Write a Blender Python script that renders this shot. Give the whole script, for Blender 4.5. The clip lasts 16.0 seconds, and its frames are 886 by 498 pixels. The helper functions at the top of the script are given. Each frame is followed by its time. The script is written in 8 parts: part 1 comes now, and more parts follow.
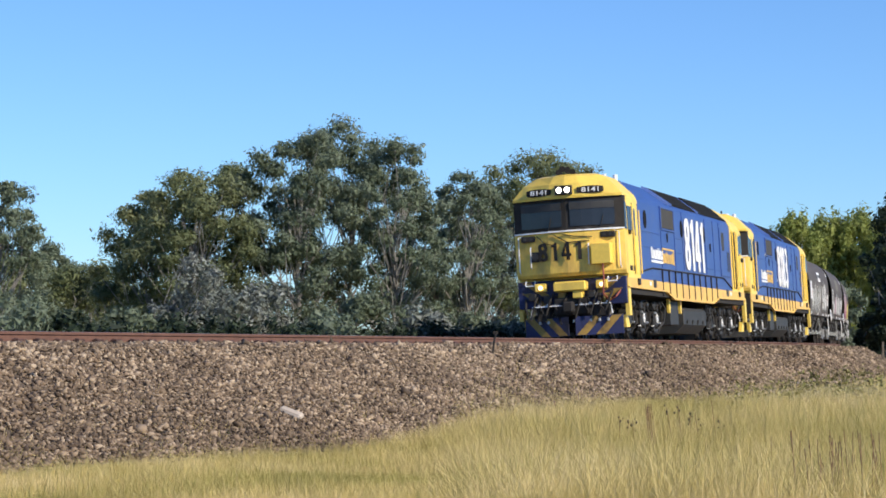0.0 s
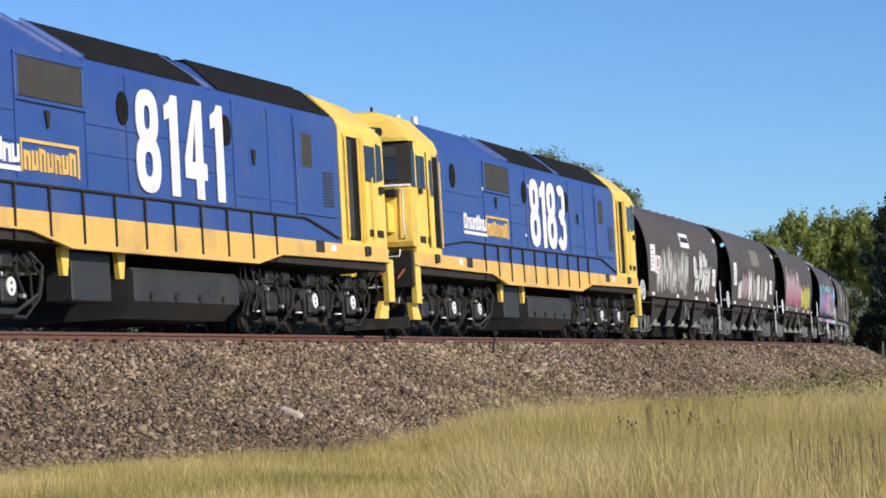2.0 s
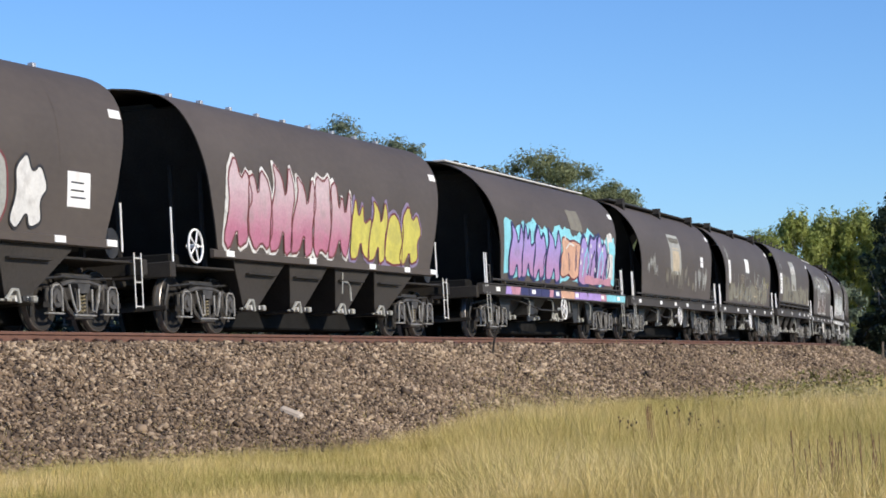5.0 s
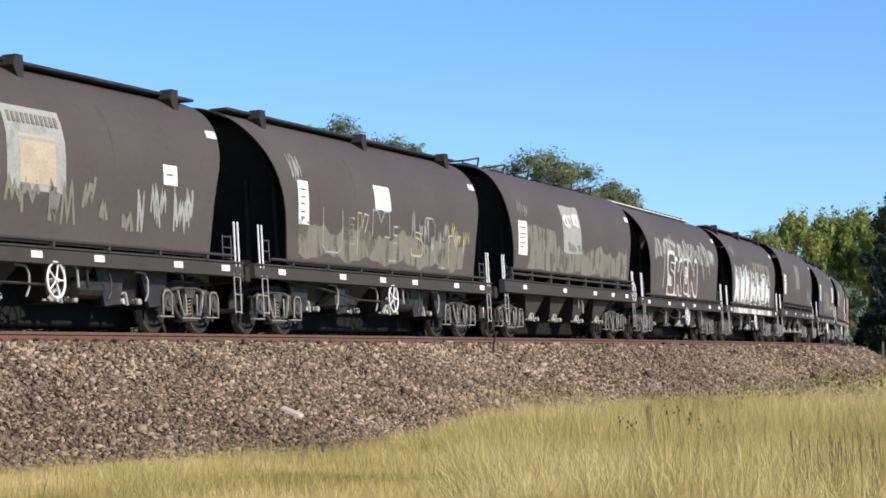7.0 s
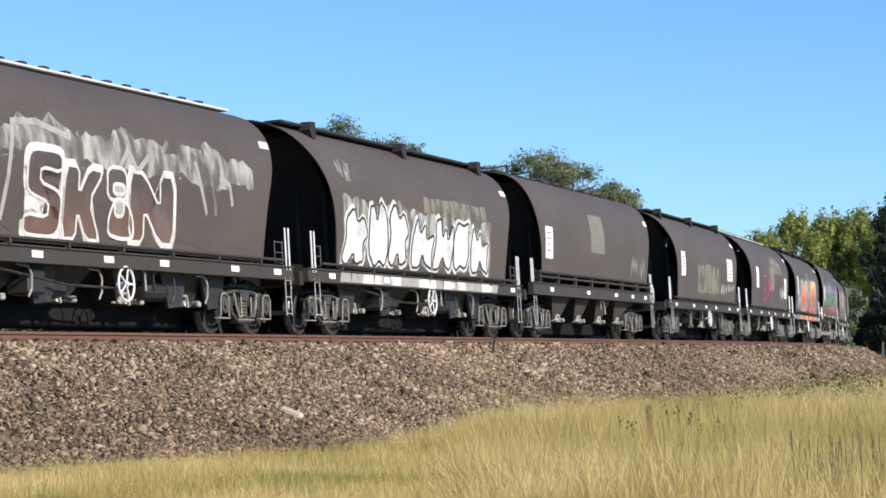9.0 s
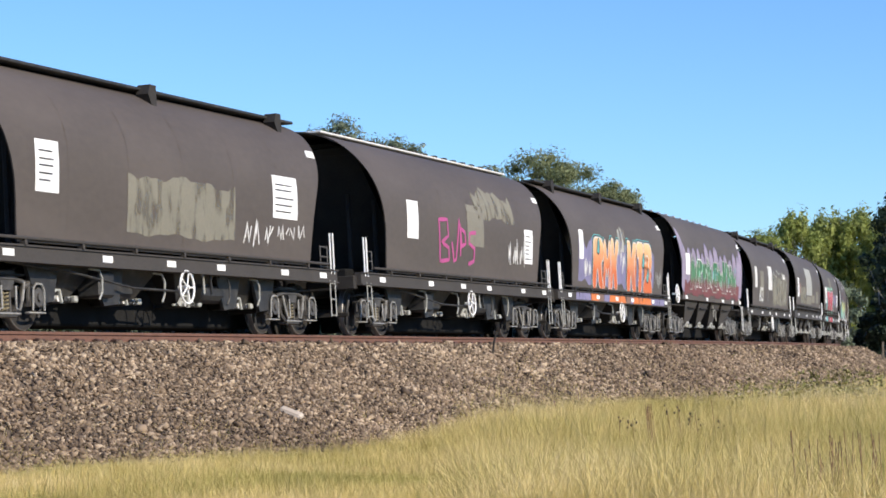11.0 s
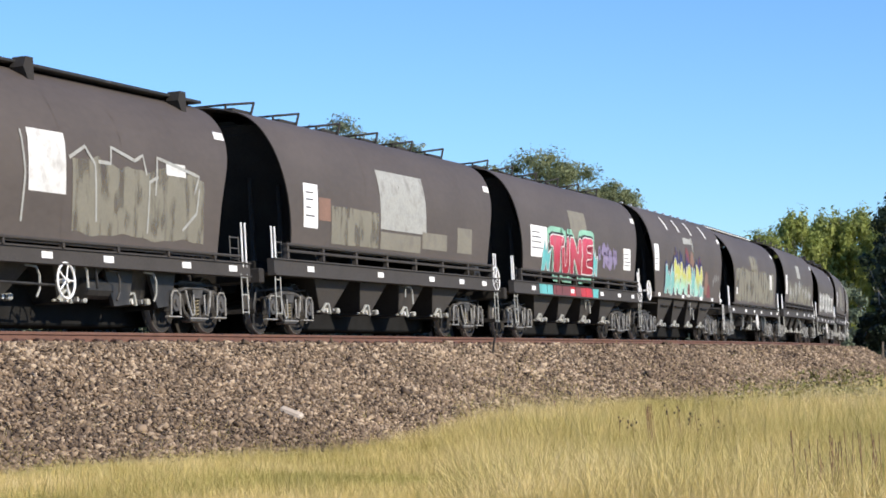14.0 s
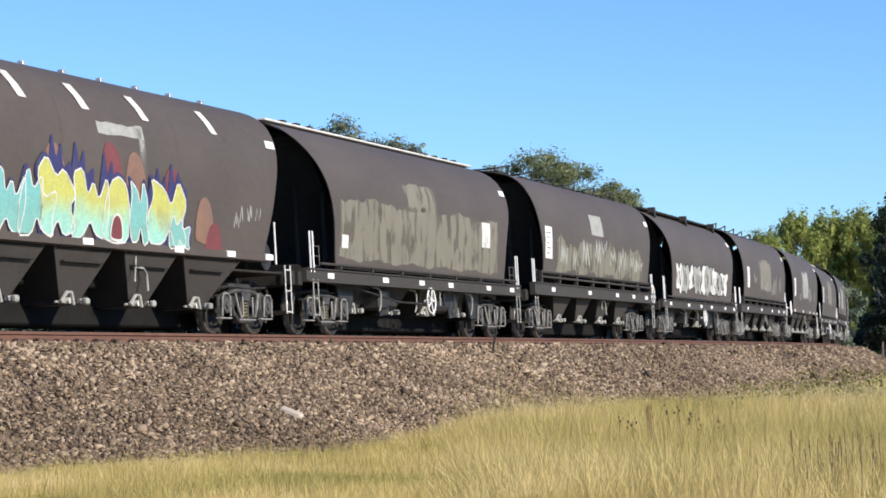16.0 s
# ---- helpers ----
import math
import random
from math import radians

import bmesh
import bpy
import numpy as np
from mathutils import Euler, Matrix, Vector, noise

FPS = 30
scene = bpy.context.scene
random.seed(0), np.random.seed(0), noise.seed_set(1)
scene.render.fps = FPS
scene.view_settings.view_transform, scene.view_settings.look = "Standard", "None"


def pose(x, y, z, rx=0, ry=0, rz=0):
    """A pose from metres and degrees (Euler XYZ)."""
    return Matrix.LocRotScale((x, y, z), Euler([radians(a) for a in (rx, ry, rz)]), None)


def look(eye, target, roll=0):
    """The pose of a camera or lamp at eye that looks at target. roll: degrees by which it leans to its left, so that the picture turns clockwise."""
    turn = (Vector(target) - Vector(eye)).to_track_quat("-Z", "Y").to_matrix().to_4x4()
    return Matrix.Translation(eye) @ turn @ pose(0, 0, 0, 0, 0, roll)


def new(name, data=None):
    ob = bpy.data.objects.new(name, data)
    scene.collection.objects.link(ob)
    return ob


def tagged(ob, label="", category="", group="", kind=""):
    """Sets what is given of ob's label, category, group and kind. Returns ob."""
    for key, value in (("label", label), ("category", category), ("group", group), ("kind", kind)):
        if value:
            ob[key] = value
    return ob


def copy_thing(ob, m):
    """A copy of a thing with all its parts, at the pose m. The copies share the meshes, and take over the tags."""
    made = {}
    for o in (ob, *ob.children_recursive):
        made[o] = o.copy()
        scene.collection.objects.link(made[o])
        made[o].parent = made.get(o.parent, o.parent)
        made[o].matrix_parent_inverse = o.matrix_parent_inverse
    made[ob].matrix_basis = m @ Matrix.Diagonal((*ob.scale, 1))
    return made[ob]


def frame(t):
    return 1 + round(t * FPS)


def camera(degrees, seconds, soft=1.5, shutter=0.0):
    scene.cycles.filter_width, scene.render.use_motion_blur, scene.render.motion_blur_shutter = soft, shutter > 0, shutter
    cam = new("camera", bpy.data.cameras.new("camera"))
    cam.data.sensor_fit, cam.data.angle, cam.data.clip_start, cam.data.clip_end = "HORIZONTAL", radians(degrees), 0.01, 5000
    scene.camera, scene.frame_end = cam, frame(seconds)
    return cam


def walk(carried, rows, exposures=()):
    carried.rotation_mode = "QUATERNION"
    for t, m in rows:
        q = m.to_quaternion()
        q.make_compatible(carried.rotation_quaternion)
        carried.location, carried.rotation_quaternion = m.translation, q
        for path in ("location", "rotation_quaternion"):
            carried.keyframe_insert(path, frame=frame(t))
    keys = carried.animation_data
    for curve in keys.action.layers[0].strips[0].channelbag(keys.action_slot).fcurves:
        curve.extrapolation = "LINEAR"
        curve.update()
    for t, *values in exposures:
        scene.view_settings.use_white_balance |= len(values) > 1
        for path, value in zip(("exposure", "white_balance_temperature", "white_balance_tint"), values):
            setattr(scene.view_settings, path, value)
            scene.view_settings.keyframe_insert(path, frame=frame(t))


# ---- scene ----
# ---------------------------------------------------------------- camera
EYE = 1.40                       # height of the eye over the field
RAIL = EYE + 0.292               # height of the rail heads
TILT = math.atan((620.28 - 441) / 4298.1)
cam = camera(20.675, 16.0, 1.7)
CAM = look((0, 0, EYE), (0, 100 * math.cos(TILT), EYE + 100 * math.sin(TILT)), -0.167)
walk(cam, [(0, CAM), (16.0, CAM)], [(0, 0.12), (1.0, 0.0), (1.5, -0.08), (3.5, -0.12), (4.2, -0.06), (6.3, 0.10), (7.0, 0.18), (8.5, 0.27), (16.0, 0.29)])

# ---------------------------------------------------------------- light
SUN_FROM = Vector((0.81, -0.586, 0)).normalized()
SUN_EL = radians(31)
world = bpy.data.worlds.new("sky")
scene.world = world
world.use_nodes = True
wn = world.node_tree
sky = wn.nodes.new("ShaderNodeTexSky")
sky.sky_type = "NISHITA"
sky.sun_disc = False
sky.sun_elevation = SUN_EL
sky.sun_rotation = math.atan2(SUN_FROM.x, SUN_FROM.y)
sky.air_density, sky.dust_density, sky.ozone_density, sky.altitude = 1.0, 0.0, 3.0, 600
wn.nodes["Background"].inputs["Strength"].default_value = 0.117
tint = wn.nodes.new("ShaderNodeVectorMath")
tint.operation = "MULTIPLY"
tint.inputs[1].default_value = (0.60, 0.85, 1.22)
wn.links.new(sky.outputs[0], tint.inputs[0])
wn.links.new(tint.outputs[0], wn.nodes["Background"].inputs["Color"])
sun = new("sun", bpy.data.lights.new("sun", "SUN"))
sun.data.energy, sun.data.angle, sun.data.color = 4.7, radians(0.53), (1.0, 0.905, 0.76)
sd = SUN_FROM * math.cos(SUN_EL) + Vector((0, 0, math.sin(SUN_EL)))
sun.matrix_world = look(sd * 50, (0, 0, 0))


# ---------------------------------------------------------------- materials
def material(name, rgb, rough=0.7, metal=0.0, vary=0.25, scale=3.0, fine=40.0, bump=0.15, bump_size=0.01, dirt=None, dirt_amount=0.5,
             dirt_scale=1.2, island=0.0, obrand=0.0, stretch=(1, 1, 1), spec=0.5):
    """Base colour with variation at two scales, optional dirt patches, grain bump."""
    m = bpy.data.materials.new(name)
    m.use_nodes = True
    nt = m.node_tree
    n, l = nt.nodes, nt.links
    b = n["Principled BSDF"]
    b.inputs["Roughness"].default_value, b.inputs["Metallic"].default_value = rough, metal
    b.inputs["Specular IOR Level"].default_value = spec
    tc = n.new("ShaderNodeTexCoord")
    mp = n.new("ShaderNodeMapping")
    mp.inputs["Scale"].default_value = stretch
    l.new(tc.outputs["Object"], mp.inputs["Vector"])
    n1, n2 = n.new("ShaderNodeTexNoise"), n.new("ShaderNodeTexNoise")
    for q, sc in ((n1, scale), (n2, fine)):
        q.inputs["Scale"].default_value, q.inputs["Detail"].default_value = sc, 5
        l.new(mp.outputs[0], q.inputs["Vector"])
    add = n.new("ShaderNodeMath")
    add.operation = "ADD"
    l.new(n1.outputs["Fac"], add.inputs[0])
    l.new(n2.outputs["Fac"], add.inputs[1])
    rg = n.new("ShaderNodeMapRange")
    rg.inputs["From Min"].default_value, rg.inputs["From Max"].default_value = 0.6, 1.4
    rg.inputs["To Min"].default_value, rg.inputs["To Max"].default_value = 1 - vary, 1 + vary
    l.new(add.outputs[0], rg.inputs["Value"])
    val = rg.outputs[0]
    for amount, kind in ((island, "ShaderNodeNewGeometry"), (obrand, "ShaderNodeObjectInfo")):
        if amount:
            g = n.new(kind)
            out = g.outputs["Random Per Island"] if kind.endswith("Geometry") else g.outputs["Random"]
            r2 = n.new("ShaderNodeMapRange")
            r2.inputs["To Min"].default_value, r2.inputs["To Max"].default_value = 1 - amount, 1 + amount
            l.new(out, r2.inputs["Value"])
            mul = n.new("ShaderNodeMath")
            mul.operation = "MULTIPLY"
            l.new(val, mul.inputs[0])
            l.new(r2.outputs[0], mul.inputs[1])
            val = mul.outputs[0]
    sc = n.new("ShaderNodeVectorMath")
    sc.operation = "SCALE"
    sc.inputs[0].default_value = rgb
    l.new(val, sc.inputs["Scale"])
    col = sc.outputs[0]
    if dirt:
        nd = n.new("ShaderNodeTexNoise")
        nd.inputs["Scale"].default_value, nd.inputs["Detail"].default_value = dirt_scale, 8
        l.new(mp.outputs[0], nd.inputs["Vector"])
        rd = n.new("ShaderNodeMapRange")
        rd.inputs["From Min"].default_value, rd.inputs["From Max"].default_value = 0.5, 0.75
        rd.inputs["To Max"].default_value = dirt_amount
        l.new(nd.outputs["Fac"], rd.inputs["Value"])
        mx = n.new("ShaderNodeMix")
        mx.data_type = "RGBA"
        l.new(rd.outputs[0], mx.inputs["Factor"])
        l.new(col, mx.inputs["A"])
        mx.inputs["B"].default_value = (*dirt, 1)
        col = mx.outputs["Result"]
    l.new(col, b.inputs["Base Color"])
    if bump:
        bp = n.new("ShaderNodeBump")
        bp.inputs["Strength"].default_value, bp.inputs["Distance"].default_value = bump, bump_size
        l.new(n2.outputs["Fac"], bp.inputs["Height"])
        l.new(bp.outputs[0], b.inputs["Normal"])
    return m


def blend_material(name, colours, rough=0.8, island=True, vary=0.2, scale=0.3, transl=0.0, spread=0.55, gain=1.0):
    """A ramp of colours picked for each island, shifted by a broad patchy noise."""
    m = material(name, (1, 1, 1), rough, vary=vary, bump=0, scale=scale * 4, fine=scale * 20, spec=0.25)
    nt = m.node_tree
    n, l = nt.nodes, nt.links
    g, tc, nz = n.new("ShaderNodeNewGeometry"), n.new("ShaderNodeTexCoord"), n.new("ShaderNodeTexNoise")
    nz.inputs["Scale"].default_value = scale
    l.new(tc.outputs["Object"], nz.inputs["Vector"])
    a = n.new("ShaderNodeMath")
    a.operation = "MULTIPLY_ADD"
    a.inputs[1].default_value, a.inputs[2].default_value = spread, -spread / 2.2
    if island:
        l.new(g.outputs["Random Per Island"], a.inputs[0])
    else:
        a.inputs[0].default_value = 0.5
    s2 = n.new("ShaderNodeMath")
    s2.operation = "ADD"
    l.new(a.outputs[0], s2.inputs[0])
    gn = n.new("ShaderNodeMath")
    gn.operation = "MULTIPLY_ADD"
    gn.inputs[1].default_value, gn.inputs[2].default_value = gain, 0.5 - 0.5 * gain
    l.new(nz.outputs["Fac"], gn.inputs[0])
    l.new(gn.outputs[0], s2.inputs[1])
    rp = n.new("ShaderNodeValToRGB")
    el = rp.color_ramp.elements
    while len(el) < len(colours):
        el.new(0.5)
    for i, c in enumerate(colours):
        el[i].position = 0.2 + 0.6 * i / (len(colours) - 1)
        el[i].color = (*c, 1)
    l.new(s2.outputs[0], rp.inputs["Fac"])
    src = [x for x in n if x.type == "VECT_MATH"][0]
    l.new(rp.outputs["Color"], src.inputs[0])
    if transl:
        b = n["Principled BSDF"]
        t = n.new("ShaderNodeBsdfTranslucent")
        l.new(src.outputs[0], t.inputs["Color"])
        mx = n.new("ShaderNodeMixShader")
        mx.inputs[0].default_value = transl
        l.new(b.outputs[0], mx.inputs[1])
        l.new(t.outputs[0], mx.inputs[2])
        l.new(mx.outputs[0], n["Material Output"].inputs["Surface"])
    return m


def glow(name, rgb, strength):
    m = bpy.data.materials.new(name)
    m.use_nodes = True
    b = m.node_tree.nodes["Principled BSDF"]
    b.inputs["Base Color"].default_value = (*rgb, 1)
    b.inputs["Emission Color"].default_value = (*rgb, 1)
    b.inputs["Emission Strength"].default_value = strength
    return m


BLUE = material("blue_paint", (0.036, 0.084, 0.285), 0.42, vary=0.12, scale=0.8, fine=14, bump=0.05, dirt=(0.10, 0.12, 0.22), dirt_amount=0.45)
YELLOW = material("yellow_paint", (0.94, 0.655, 0.115), 0.42, vary=0.10, scale=0.9, fine=18, bump=0.05, dirt=(0.48, 0.32, 0.09), dirt_amount=0.5)
NOSE = material("grimy_nose_yellow_paint", (0.90, 0.60, 0.11), 0.5, vary=0.18, scale=1.4, fine=16, bump=0.12, dirt=(0.45, 0.27, 0.09), dirt_amount=0.7, dirt_scale=1.6, stretch=(1, 1.6, 0.5))
ORANGE_YELLOW = material("weathered_yellow_paint", (0.80, 0.50, 0.13), 0.55, vary=0.14, scale=1.2, fine=20, bump=0.08, dirt=(0.40, 0.25, 0.12), dirt_amount=0.7)
BLACK = material("black_steel", (0.031, 0.0275, 0.0245), 0.82, spec=0.3, vary=0.4, scale=2, fine=30, bump=0.2, dirt=(0.05, 0.043, 0.036), dirt_amount=0.5)
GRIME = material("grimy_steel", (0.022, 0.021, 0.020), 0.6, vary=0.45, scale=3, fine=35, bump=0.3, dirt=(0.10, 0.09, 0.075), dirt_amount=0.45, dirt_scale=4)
FRAME_GREY = material("dusty_cast_steel", (0.075, 0.069, 0.062), 0.6, vary=0.4, scale=4, fine=40, bump=0.3, dirt=(0.022, 0.02, 0.018), dirt_amount=0.95, dirt_scale=6)
TANK_GREY = material("grey_tank_paint", (0.032, 0.033, 0.034), 0.6, vary=0.3, scale=2, fine=25, bump=0.1, dirt=(0.085, 0.076, 0.064), dirt_amount=0.5)
GLASS = material("dark_glass", (0.026, 0.028, 0.031), 0.10, vary=0.25, bump=0, spec=0.5)
WHITE = material("white_paint", (0.86, 0.85, 0.83), 0.55, vary=0.10, scale=2, fine=30, bump=0.03, dirt=(0.50, 0.47, 0.42), dirt_amount=0.5, dirt_scale=3)
SILVER = material("bare_metal", (0.55, 0.55, 0.54), 0.45, 0.6, vary=0.15, bump=0.05)
GRILLE = material("grey_mesh_grille", (0.052, 0.047, 0.04), 0.7, vary=0.2, fine=60, bump=0.4)
# Sooty roof mesh; also near-black for shade below wagons and in doorways.
SOOT_SHADE = material("soot_and_shade_black", (0.016, 0.0155, 0.015), 0.9, spec=0.1, vary=0.35, scale=3, fine=30, bump=0.4)
RED_HOSE = material("red_rubber_hose", (0.32, 0.08, 0.05), 0.6, vary=0.2, bump=0.1)
WAGON = material("brown_black_wagon_paint", (0.084, 0.067, 0.0545), 0.62, vary=0.16, scale=0.7, fine=9, bump=0.10, bump_size=0.02, dirt=(0.118, 0.096, 0.080),
                 dirt_amount=0.5, dirt_scale=0.8, stretch=(0.5, 1, 1))
UNDER = material("dusty_underframe_paint", (0.048, 0.041, 0.035), 0.75, vary=0.35, scale=2, fine=20, bump=0.2, dirt=(0.035, 0.032, 0.03), dirt_amount=0.7, dirt_scale=2)
RUST = material("rusty_rail_steel", (0.15, 0.073, 0.05), 0.85, vary=0.3, scale=3, fine=30, bump=0.3, dirt=(0.13, 0.06, 0.04), dirt_amount=0.6)
SPRING = material("dusty_spring_steel", (0.23, 0.19, 0.11), 0.6, vary=0.4, scale=4, fine=30, bump=0.1, dirt=(0.05, 0.04, 0.03), dirt_amount=0.7, dirt_scale=5)
RAILTOP = material("worn_rail_head", (0.35, 0.31, 0.29), 0.35, 0.9, vary=0.2, bump=0.05)
# Worn steel, made paler for sunlight on the casting edges.
WORN_LIT = material("worn_sunlit_edge", (0.30, 0.29, 0.27), 0.5, vary=0.4, scale=5, fine=30, bump=0.1, dirt=(0.04, 0.036, 0.032), dirt_amount=0.95, dirt_scale=5)
RIM = material("worn_wheel_tread", (0.34, 0.32, 0.30), 0.4, 0.7, vary=0.3, bump=0.05)
TIMBER = material("weathered_timber", (0.20, 0.16, 0.12), 0.85, vary=0.35, stretch=(1, 6, 6), bump=0.4, obrand=0.3)
CLIP = material("rusty_rail_clip", (0.08, 0.04, 0.03), 0.8, vary=0.4, obrand=0.3)
HEADLIGHT = glow("lit_headlight", (1.0, 0.93, 0.8), 6.0)
DITCH = glow("lit_ditch_light", (1.0, 0.72, 0.38), 3.0)
STONE = blend_material("ballast_stone", ((0.070, 0.049, 0.035), (0.145, 0.105, 0.073), (0.188, 0.136, 0.093), (0.232, 0.166, 0.111), (0.43, 0.33, 0.23)), 0.85, vary=0.32, scale=0.25, spread=0.62, gain=0.6)
BED = blend_material("ballast_bed", ((0.06, 0.046, 0.034), (0.12, 0.09, 0.067), (0.18, 0.135, 0.10)), 0.9, island=False, vary=0.5, scale=5)
GRASS = blend_material("dry_grass", ((0.27, 0.26, 0.07), (0.50, 0.415, 0.14), (0.66, 0.53, 0.215), (0.80, 0.66, 0.35)), 0.7, vary=0.22, scale=0.34, transl=0.25, spread=0.40, gain=1.25)
SOIL = blend_material("field_soil", ((0.22, 0.18, 0.075), (0.34, 0.27, 0.11), (0.42, 0.34, 0.15)), 0.9, island=False, vary=0.35, scale=0.4)
LEAF_GUM = blend_material("gum_leaves", ((0.085, 0.112, 0.066), (0.142, 0.178, 0.108), (0.20, 0.24, 0.158), (0.265, 0.30, 0.212)), 0.55, vary=0.3, scale=0.25, transl=0.3, spread=0.35)
LEAF_OLIVE = blend_material("olive_gum_leaves", ((0.085, 0.105, 0.045), (0.145, 0.17, 0.075), (0.205, 0.228, 0.108), (0.262, 0.275, 0.145)), 0.55, vary=0.3, scale=0.25, transl=0.3, spread=0.35)
LEAF_PALE = blend_material("silver_green_leaves", ((0.13, 0.15, 0.12), (0.20, 0.22, 0.185), (0.30, 0.31, 0.28)), 0.6, vary=0.25, scale=0.4, transl=0.1)
LEAF_POPLAR = blend_material("bright_green_leaves", ((0.18, 0.22, 0.058), (0.265, 0.305, 0.08), (0.36, 0.39, 0.12)), 0.6, vary=0.3, scale=0.2, transl=0.3, spread=0.35)
LEAF_WEED = blend_material("olive_weed_leaves", ((0.09, 0.075, 0.03), (0.22, 0.22, 0.07), (0.40, 0.36, 0.13)), 0.7, vary=0.3, scale=1.5, transl=0.2)
# Near-black leaves: shade is put into this colour.
LEAF_SHADED = blend_material("shade_darkened_leaves", ((0.012, 0.022, 0.012), (0.022, 0.036, 0.018), (0.04, 0.055, 0.026)), 0.6, vary=0.3, scale=0.3, transl=0.1)
DIRTY_BLUE = material("grimy_dark_blue_paint", (0.016, 0.022, 0.085), 0.6, vary=0.3, scale=2, fine=20, bump=0.15, dirt=(0.03, 0.024, 0.02), dirt_amount=0.95, dirt_scale=2.2)
DIRTY_YELLOW = material("grimy_yellow_paint", (0.34, 0.21, 0.045), 0.6, vary=0.3, scale=2, fine=20, bump=0.15, dirt=(0.05, 0.035, 0.025), dirt_amount=0.9, dirt_scale=2.6)
PATCH_GREY = material("grey_green_overpaint", (0.20, 0.185, 0.145), 0.7, vary=0.15, scale=1.5, fine=20, bump=0.05, dirt=(0.12, 0.105, 0.09), dirt_amount=0.6, dirt_scale=3)
SPRAY_PALE = material("pale_grey_spray_paint", (0.36, 0.36, 0.33), 0.65, vary=0.25, scale=3, fine=25, bump=0.02, dirt=(0.16, 0.15, 0.13), dirt_amount=0.8, dirt_scale=3)
SPRAY_WHITE = material("white_spray_paint", (0.66, 0.65, 0.62), 0.65, vary=0.15, scale=3, fine=25, bump=0.02, dirt=(0.35, 0.33, 0.30), dirt_amount=0.7, dirt_scale=4)
def patchy(m, lo=0.38, hi=0.62, scale=2.2):
    """Lets the surface below show through thin, uneven spray."""
    n, l = m.node_tree.nodes, m.node_tree.links
    tc, nz, rg = n.new("ShaderNodeTexCoord"), n.new("ShaderNodeTexNoise"), n.new("ShaderNodeMapRange")
    nz.inputs["Scale"].default_value, nz.inputs["Detail"].default_value = scale, 6
    mp = n.new("ShaderNodeMapping")
    mp.inputs["Scale"].default_value = (1.6, 1, 0.6)
    l.new(tc.outputs["Object"], mp.inputs["Vector"])
    l.new(mp.outputs[0], nz.inputs["Vector"])
    rg.inputs["From Min"].default_value, rg.inputs["From Max"].default_value = lo, hi
    rg.inputs["To Min"].default_value, rg.inputs["To Max"].default_value = 0.08, 0.92
    l.new(nz.outputs["Fac"], rg.inputs["Value"])
    l.new(rg.outputs[0], n["Principled BSDF"].inputs["Alpha"])
    return m


HAZE_PALE = patchy(material("thin_pale_spray", (0.42, 0.42, 0.38), 0.65, vary=0.25, scale=3, fine=25, bump=0.02))
HAZE_GREY = patchy(material("thin_grey_green_overpaint", (0.21, 0.195, 0.15), 0.7, vary=0.15, scale=1.5, fine=20, bump=0.03), 0.30, 0.5)


def spray(name, rgb):
    return material(name, rgb, 0.6, vary=0.22, scale=2.5, fine=22, bump=0.02, dirt=tuple(c * 0.45 + 0.05 for c in rgb), dirt_amount=0.6, dirt_scale=3)
PAINT = {k: spray(k + "_spray_paint", v) for k, v in dict(pink=(0.50, 0.24, 0.30), magenta=(0.42, 0.07, 0.22), yellow=(0.55, 0.50, 0.10), cyan=(0.12, 0.42, 0.42), blue=(0.06, 0.13, 0.42),
         orange=(0.62, 0.17, 0.035), purple=(0.25, 0.20, 0.32), violet=(0.20, 0.18, 0.30), green=(0.05, 0.21, 0.085), maroon=(0.17, 0.045, 0.045), red=(0.48, 0.03, 0.04), mint=(0.25, 0.50, 0.36),
         brown=(0.22, 0.125, 0.085), black=(0.03, 0.028, 0.028), beige=(0.47, 0.39, 0.27), lilac=(0.40, 0.27, 0.60), sky=(0.24, 0.60, 0.68), peach=(0.62, 0.36, 0.24), navy=(0.035, 0.035, 0.12)).items()}
BARK = material("grey_gum_bark", (0.28, 0.26, 0.23), 0.85, vary=0.4, scale=2, fine=15, bump=0.3, stretch=(2, 2, 0.4))


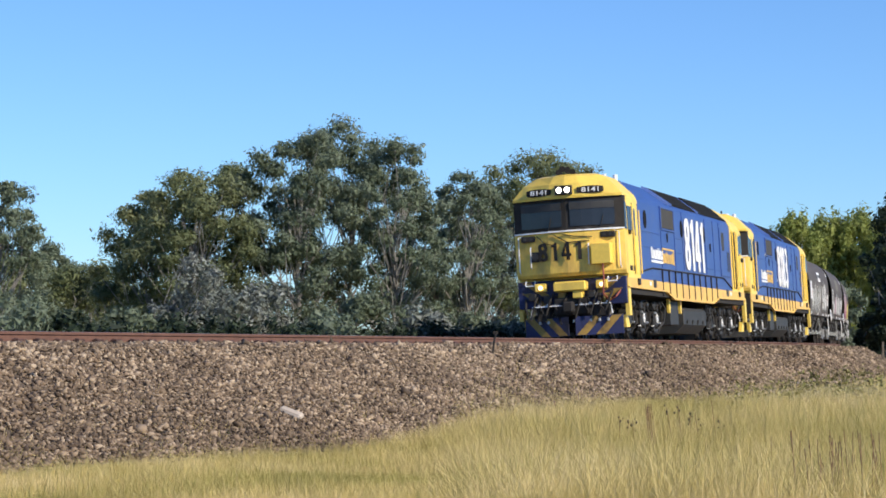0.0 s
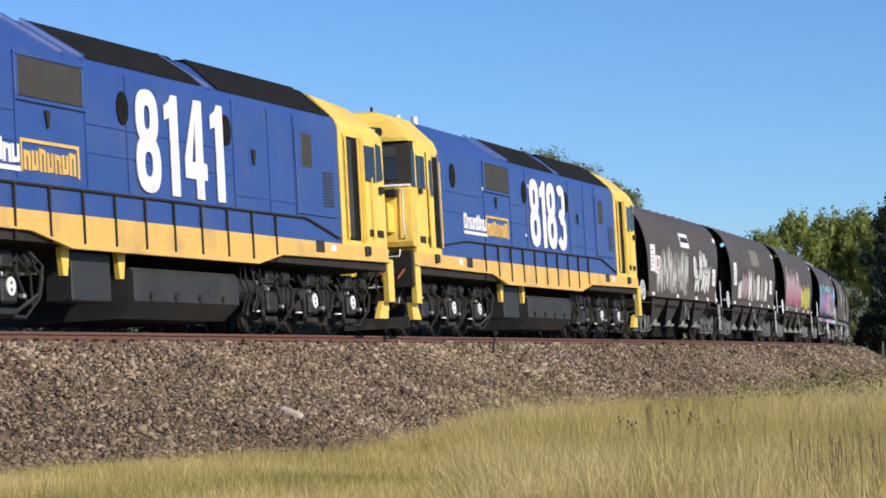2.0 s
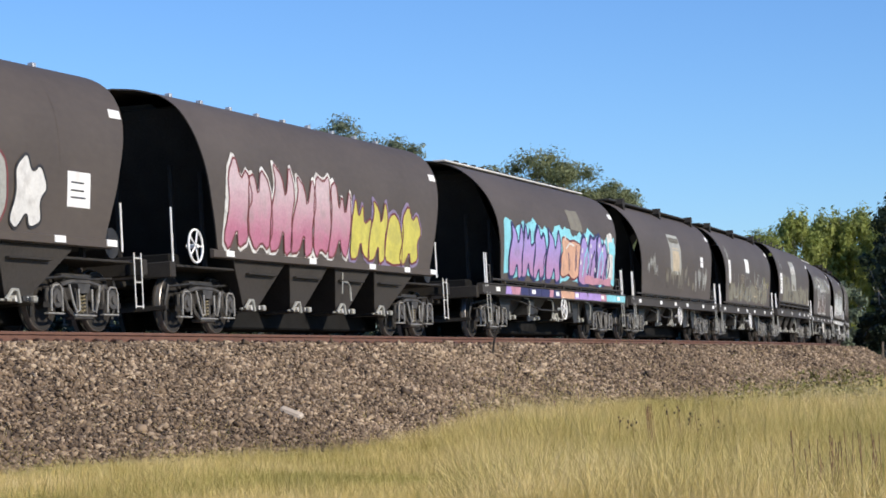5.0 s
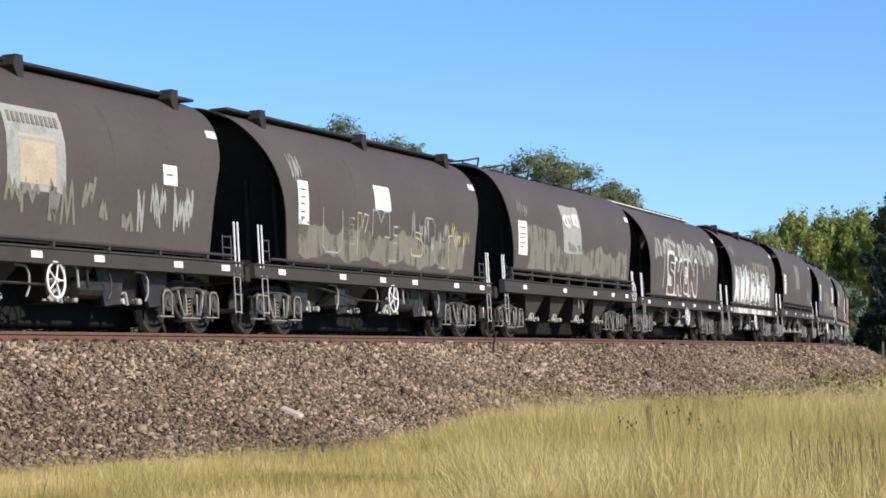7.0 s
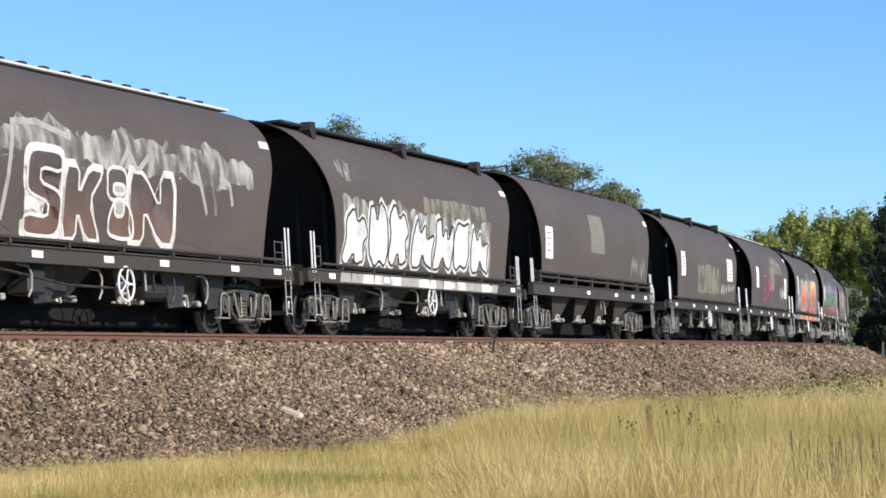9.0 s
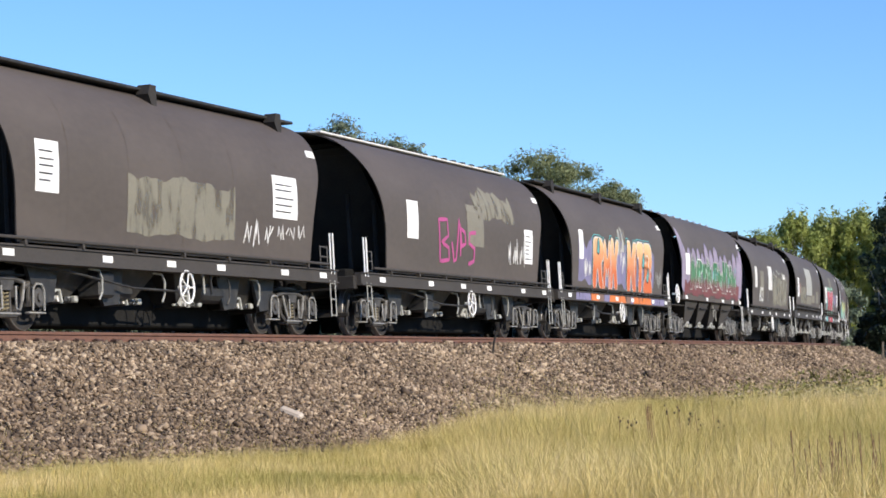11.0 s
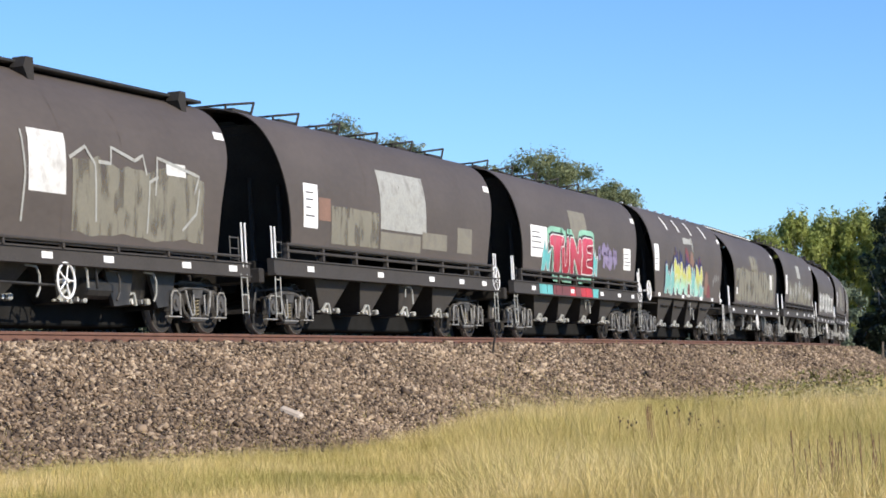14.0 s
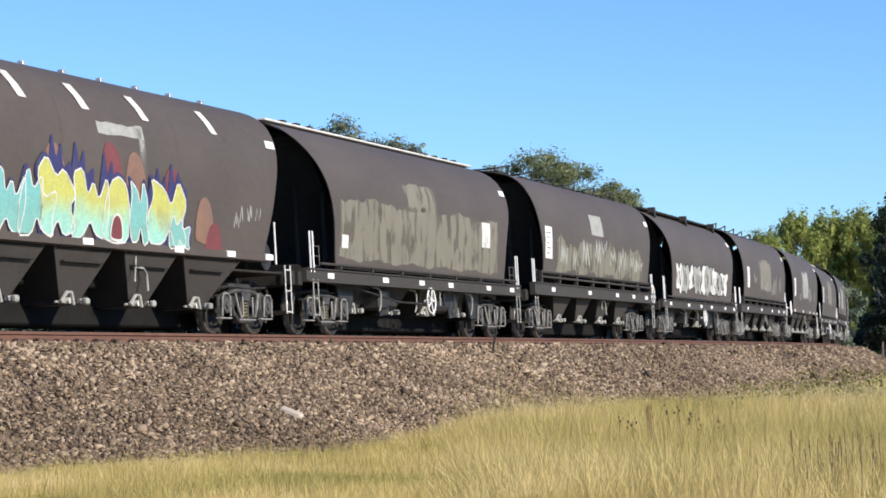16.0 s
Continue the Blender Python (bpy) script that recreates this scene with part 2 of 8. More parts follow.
# ---------------------------------------------------------------- mesh building
class Shape:
    """Collects vertices and faces of one mesh part."""

    def __init__(self):
        self.v, self.f = [], []

    def add(self, verts, faces):
        k = len(self.v)
        self.v += [tuple(p) for p in verts]
        self.f += [tuple(i + k for i in f) for f in faces]
        return self

    def box(self, x0, x1, y0, y1, z0, z1, c=0.0):
        """A block; c chamfers the vertical-lengthwise edges."""
        x0, x1, y0, y1, z0, z1 = min(x0, x1), max(x0, x1), min(y0, y1), max(y0, y1), min(z0, z1), max(z0, z1)
        c = min(c, (y1 - y0) * 0.4, (z1 - z0) * 0.4, (x1 - x0) * 0.4)
        if c <= 0:
            return self.prism([(y0, z0), (y1, z0), (y1, z1), (y0, z1)], x0, x1)
        ring = lambda e: [(y0 + c, z0 + e), (y1 - c, z0 + e), (y1 - e, z0 + c), (y1 - e, z1 - c), (y1 - c, z1 - e), (y0 + c, z1 - e), (y0 + e, z1 - c), (y0 + e, z0 + c)]
        loops = [[(x, *p) for p in ring(e)] for x, e in ((x0, c * 0.8), (x0 + c, 0), (x1 - c, 0), (x1, c * 0.8))]
        return self.loft(loops)

    def loft(self, loops, close=True, caps=True):
        n = len(loops[0])
        verts = [p for lp in loops for p in lp]
        faces = []
        for i in range(len(loops) - 1):
            for j in range(n if close else n - 1):
                a, b = i * n + j, i * n + (j + 1) % n
                faces.append((a, b, b + n, a + n))
        if caps:
            faces.append(tuple(range(n - 1, -1, -1)))
            faces.append(tuple((len(loops) - 1) * n + j for j in range(n)))
        return self.add(verts, faces)

    def prism(self, prof, a, b, axis="x"):
        """A closed outline swept along an axis; the outline is (y, z), (x, z) or (x, y)."""
        at = {"x": lambda p, t: (t, p[0], p[1]), "y": lambda p, t: (p[0], t, p[1]), "z": lambda p, t: (p[0], p[1], t)}[axis]
        return self.loft([[at(p, a) for p in prof], [at(p, b) for p in prof]])

    def cyl(self, p, q, r, n=12, r2=None):
        p, q = Vector(p), Vector(q)
        d = (q - p).normalized()
        a = d.orthogonal().normalized()
        b = d.cross(a)
        r2 = r if r2 is None else r2
        ring = lambda o, rr: [o + (a * math.cos(2 * math.pi * i / n) + b * math.sin(2 * math.pi * i / n)) * rr for i in range(n)]
        return self.loft([ring(p, r), ring(q, r2)])

    def tube(self, pts, r, n=6, taper=1.0):
        pts = [Vector(p) for p in pts]
        loops = []
        for i, p in enumerate(pts):
            d = (pts[min(i + 1, len(pts) - 1)] - pts[max(i - 1, 0)]).normalized()
            a = d.orthogonal().normalized()
            if loops:
                a = (prev - d * prev.dot(d)).normalized()
            prev = a
            b = d.cross(a)
            rr = r * (1 + (taper - 1) * i / (len(pts) - 1))
            loops.append([p + (a * math.cos(2 * math.pi * k / n) + b * math.sin(2 * math.pi * k / n)) * rr for k in range(n)])
        return self.loft(loops)

    def ring(self, c, axis, r, t, n=20, m=6):
        """A torus."""
        c, d = Vector(c), Vector(axis).normalized()
        a = d.orthogonal().normalized()
        b = d.cross(a)
        verts, faces = [], []
        for i in range(n):
            e = a * math.cos(2 * math.pi * i / n) + b * math.sin(2 * math.pi * i / n)
            for k in range(m):
                verts.append(c + e * (r + t * math.cos(2 * math.pi * k / m)) + d * (t * math.sin(2 * math.pi * k / m)))
                faces.append((i * m + k, ((i + 1) % n) * m + k, ((i + 1) % n) * m + (k + 1) % m, i * m + (k + 1) % m))
        return self.add(verts, faces)

    def mesh(self, name, mats, smooth=False):
        me = bpy.data.meshes.new(name)
        me.from_pydata(self.v, [], self.f)
        for m in mats if isinstance(mats, (list, tuple)) else [mats]:
            me.materials.append(m)
        bm = bmesh.new()
        bm.from_mesh(me)
        bmesh.ops.recalc_face_normals(bm, faces=bm.faces)
        bm.to_mesh(me)
        bm.free()
        if smooth:
            me.polygons.foreach_set("use_smooth", [True] * len(me.polygons))
            me.set_sharp_from_angle(angle=radians(38))
        return me


def part(name, shape, mat, parent=None, label="", smooth=False, at=None):
    me = shape if isinstance(shape, bpy.types.Mesh) else shape.mesh(name, mat, smooth)
    ob = new(name, me)
    if parent is not None:
        ob.parent = parent
    if at is not None:
        ob.matrix_basis = at
    return tagged(ob, label)


def raw_mesh(name, verts, faces, mat):
    """A large mesh straight from arrays; the faces all have as many corners."""
    me = bpy.data.meshes.new(name)
    verts, faces = np.asarray(verts, np.float32), np.asarray(faces, np.int32)
    k = faces.shape[1]
    me.vertices.add(len(verts))
    me.vertices.foreach_set("co", verts.ravel())
    me.loops.add(faces.size)
    me.loops.foreach_set("vertex_index", faces.ravel())
    me.polygons.add(len(faces))
    me.polygons.foreach_set("loop_start", np.arange(len(faces), dtype=np.int32) * k)
    me.materials.append(mat)
    me.update(calc_edges=True)
    me.validate()
    return me


# ---------------------------------------------------------------- the line of the track
UG = np.arange(-90.0, 520.0, 1.0)
UQ = np.clip(UG, -60, 170) / 100
PSI = 0.30885 - 0.13434 * UQ - 0.02692 * UQ ** 2 + 0.01332 * UQ ** 3
TX = np.concatenate([[0], np.cumsum((np.sin(PSI[1:]) + np.sin(PSI[:-1])) / 2)])
TY = np.concatenate([[0], np.cumsum((np.cos(PSI[1:]) + np.cos(PSI[:-1])) / 2)])
TX += 1.523 - TX[90]
TY += 60.053 - TY[90]


def track(u, w=0.0):
    """Plan position at u metres along the line, w metres to the field side."""
    x, y, p = np.interp(u, UG, TX), np.interp(u, UG, TY), np.interp(u, UG, PSI)
    return x + w * np.cos(p), y - w * np.sin(p)


CANT = radians(3.2)              # the outer rail, on the field side, lies higher in the curve


def rolling_pose(u, half):
    """Pose of a vehicle whose bogies stand half metres before and behind u; its x axis points to its rear."""
    (ax, ay), (bx, by) = track(u - half), track(u + half)
    lean = Matrix.Translation((0, -0.7535, 0)) @ Matrix.Rotation(-CANT, 4, "X") @ Matrix.Translation((0, 0.7535, 0))
    return Matrix.Translation(((ax + bx) / 2, (ay + by) / 2, RAIL)) @ Matrix.Rotation(math.atan2(by - ay, bx - ax), 4, "Z") @ lean


# ---------------------------------------------------------------- ground, bed and track
def ground_z(x, y):
    """Height of the field: nearly flat, with soft swells."""
    return 0.07 * np.sin(x * 0.23 + 1.0) * np.cos(y * 0.11) + 0.05 * np.sin(x * 0.61 + y * 0.37) + 0.16 * np.exp(-((x - 7.0) / 5.0) ** 2 - ((y - 38.0) / 9.0) ** 2)


def build_ground():
    far = np.array([1.35 ** k for k in range(1, 26)]) * 2.2
    xs = np.concatenate([-30 - far[::-1], np.arange(-30, 45, 1.0), 45 + far])
    ys = np.concatenate([-5 - far[::-1], np.arange(-5, 125, 1.0), 125 + far])
    X, Y = np.meshgrid(xs, ys)
    near = np.exp(-(np.maximum(0, np.hypot(X, Y - 50) - 60) / 40))
    Z = ground_z(X, Y) * near - 0.05
    n = len(xs)
    i, j = np.meshgrid(np.arange(n - 1), np.arange(len(ys) - 1))
    a = (j * n + i).ravel()
    me = raw_mesh("ground", np.stack([X, Y, Z], -1).reshape(-1, 3), np.stack([a, a + 1, a + n + 1, a + n], 1), SOIL)
    ob = new("ground", me)
    tagged(ob, "dry straw-coloured grassland soil beside the railway line", "ground", kind="structure")


BED_OUT = ((-6.2, -1.80), (-4.9, -1.45), (-2.3, -0.40), (-1.9, -0.33), (-1.35, -0.31), (0.0, -0.25), (0.75, -0.24), (1.0, -0.235), (1.35, -0.215), (1.85, -0.20), (2.2, -0.235), (3.6, -0.95), (5.0, -1.64), (5.8, -1.85))


def bed_z(w):
    return RAIL + np.interp(w, [p[0] for p in BED_OUT], [p[1] for p in BED_OUT])


def build_bed():
    us = np.concatenate([np.arange(-85, 140, 0.5), np.arange(140, 510, 4.0)])
    ws = np.concatenate([np.linspace(-6.2, 1.3, 14), np.linspace(1.5, 5.8, 24)])
    U, W = np.meshgrid(us, ws, indexing="ij")
    X, Y = track(U, W)
    Z = bed_z(W) + 0.03 * np.sin(U * 1.7 + W * 2.3) * np.sin(W * 3.1 - U * 0.6) * (W > 1.6) - 0.015
    n = len(ws)
    i, j = np.meshgrid(np.arange(n - 1), np.arange(len(us) - 1))
    a = (j * n + i).ravel()
    bed = new("ballast_bed", raw_mesh("ballast_bed", np.stack([X, Y, Z], -1).reshape(-1, 3), np.stack([a, a + n, a + n + 1, a + 1], 1), BED))
    tagged(bed, "sloping bank of grey-brown crushed stone under the rails", "ballast", kind="structure")
    # loose stones on the field side and between the rails
    rng = np.random.default_rng(4)
    U, W = [], []
    for u0, u1, dens in ((-38, -10, 520), (-10, 20, 260), (20, 60, 80), (60, 115, 25)):
        k = int((u1 - u0) * 4.6 * dens)
        U.append(rng.uniform(u0, u1, k))
        W.append(rng.uniform(0.92, 5.45, k))
    U, W = np.concatenate(U), np.concatenate(W)
    X, Y = track(U, W)
    Z = bed_z(W) + 0.03 * np.sin(U * 1.7 + W * 2.3) * np.sin(W * 3.1 - U * 0.6) * (W > 1.6)
    size = rng.lognormal(math.log(0.027), 0.36, len(U)) * np.where(U > 20, 1.6, np.where(U > -10, 1.25, 1.0))
    base = np.array([(1, 0, 0), (-1, 0, 0), (0, 1, 0), (0, -1, 0), (0, 0, 1), (0, 0, -1)], float)
    tris = np.array([(0, 2, 4), (2, 1, 4), (1, 3, 4), (3, 0, 4), (2, 0, 5), (1, 2, 5), (3, 1, 5), (0, 3, 5)])
    k = len(U)
    V = base[None] * rng.uniform(0.55, 1.35, (k, 6, 1)) + rng.normal(0, 0.28, (k, 6, 3))
    q = rng.normal(size=(k, 4))
    q /= np.linalg.norm(q, axis=1)[:, None]
    a, b, c, d = q.T
    R = np.stack([1 - 2 * (c * c + d * d), 2 * (b * c - a * d), 2 * (b * d + a * c), 2 * (b * c + a * d), 1 - 2 * (b * b + d * d), 2 * (c * d - a * b),
                  2 * (b * d - a * c), 2 * (c * d + a * b), 1 - 2 * (b * b + c * c)], 1).reshape(k, 3, 3)
    V = np.einsum("kij,knj->kni", R, V) * size[:, None, None] * np.array([1, 1, 0.8])
    V += np.stack([X, Y, Z + size * 0.3], -1)[:, None]
    F = (tris[None] + np.arange(k)[:, None, None] * 6).reshape(-1, 3)
    st = new("ballast_stones", raw_mesh("ballast_stones", V.reshape(-1, 3), F, STONE))
    tagged(st, "loose angular grey and brown crushed stones lying on the bank", "ballast", kind="stuff")
    return bed


def build_rails():
    us = np.concatenate([np.arange(-85, 150, 1.5), np.arange(150, 511, 6.0)])
    prof = [(-0.073, -0.17), (0.073, -0.17), (0.073, -0.158), (0.015, -0.14), (0.010, -0.055), (0.036, -0.042), (0.036, -0.006), (0.030, -0.0005), (-0.030, -0.0005),
            (-0.036, -0.006), (-0.036, -0.042), (-0.010, -0.055), (-0.015, -0.14), (-0.073, -0.158)]
    for side in (1, -1):
        rail = Shape()
        drop = 1.507 * math.sin(CANT) * (side < 0)
        rail.loft([[(*track(u, side * 0.7535 + p[0]), RAIL - drop + p[1]) for p in prof] for u in us])
        ob = part("rail", rail, RUST, None, "rusty brown steel rail on buried sleepers")
        tagged(ob, category="rail", group="running rails", kind="structure")
        band = Shape()
        band.loft([[(*track(u, side * 0.7535 + p), RAIL - drop + q) for p, q in ((-0.026, 0.0), (0.026, 0.0), (0.02, 0.003), (-0.02, 0.003))] for u in us])
        part("running_band", band, RAILTOP, ob, "polished strip on the rail head")
    sl = Shape().box(-0.115, 0.115, -1.22, 1.22, -0.32, -0.172, 0.015).mesh("sleeper", TIMBER)
    cl = Shape()
    cl.box(-0.10, 0.10, 0.035, 0.15, -0.172, -0.115, 0.012).tube([(-0.05, 0.10, -0.15), (-0.03, 0.06, -0.12), (0.03, 0.06, -0.12), (0.05, 0.10, -0.15)], 0.022, 6)
    cl.cyl((0, 0.09, -0.16), (0, 0.09, -0.118), 0.018, 6)
    cl = cl.mesh("rail_clip", CLIP)
    us = np.arange(-44, 136, 0.61)
    for u in us[:290]:
        ob = new("sleeper", sl)
        ob.matrix_world = rolling_pose(u, 0.5)
        tagged(ob, "weathered timber sleeper half buried in crushed stone", "sleeper", "track sleepers", "structure")
        for side in (1, -1):
            c = new("rail_clip", cl)
            c.parent = ob
            c.matrix_basis = Matrix.Translation((0, -0.7535 * side, 0)) @ Matrix.Rotation(math.pi if side > 0 else 0, 4, "Z")
    post = Shape().tube([(-0.02, 0, -0.25), (0.02, 0, 0.15), (0.07, 0, 0.40)], 0.022, 6).box(0.0, 0.11, -0.012, 0.012, 0.34, 0.40, 0.005)
    ob = part("marker_stake", post, BLACK, None, "thin dark leaning steel stake in the ballast")
    x, y = track(-9.25, 2.5)
    ob.matrix_world = Matrix.Translation((x, y, RAIL - 0.30))
    tagged(ob, category="stake")


SLAB_U, SLAB_W = -24.25, 4.22


def build_white_post():
    x, y = track(75, 3.5)
    ob = part("guide_post", Shape().box(-0.06, 0.06, -0.05, 0.05, -0.3, 1.0, 0.015), TIMBER, None, "weathered timber post beside the distant line")
    ob.matrix_world = Matrix.Translation((x, y, float(bed_z(3.5))))
    tagged(ob, category="post")


def build_stray_block():
    """Pale broken stone slab lying on the bank."""
    x, y = track(SLAB_U, SLAB_W)
    s = Shape().box(-0.19, 0.19, -0.07, 0.07, -0.04, 0.05, 0.03)
    ob = part("stone_slab", s, material("pale_stone", (0.50, 0.42, 0.34), 0.85, vary=0.25, scale=8, bump=0.4), None, "pale pinkish broken slab on the crushed stone bank")
    ob.matrix_world = Matrix.Translation((x, y, float(bed_z(SLAB_W)) + 0.05)) @ Euler((radians(25), radians(18), radians(-25))).to_matrix().to_4x4()
    tagged(ob, category="stone")


def blades(name, rng, X, Y, Z, H, width, mat, lean=0.6, simple=False):
    k = len(X)
    ang = rng.uniform(0, 2 * math.pi, k)
    la, ll = rng.uniform(0, 6.28, k), rng.gamma(2.0, lean / 2, k) * H
    wx, wy = np.cos(ang) * width * 0.5, np.sin(ang) * width * 0.5
    dx, dy = np.cos(la) * ll, np.sin(la) * ll
    P = np.zeros((k, 5, 3))
    for i, (sx, h, b) in enumerate(((-1, 0, 0), (1, 0, 0), (0.8, 0.55, 0.35), (-0.8, 0.55, 0.35), (0, 1, 1))):
        P[:, i, 0], P[:, i, 1], P[:, i, 2] = X + sx * wx + dx * b, Y + sx * wy + dy * b, Z + H * h * np.sqrt(np.maximum(0.1, 1 - 0.4 * (ll / H) ** 2))
    if simple:
        F = np.array([(0, 1, 2)])[None] + (np.arange(k) * 3)[:, None, None]
        return new(name, raw_mesh(name, P[:, (0, 1, 4)].reshape(-1, 3), F.reshape(-1, 3), mat))
    F = np.array([(0, 1, 2), (0, 2, 3), (3, 2, 4)])[None] + (np.arange(k) * 5)[:, None, None]
    return new(name, raw_mesh(name, P.reshape(-1, 3), F.reshape(-1, 3), mat))


def grass_height(x, y):
    """Tall straw to the right of the field, short by the toe on the other side."""
    tall = 1 / (1 + np.exp(-(x / y - 0.006) / 0.008))
    return 0.17 + 0.24 * tall + 0.05 * np.sin(x * 0.9 + y * 0.31) * np.sin(y * 0.47)


def build_grass():
    rng = np.random.default_rng(9)
    parts = []
    for d0, d1, dens in ((17, 26, 3000), (26, 36, 2000), (36, 52, 800), (52, 80, 240), (80, 130, 70)):
        k = int((d1 ** 2 - d0 ** 2) * 0.5 * 0.42 * dens)
        D = np.sqrt(rng.uniform(d0 ** 2, d1 ** 2, k))
        A = rng.uniform(-0.21, 0.21, k)
        parts.append((D * np.sin(A), D * np.cos(A), D))
    X, Y, D = (np.concatenate([p[i] for p in parts]) for i in range(3))
    # keep off the ballast: distance from the line of the track on the field side
    p0 = np.interp(Y, TY, TX)
    psi = np.interp(Y, TY, PSI)
    W = (X - p0) * np.cos(psi)
    edge = 4.85 + 0.40 * np.sin(Y * 0.5) * np.sin(Y * 0.13 + 1) - 0.7 / (1 + np.exp(-(X / Y - 0.01) / 0.006))
    keep = (W > edge + rng.exponential(0.6, len(X))) | ((W > edge - 0.6 - rng.exponential(0.5, len(X))) & (rng.random(len(X)) < 0.13))
    patch = np.sin(X * 1.3 + 0.5 * Y) * np.sin(Y * 0.9 - X * 0.4)
    keep &= rng.random(len(X)) < 0.75 + 0.25 * patch
    X, Y, D, W = X[keep], Y[keep], D[keep], W[keep]
    Z = np.maximum(ground_z(X, Y), np.where(W < 5.8, bed_z(W), -9)) - 0.04
    H = grass_height(X, Y) * rng.lognormal(0, 0.28, len(X)) * np.clip((W - 4.0) / 1.6, 0.5, 1)
    H *= np.where(D > 46, 0.75, 1.0)
    near = D < 24
    for sel in (near, ~near):
        ob = blades("dry_grass", rng, X[sel], Y[sel], Z[sel], H[sel], 0.003 + 0.00012 * D[sel], GRASS, simple=sel is not near)
        tagged(ob, "tall dry straw-yellow grass with greener patches", "grass", kind="stuff")
    # seed stalks standing above the rest
    k = 1100
    D, A = np.sqrt(rng.uniform(18 ** 2, 50 ** 2, k)), rng.uniform(-0.2, 0.2, k)
    X, Y = D * np.sin(A), D * np.cos(A)
    W = (X - np.interp(Y, TY, TX)) * np.cos(np.interp(Y, TY, PSI))
    m = W > 5
    X, Y, D = X[m], Y[m], D[m]
    ob = blades("seed_stalks", rng, X, Y, ground_z(X, Y) - 0.03, grass_height(X, Y) * rng.uniform(1.15, 1.5, len(X)), 0.006 + 0.0001 * D, GRASS, 0.2)
    tagged(ob, "thin pale seed stalks above the dry grass", "grass", kind="stuff")


def build_weeds():
    """Dead brown stems and dark seed heads standing in the grass, and a low leafy weed patch."""
    rng = random.Random(12)
    stem = material("dead_brown_stem", (0.20, 0.11, 0.06), 0.85, vary=0.3, bump=0.1)
    head = material("dark_seed_head", (0.05, 0.04, 0.028), 0.9, vary=0.4, bump=0.2)
    spots = [(x, 715 + rng.uniform(0, 45), 31, True) for x in (1096, 1108, 1122, 1190, 1205, 1222, 1236, 1240, 1276)]
    spots += [(1150 + rng.uniform(-12, 12), 715 + rng.uniform(0, 12), 30, False) for i in range(7)] + [(1268, 712, 29, False), (1318, 790, 24, False), (1362, 775, 24, False)]
    spots += [(1400 + 165 * rng.random() ** 0.7, rng.uniform(762, 825), rng.uniform(17.6, 20.5), False) for i in range(34)]
    for px, py, d, headed in spots:
        x, y = at_bearing(px - 784, d)
        z1 = EYE - (py - 620) / 4298.1 * d
        z0 = float(ground_z(x, y)) - 0.05
        lx = rng.uniform(-0.10, 0.03)
        root = part("dead_weed", Shape().tube([(0, 0, z0), (lx * 0.3, 0, (z0 + z1) / 2), (lx, 0.02, z1)], 0.0055 if d < 25 else 0.006, 5, 0.6), stem, None, "thin dead brown weed stalk with dark seed heads" if headed else "thin dead brown weed stalk in dry grass")
        root.location = (x, y, 0)
        tagged(root, category="weed", group="dead weeds in the grass")
        for i in range(3 if headed else 2):
            h = Shape()
            zz = z1 - i * 0.045
            r = rng.uniform(0.008, 0.017) if headed else 0.0045
            ox = rng.uniform(-0.06, 0.06) if headed else 0
            zz += rng.uniform(-0.08, 0.03) if headed else 0
            h.loft([[(lx + rr * math.cos(a * 1.05) + ox, 0.02 + rr * math.sin(a * 1.05), zz + dz) for a in range(6)] for dz, rr in ((-r * 1.4, r * 0.3), (-r * 0.4, r), (r * 0.6, r * 0.9), (r * 1.5, r * 0.25))])
            part("seed_head", h, head, root)
    for k in range(26):
        px, d = 1240 + 330 * rng.random() ** 0.6, rng.uniform(44, 56)
        x, y = at_bearing(px - 784, d)
        tree("leafy_weed", x, y, rng.uniform(0.62, 0.78) + 0.26 * (px > 1420), 0.40, LEAF_WEED, 1500 + k, 80, 0.075, 0.25, "low green leafy weed with brown tips by the bank", 0.006, 14, 0.1, 0.9, category="weed", stems=3, fat=1.4)


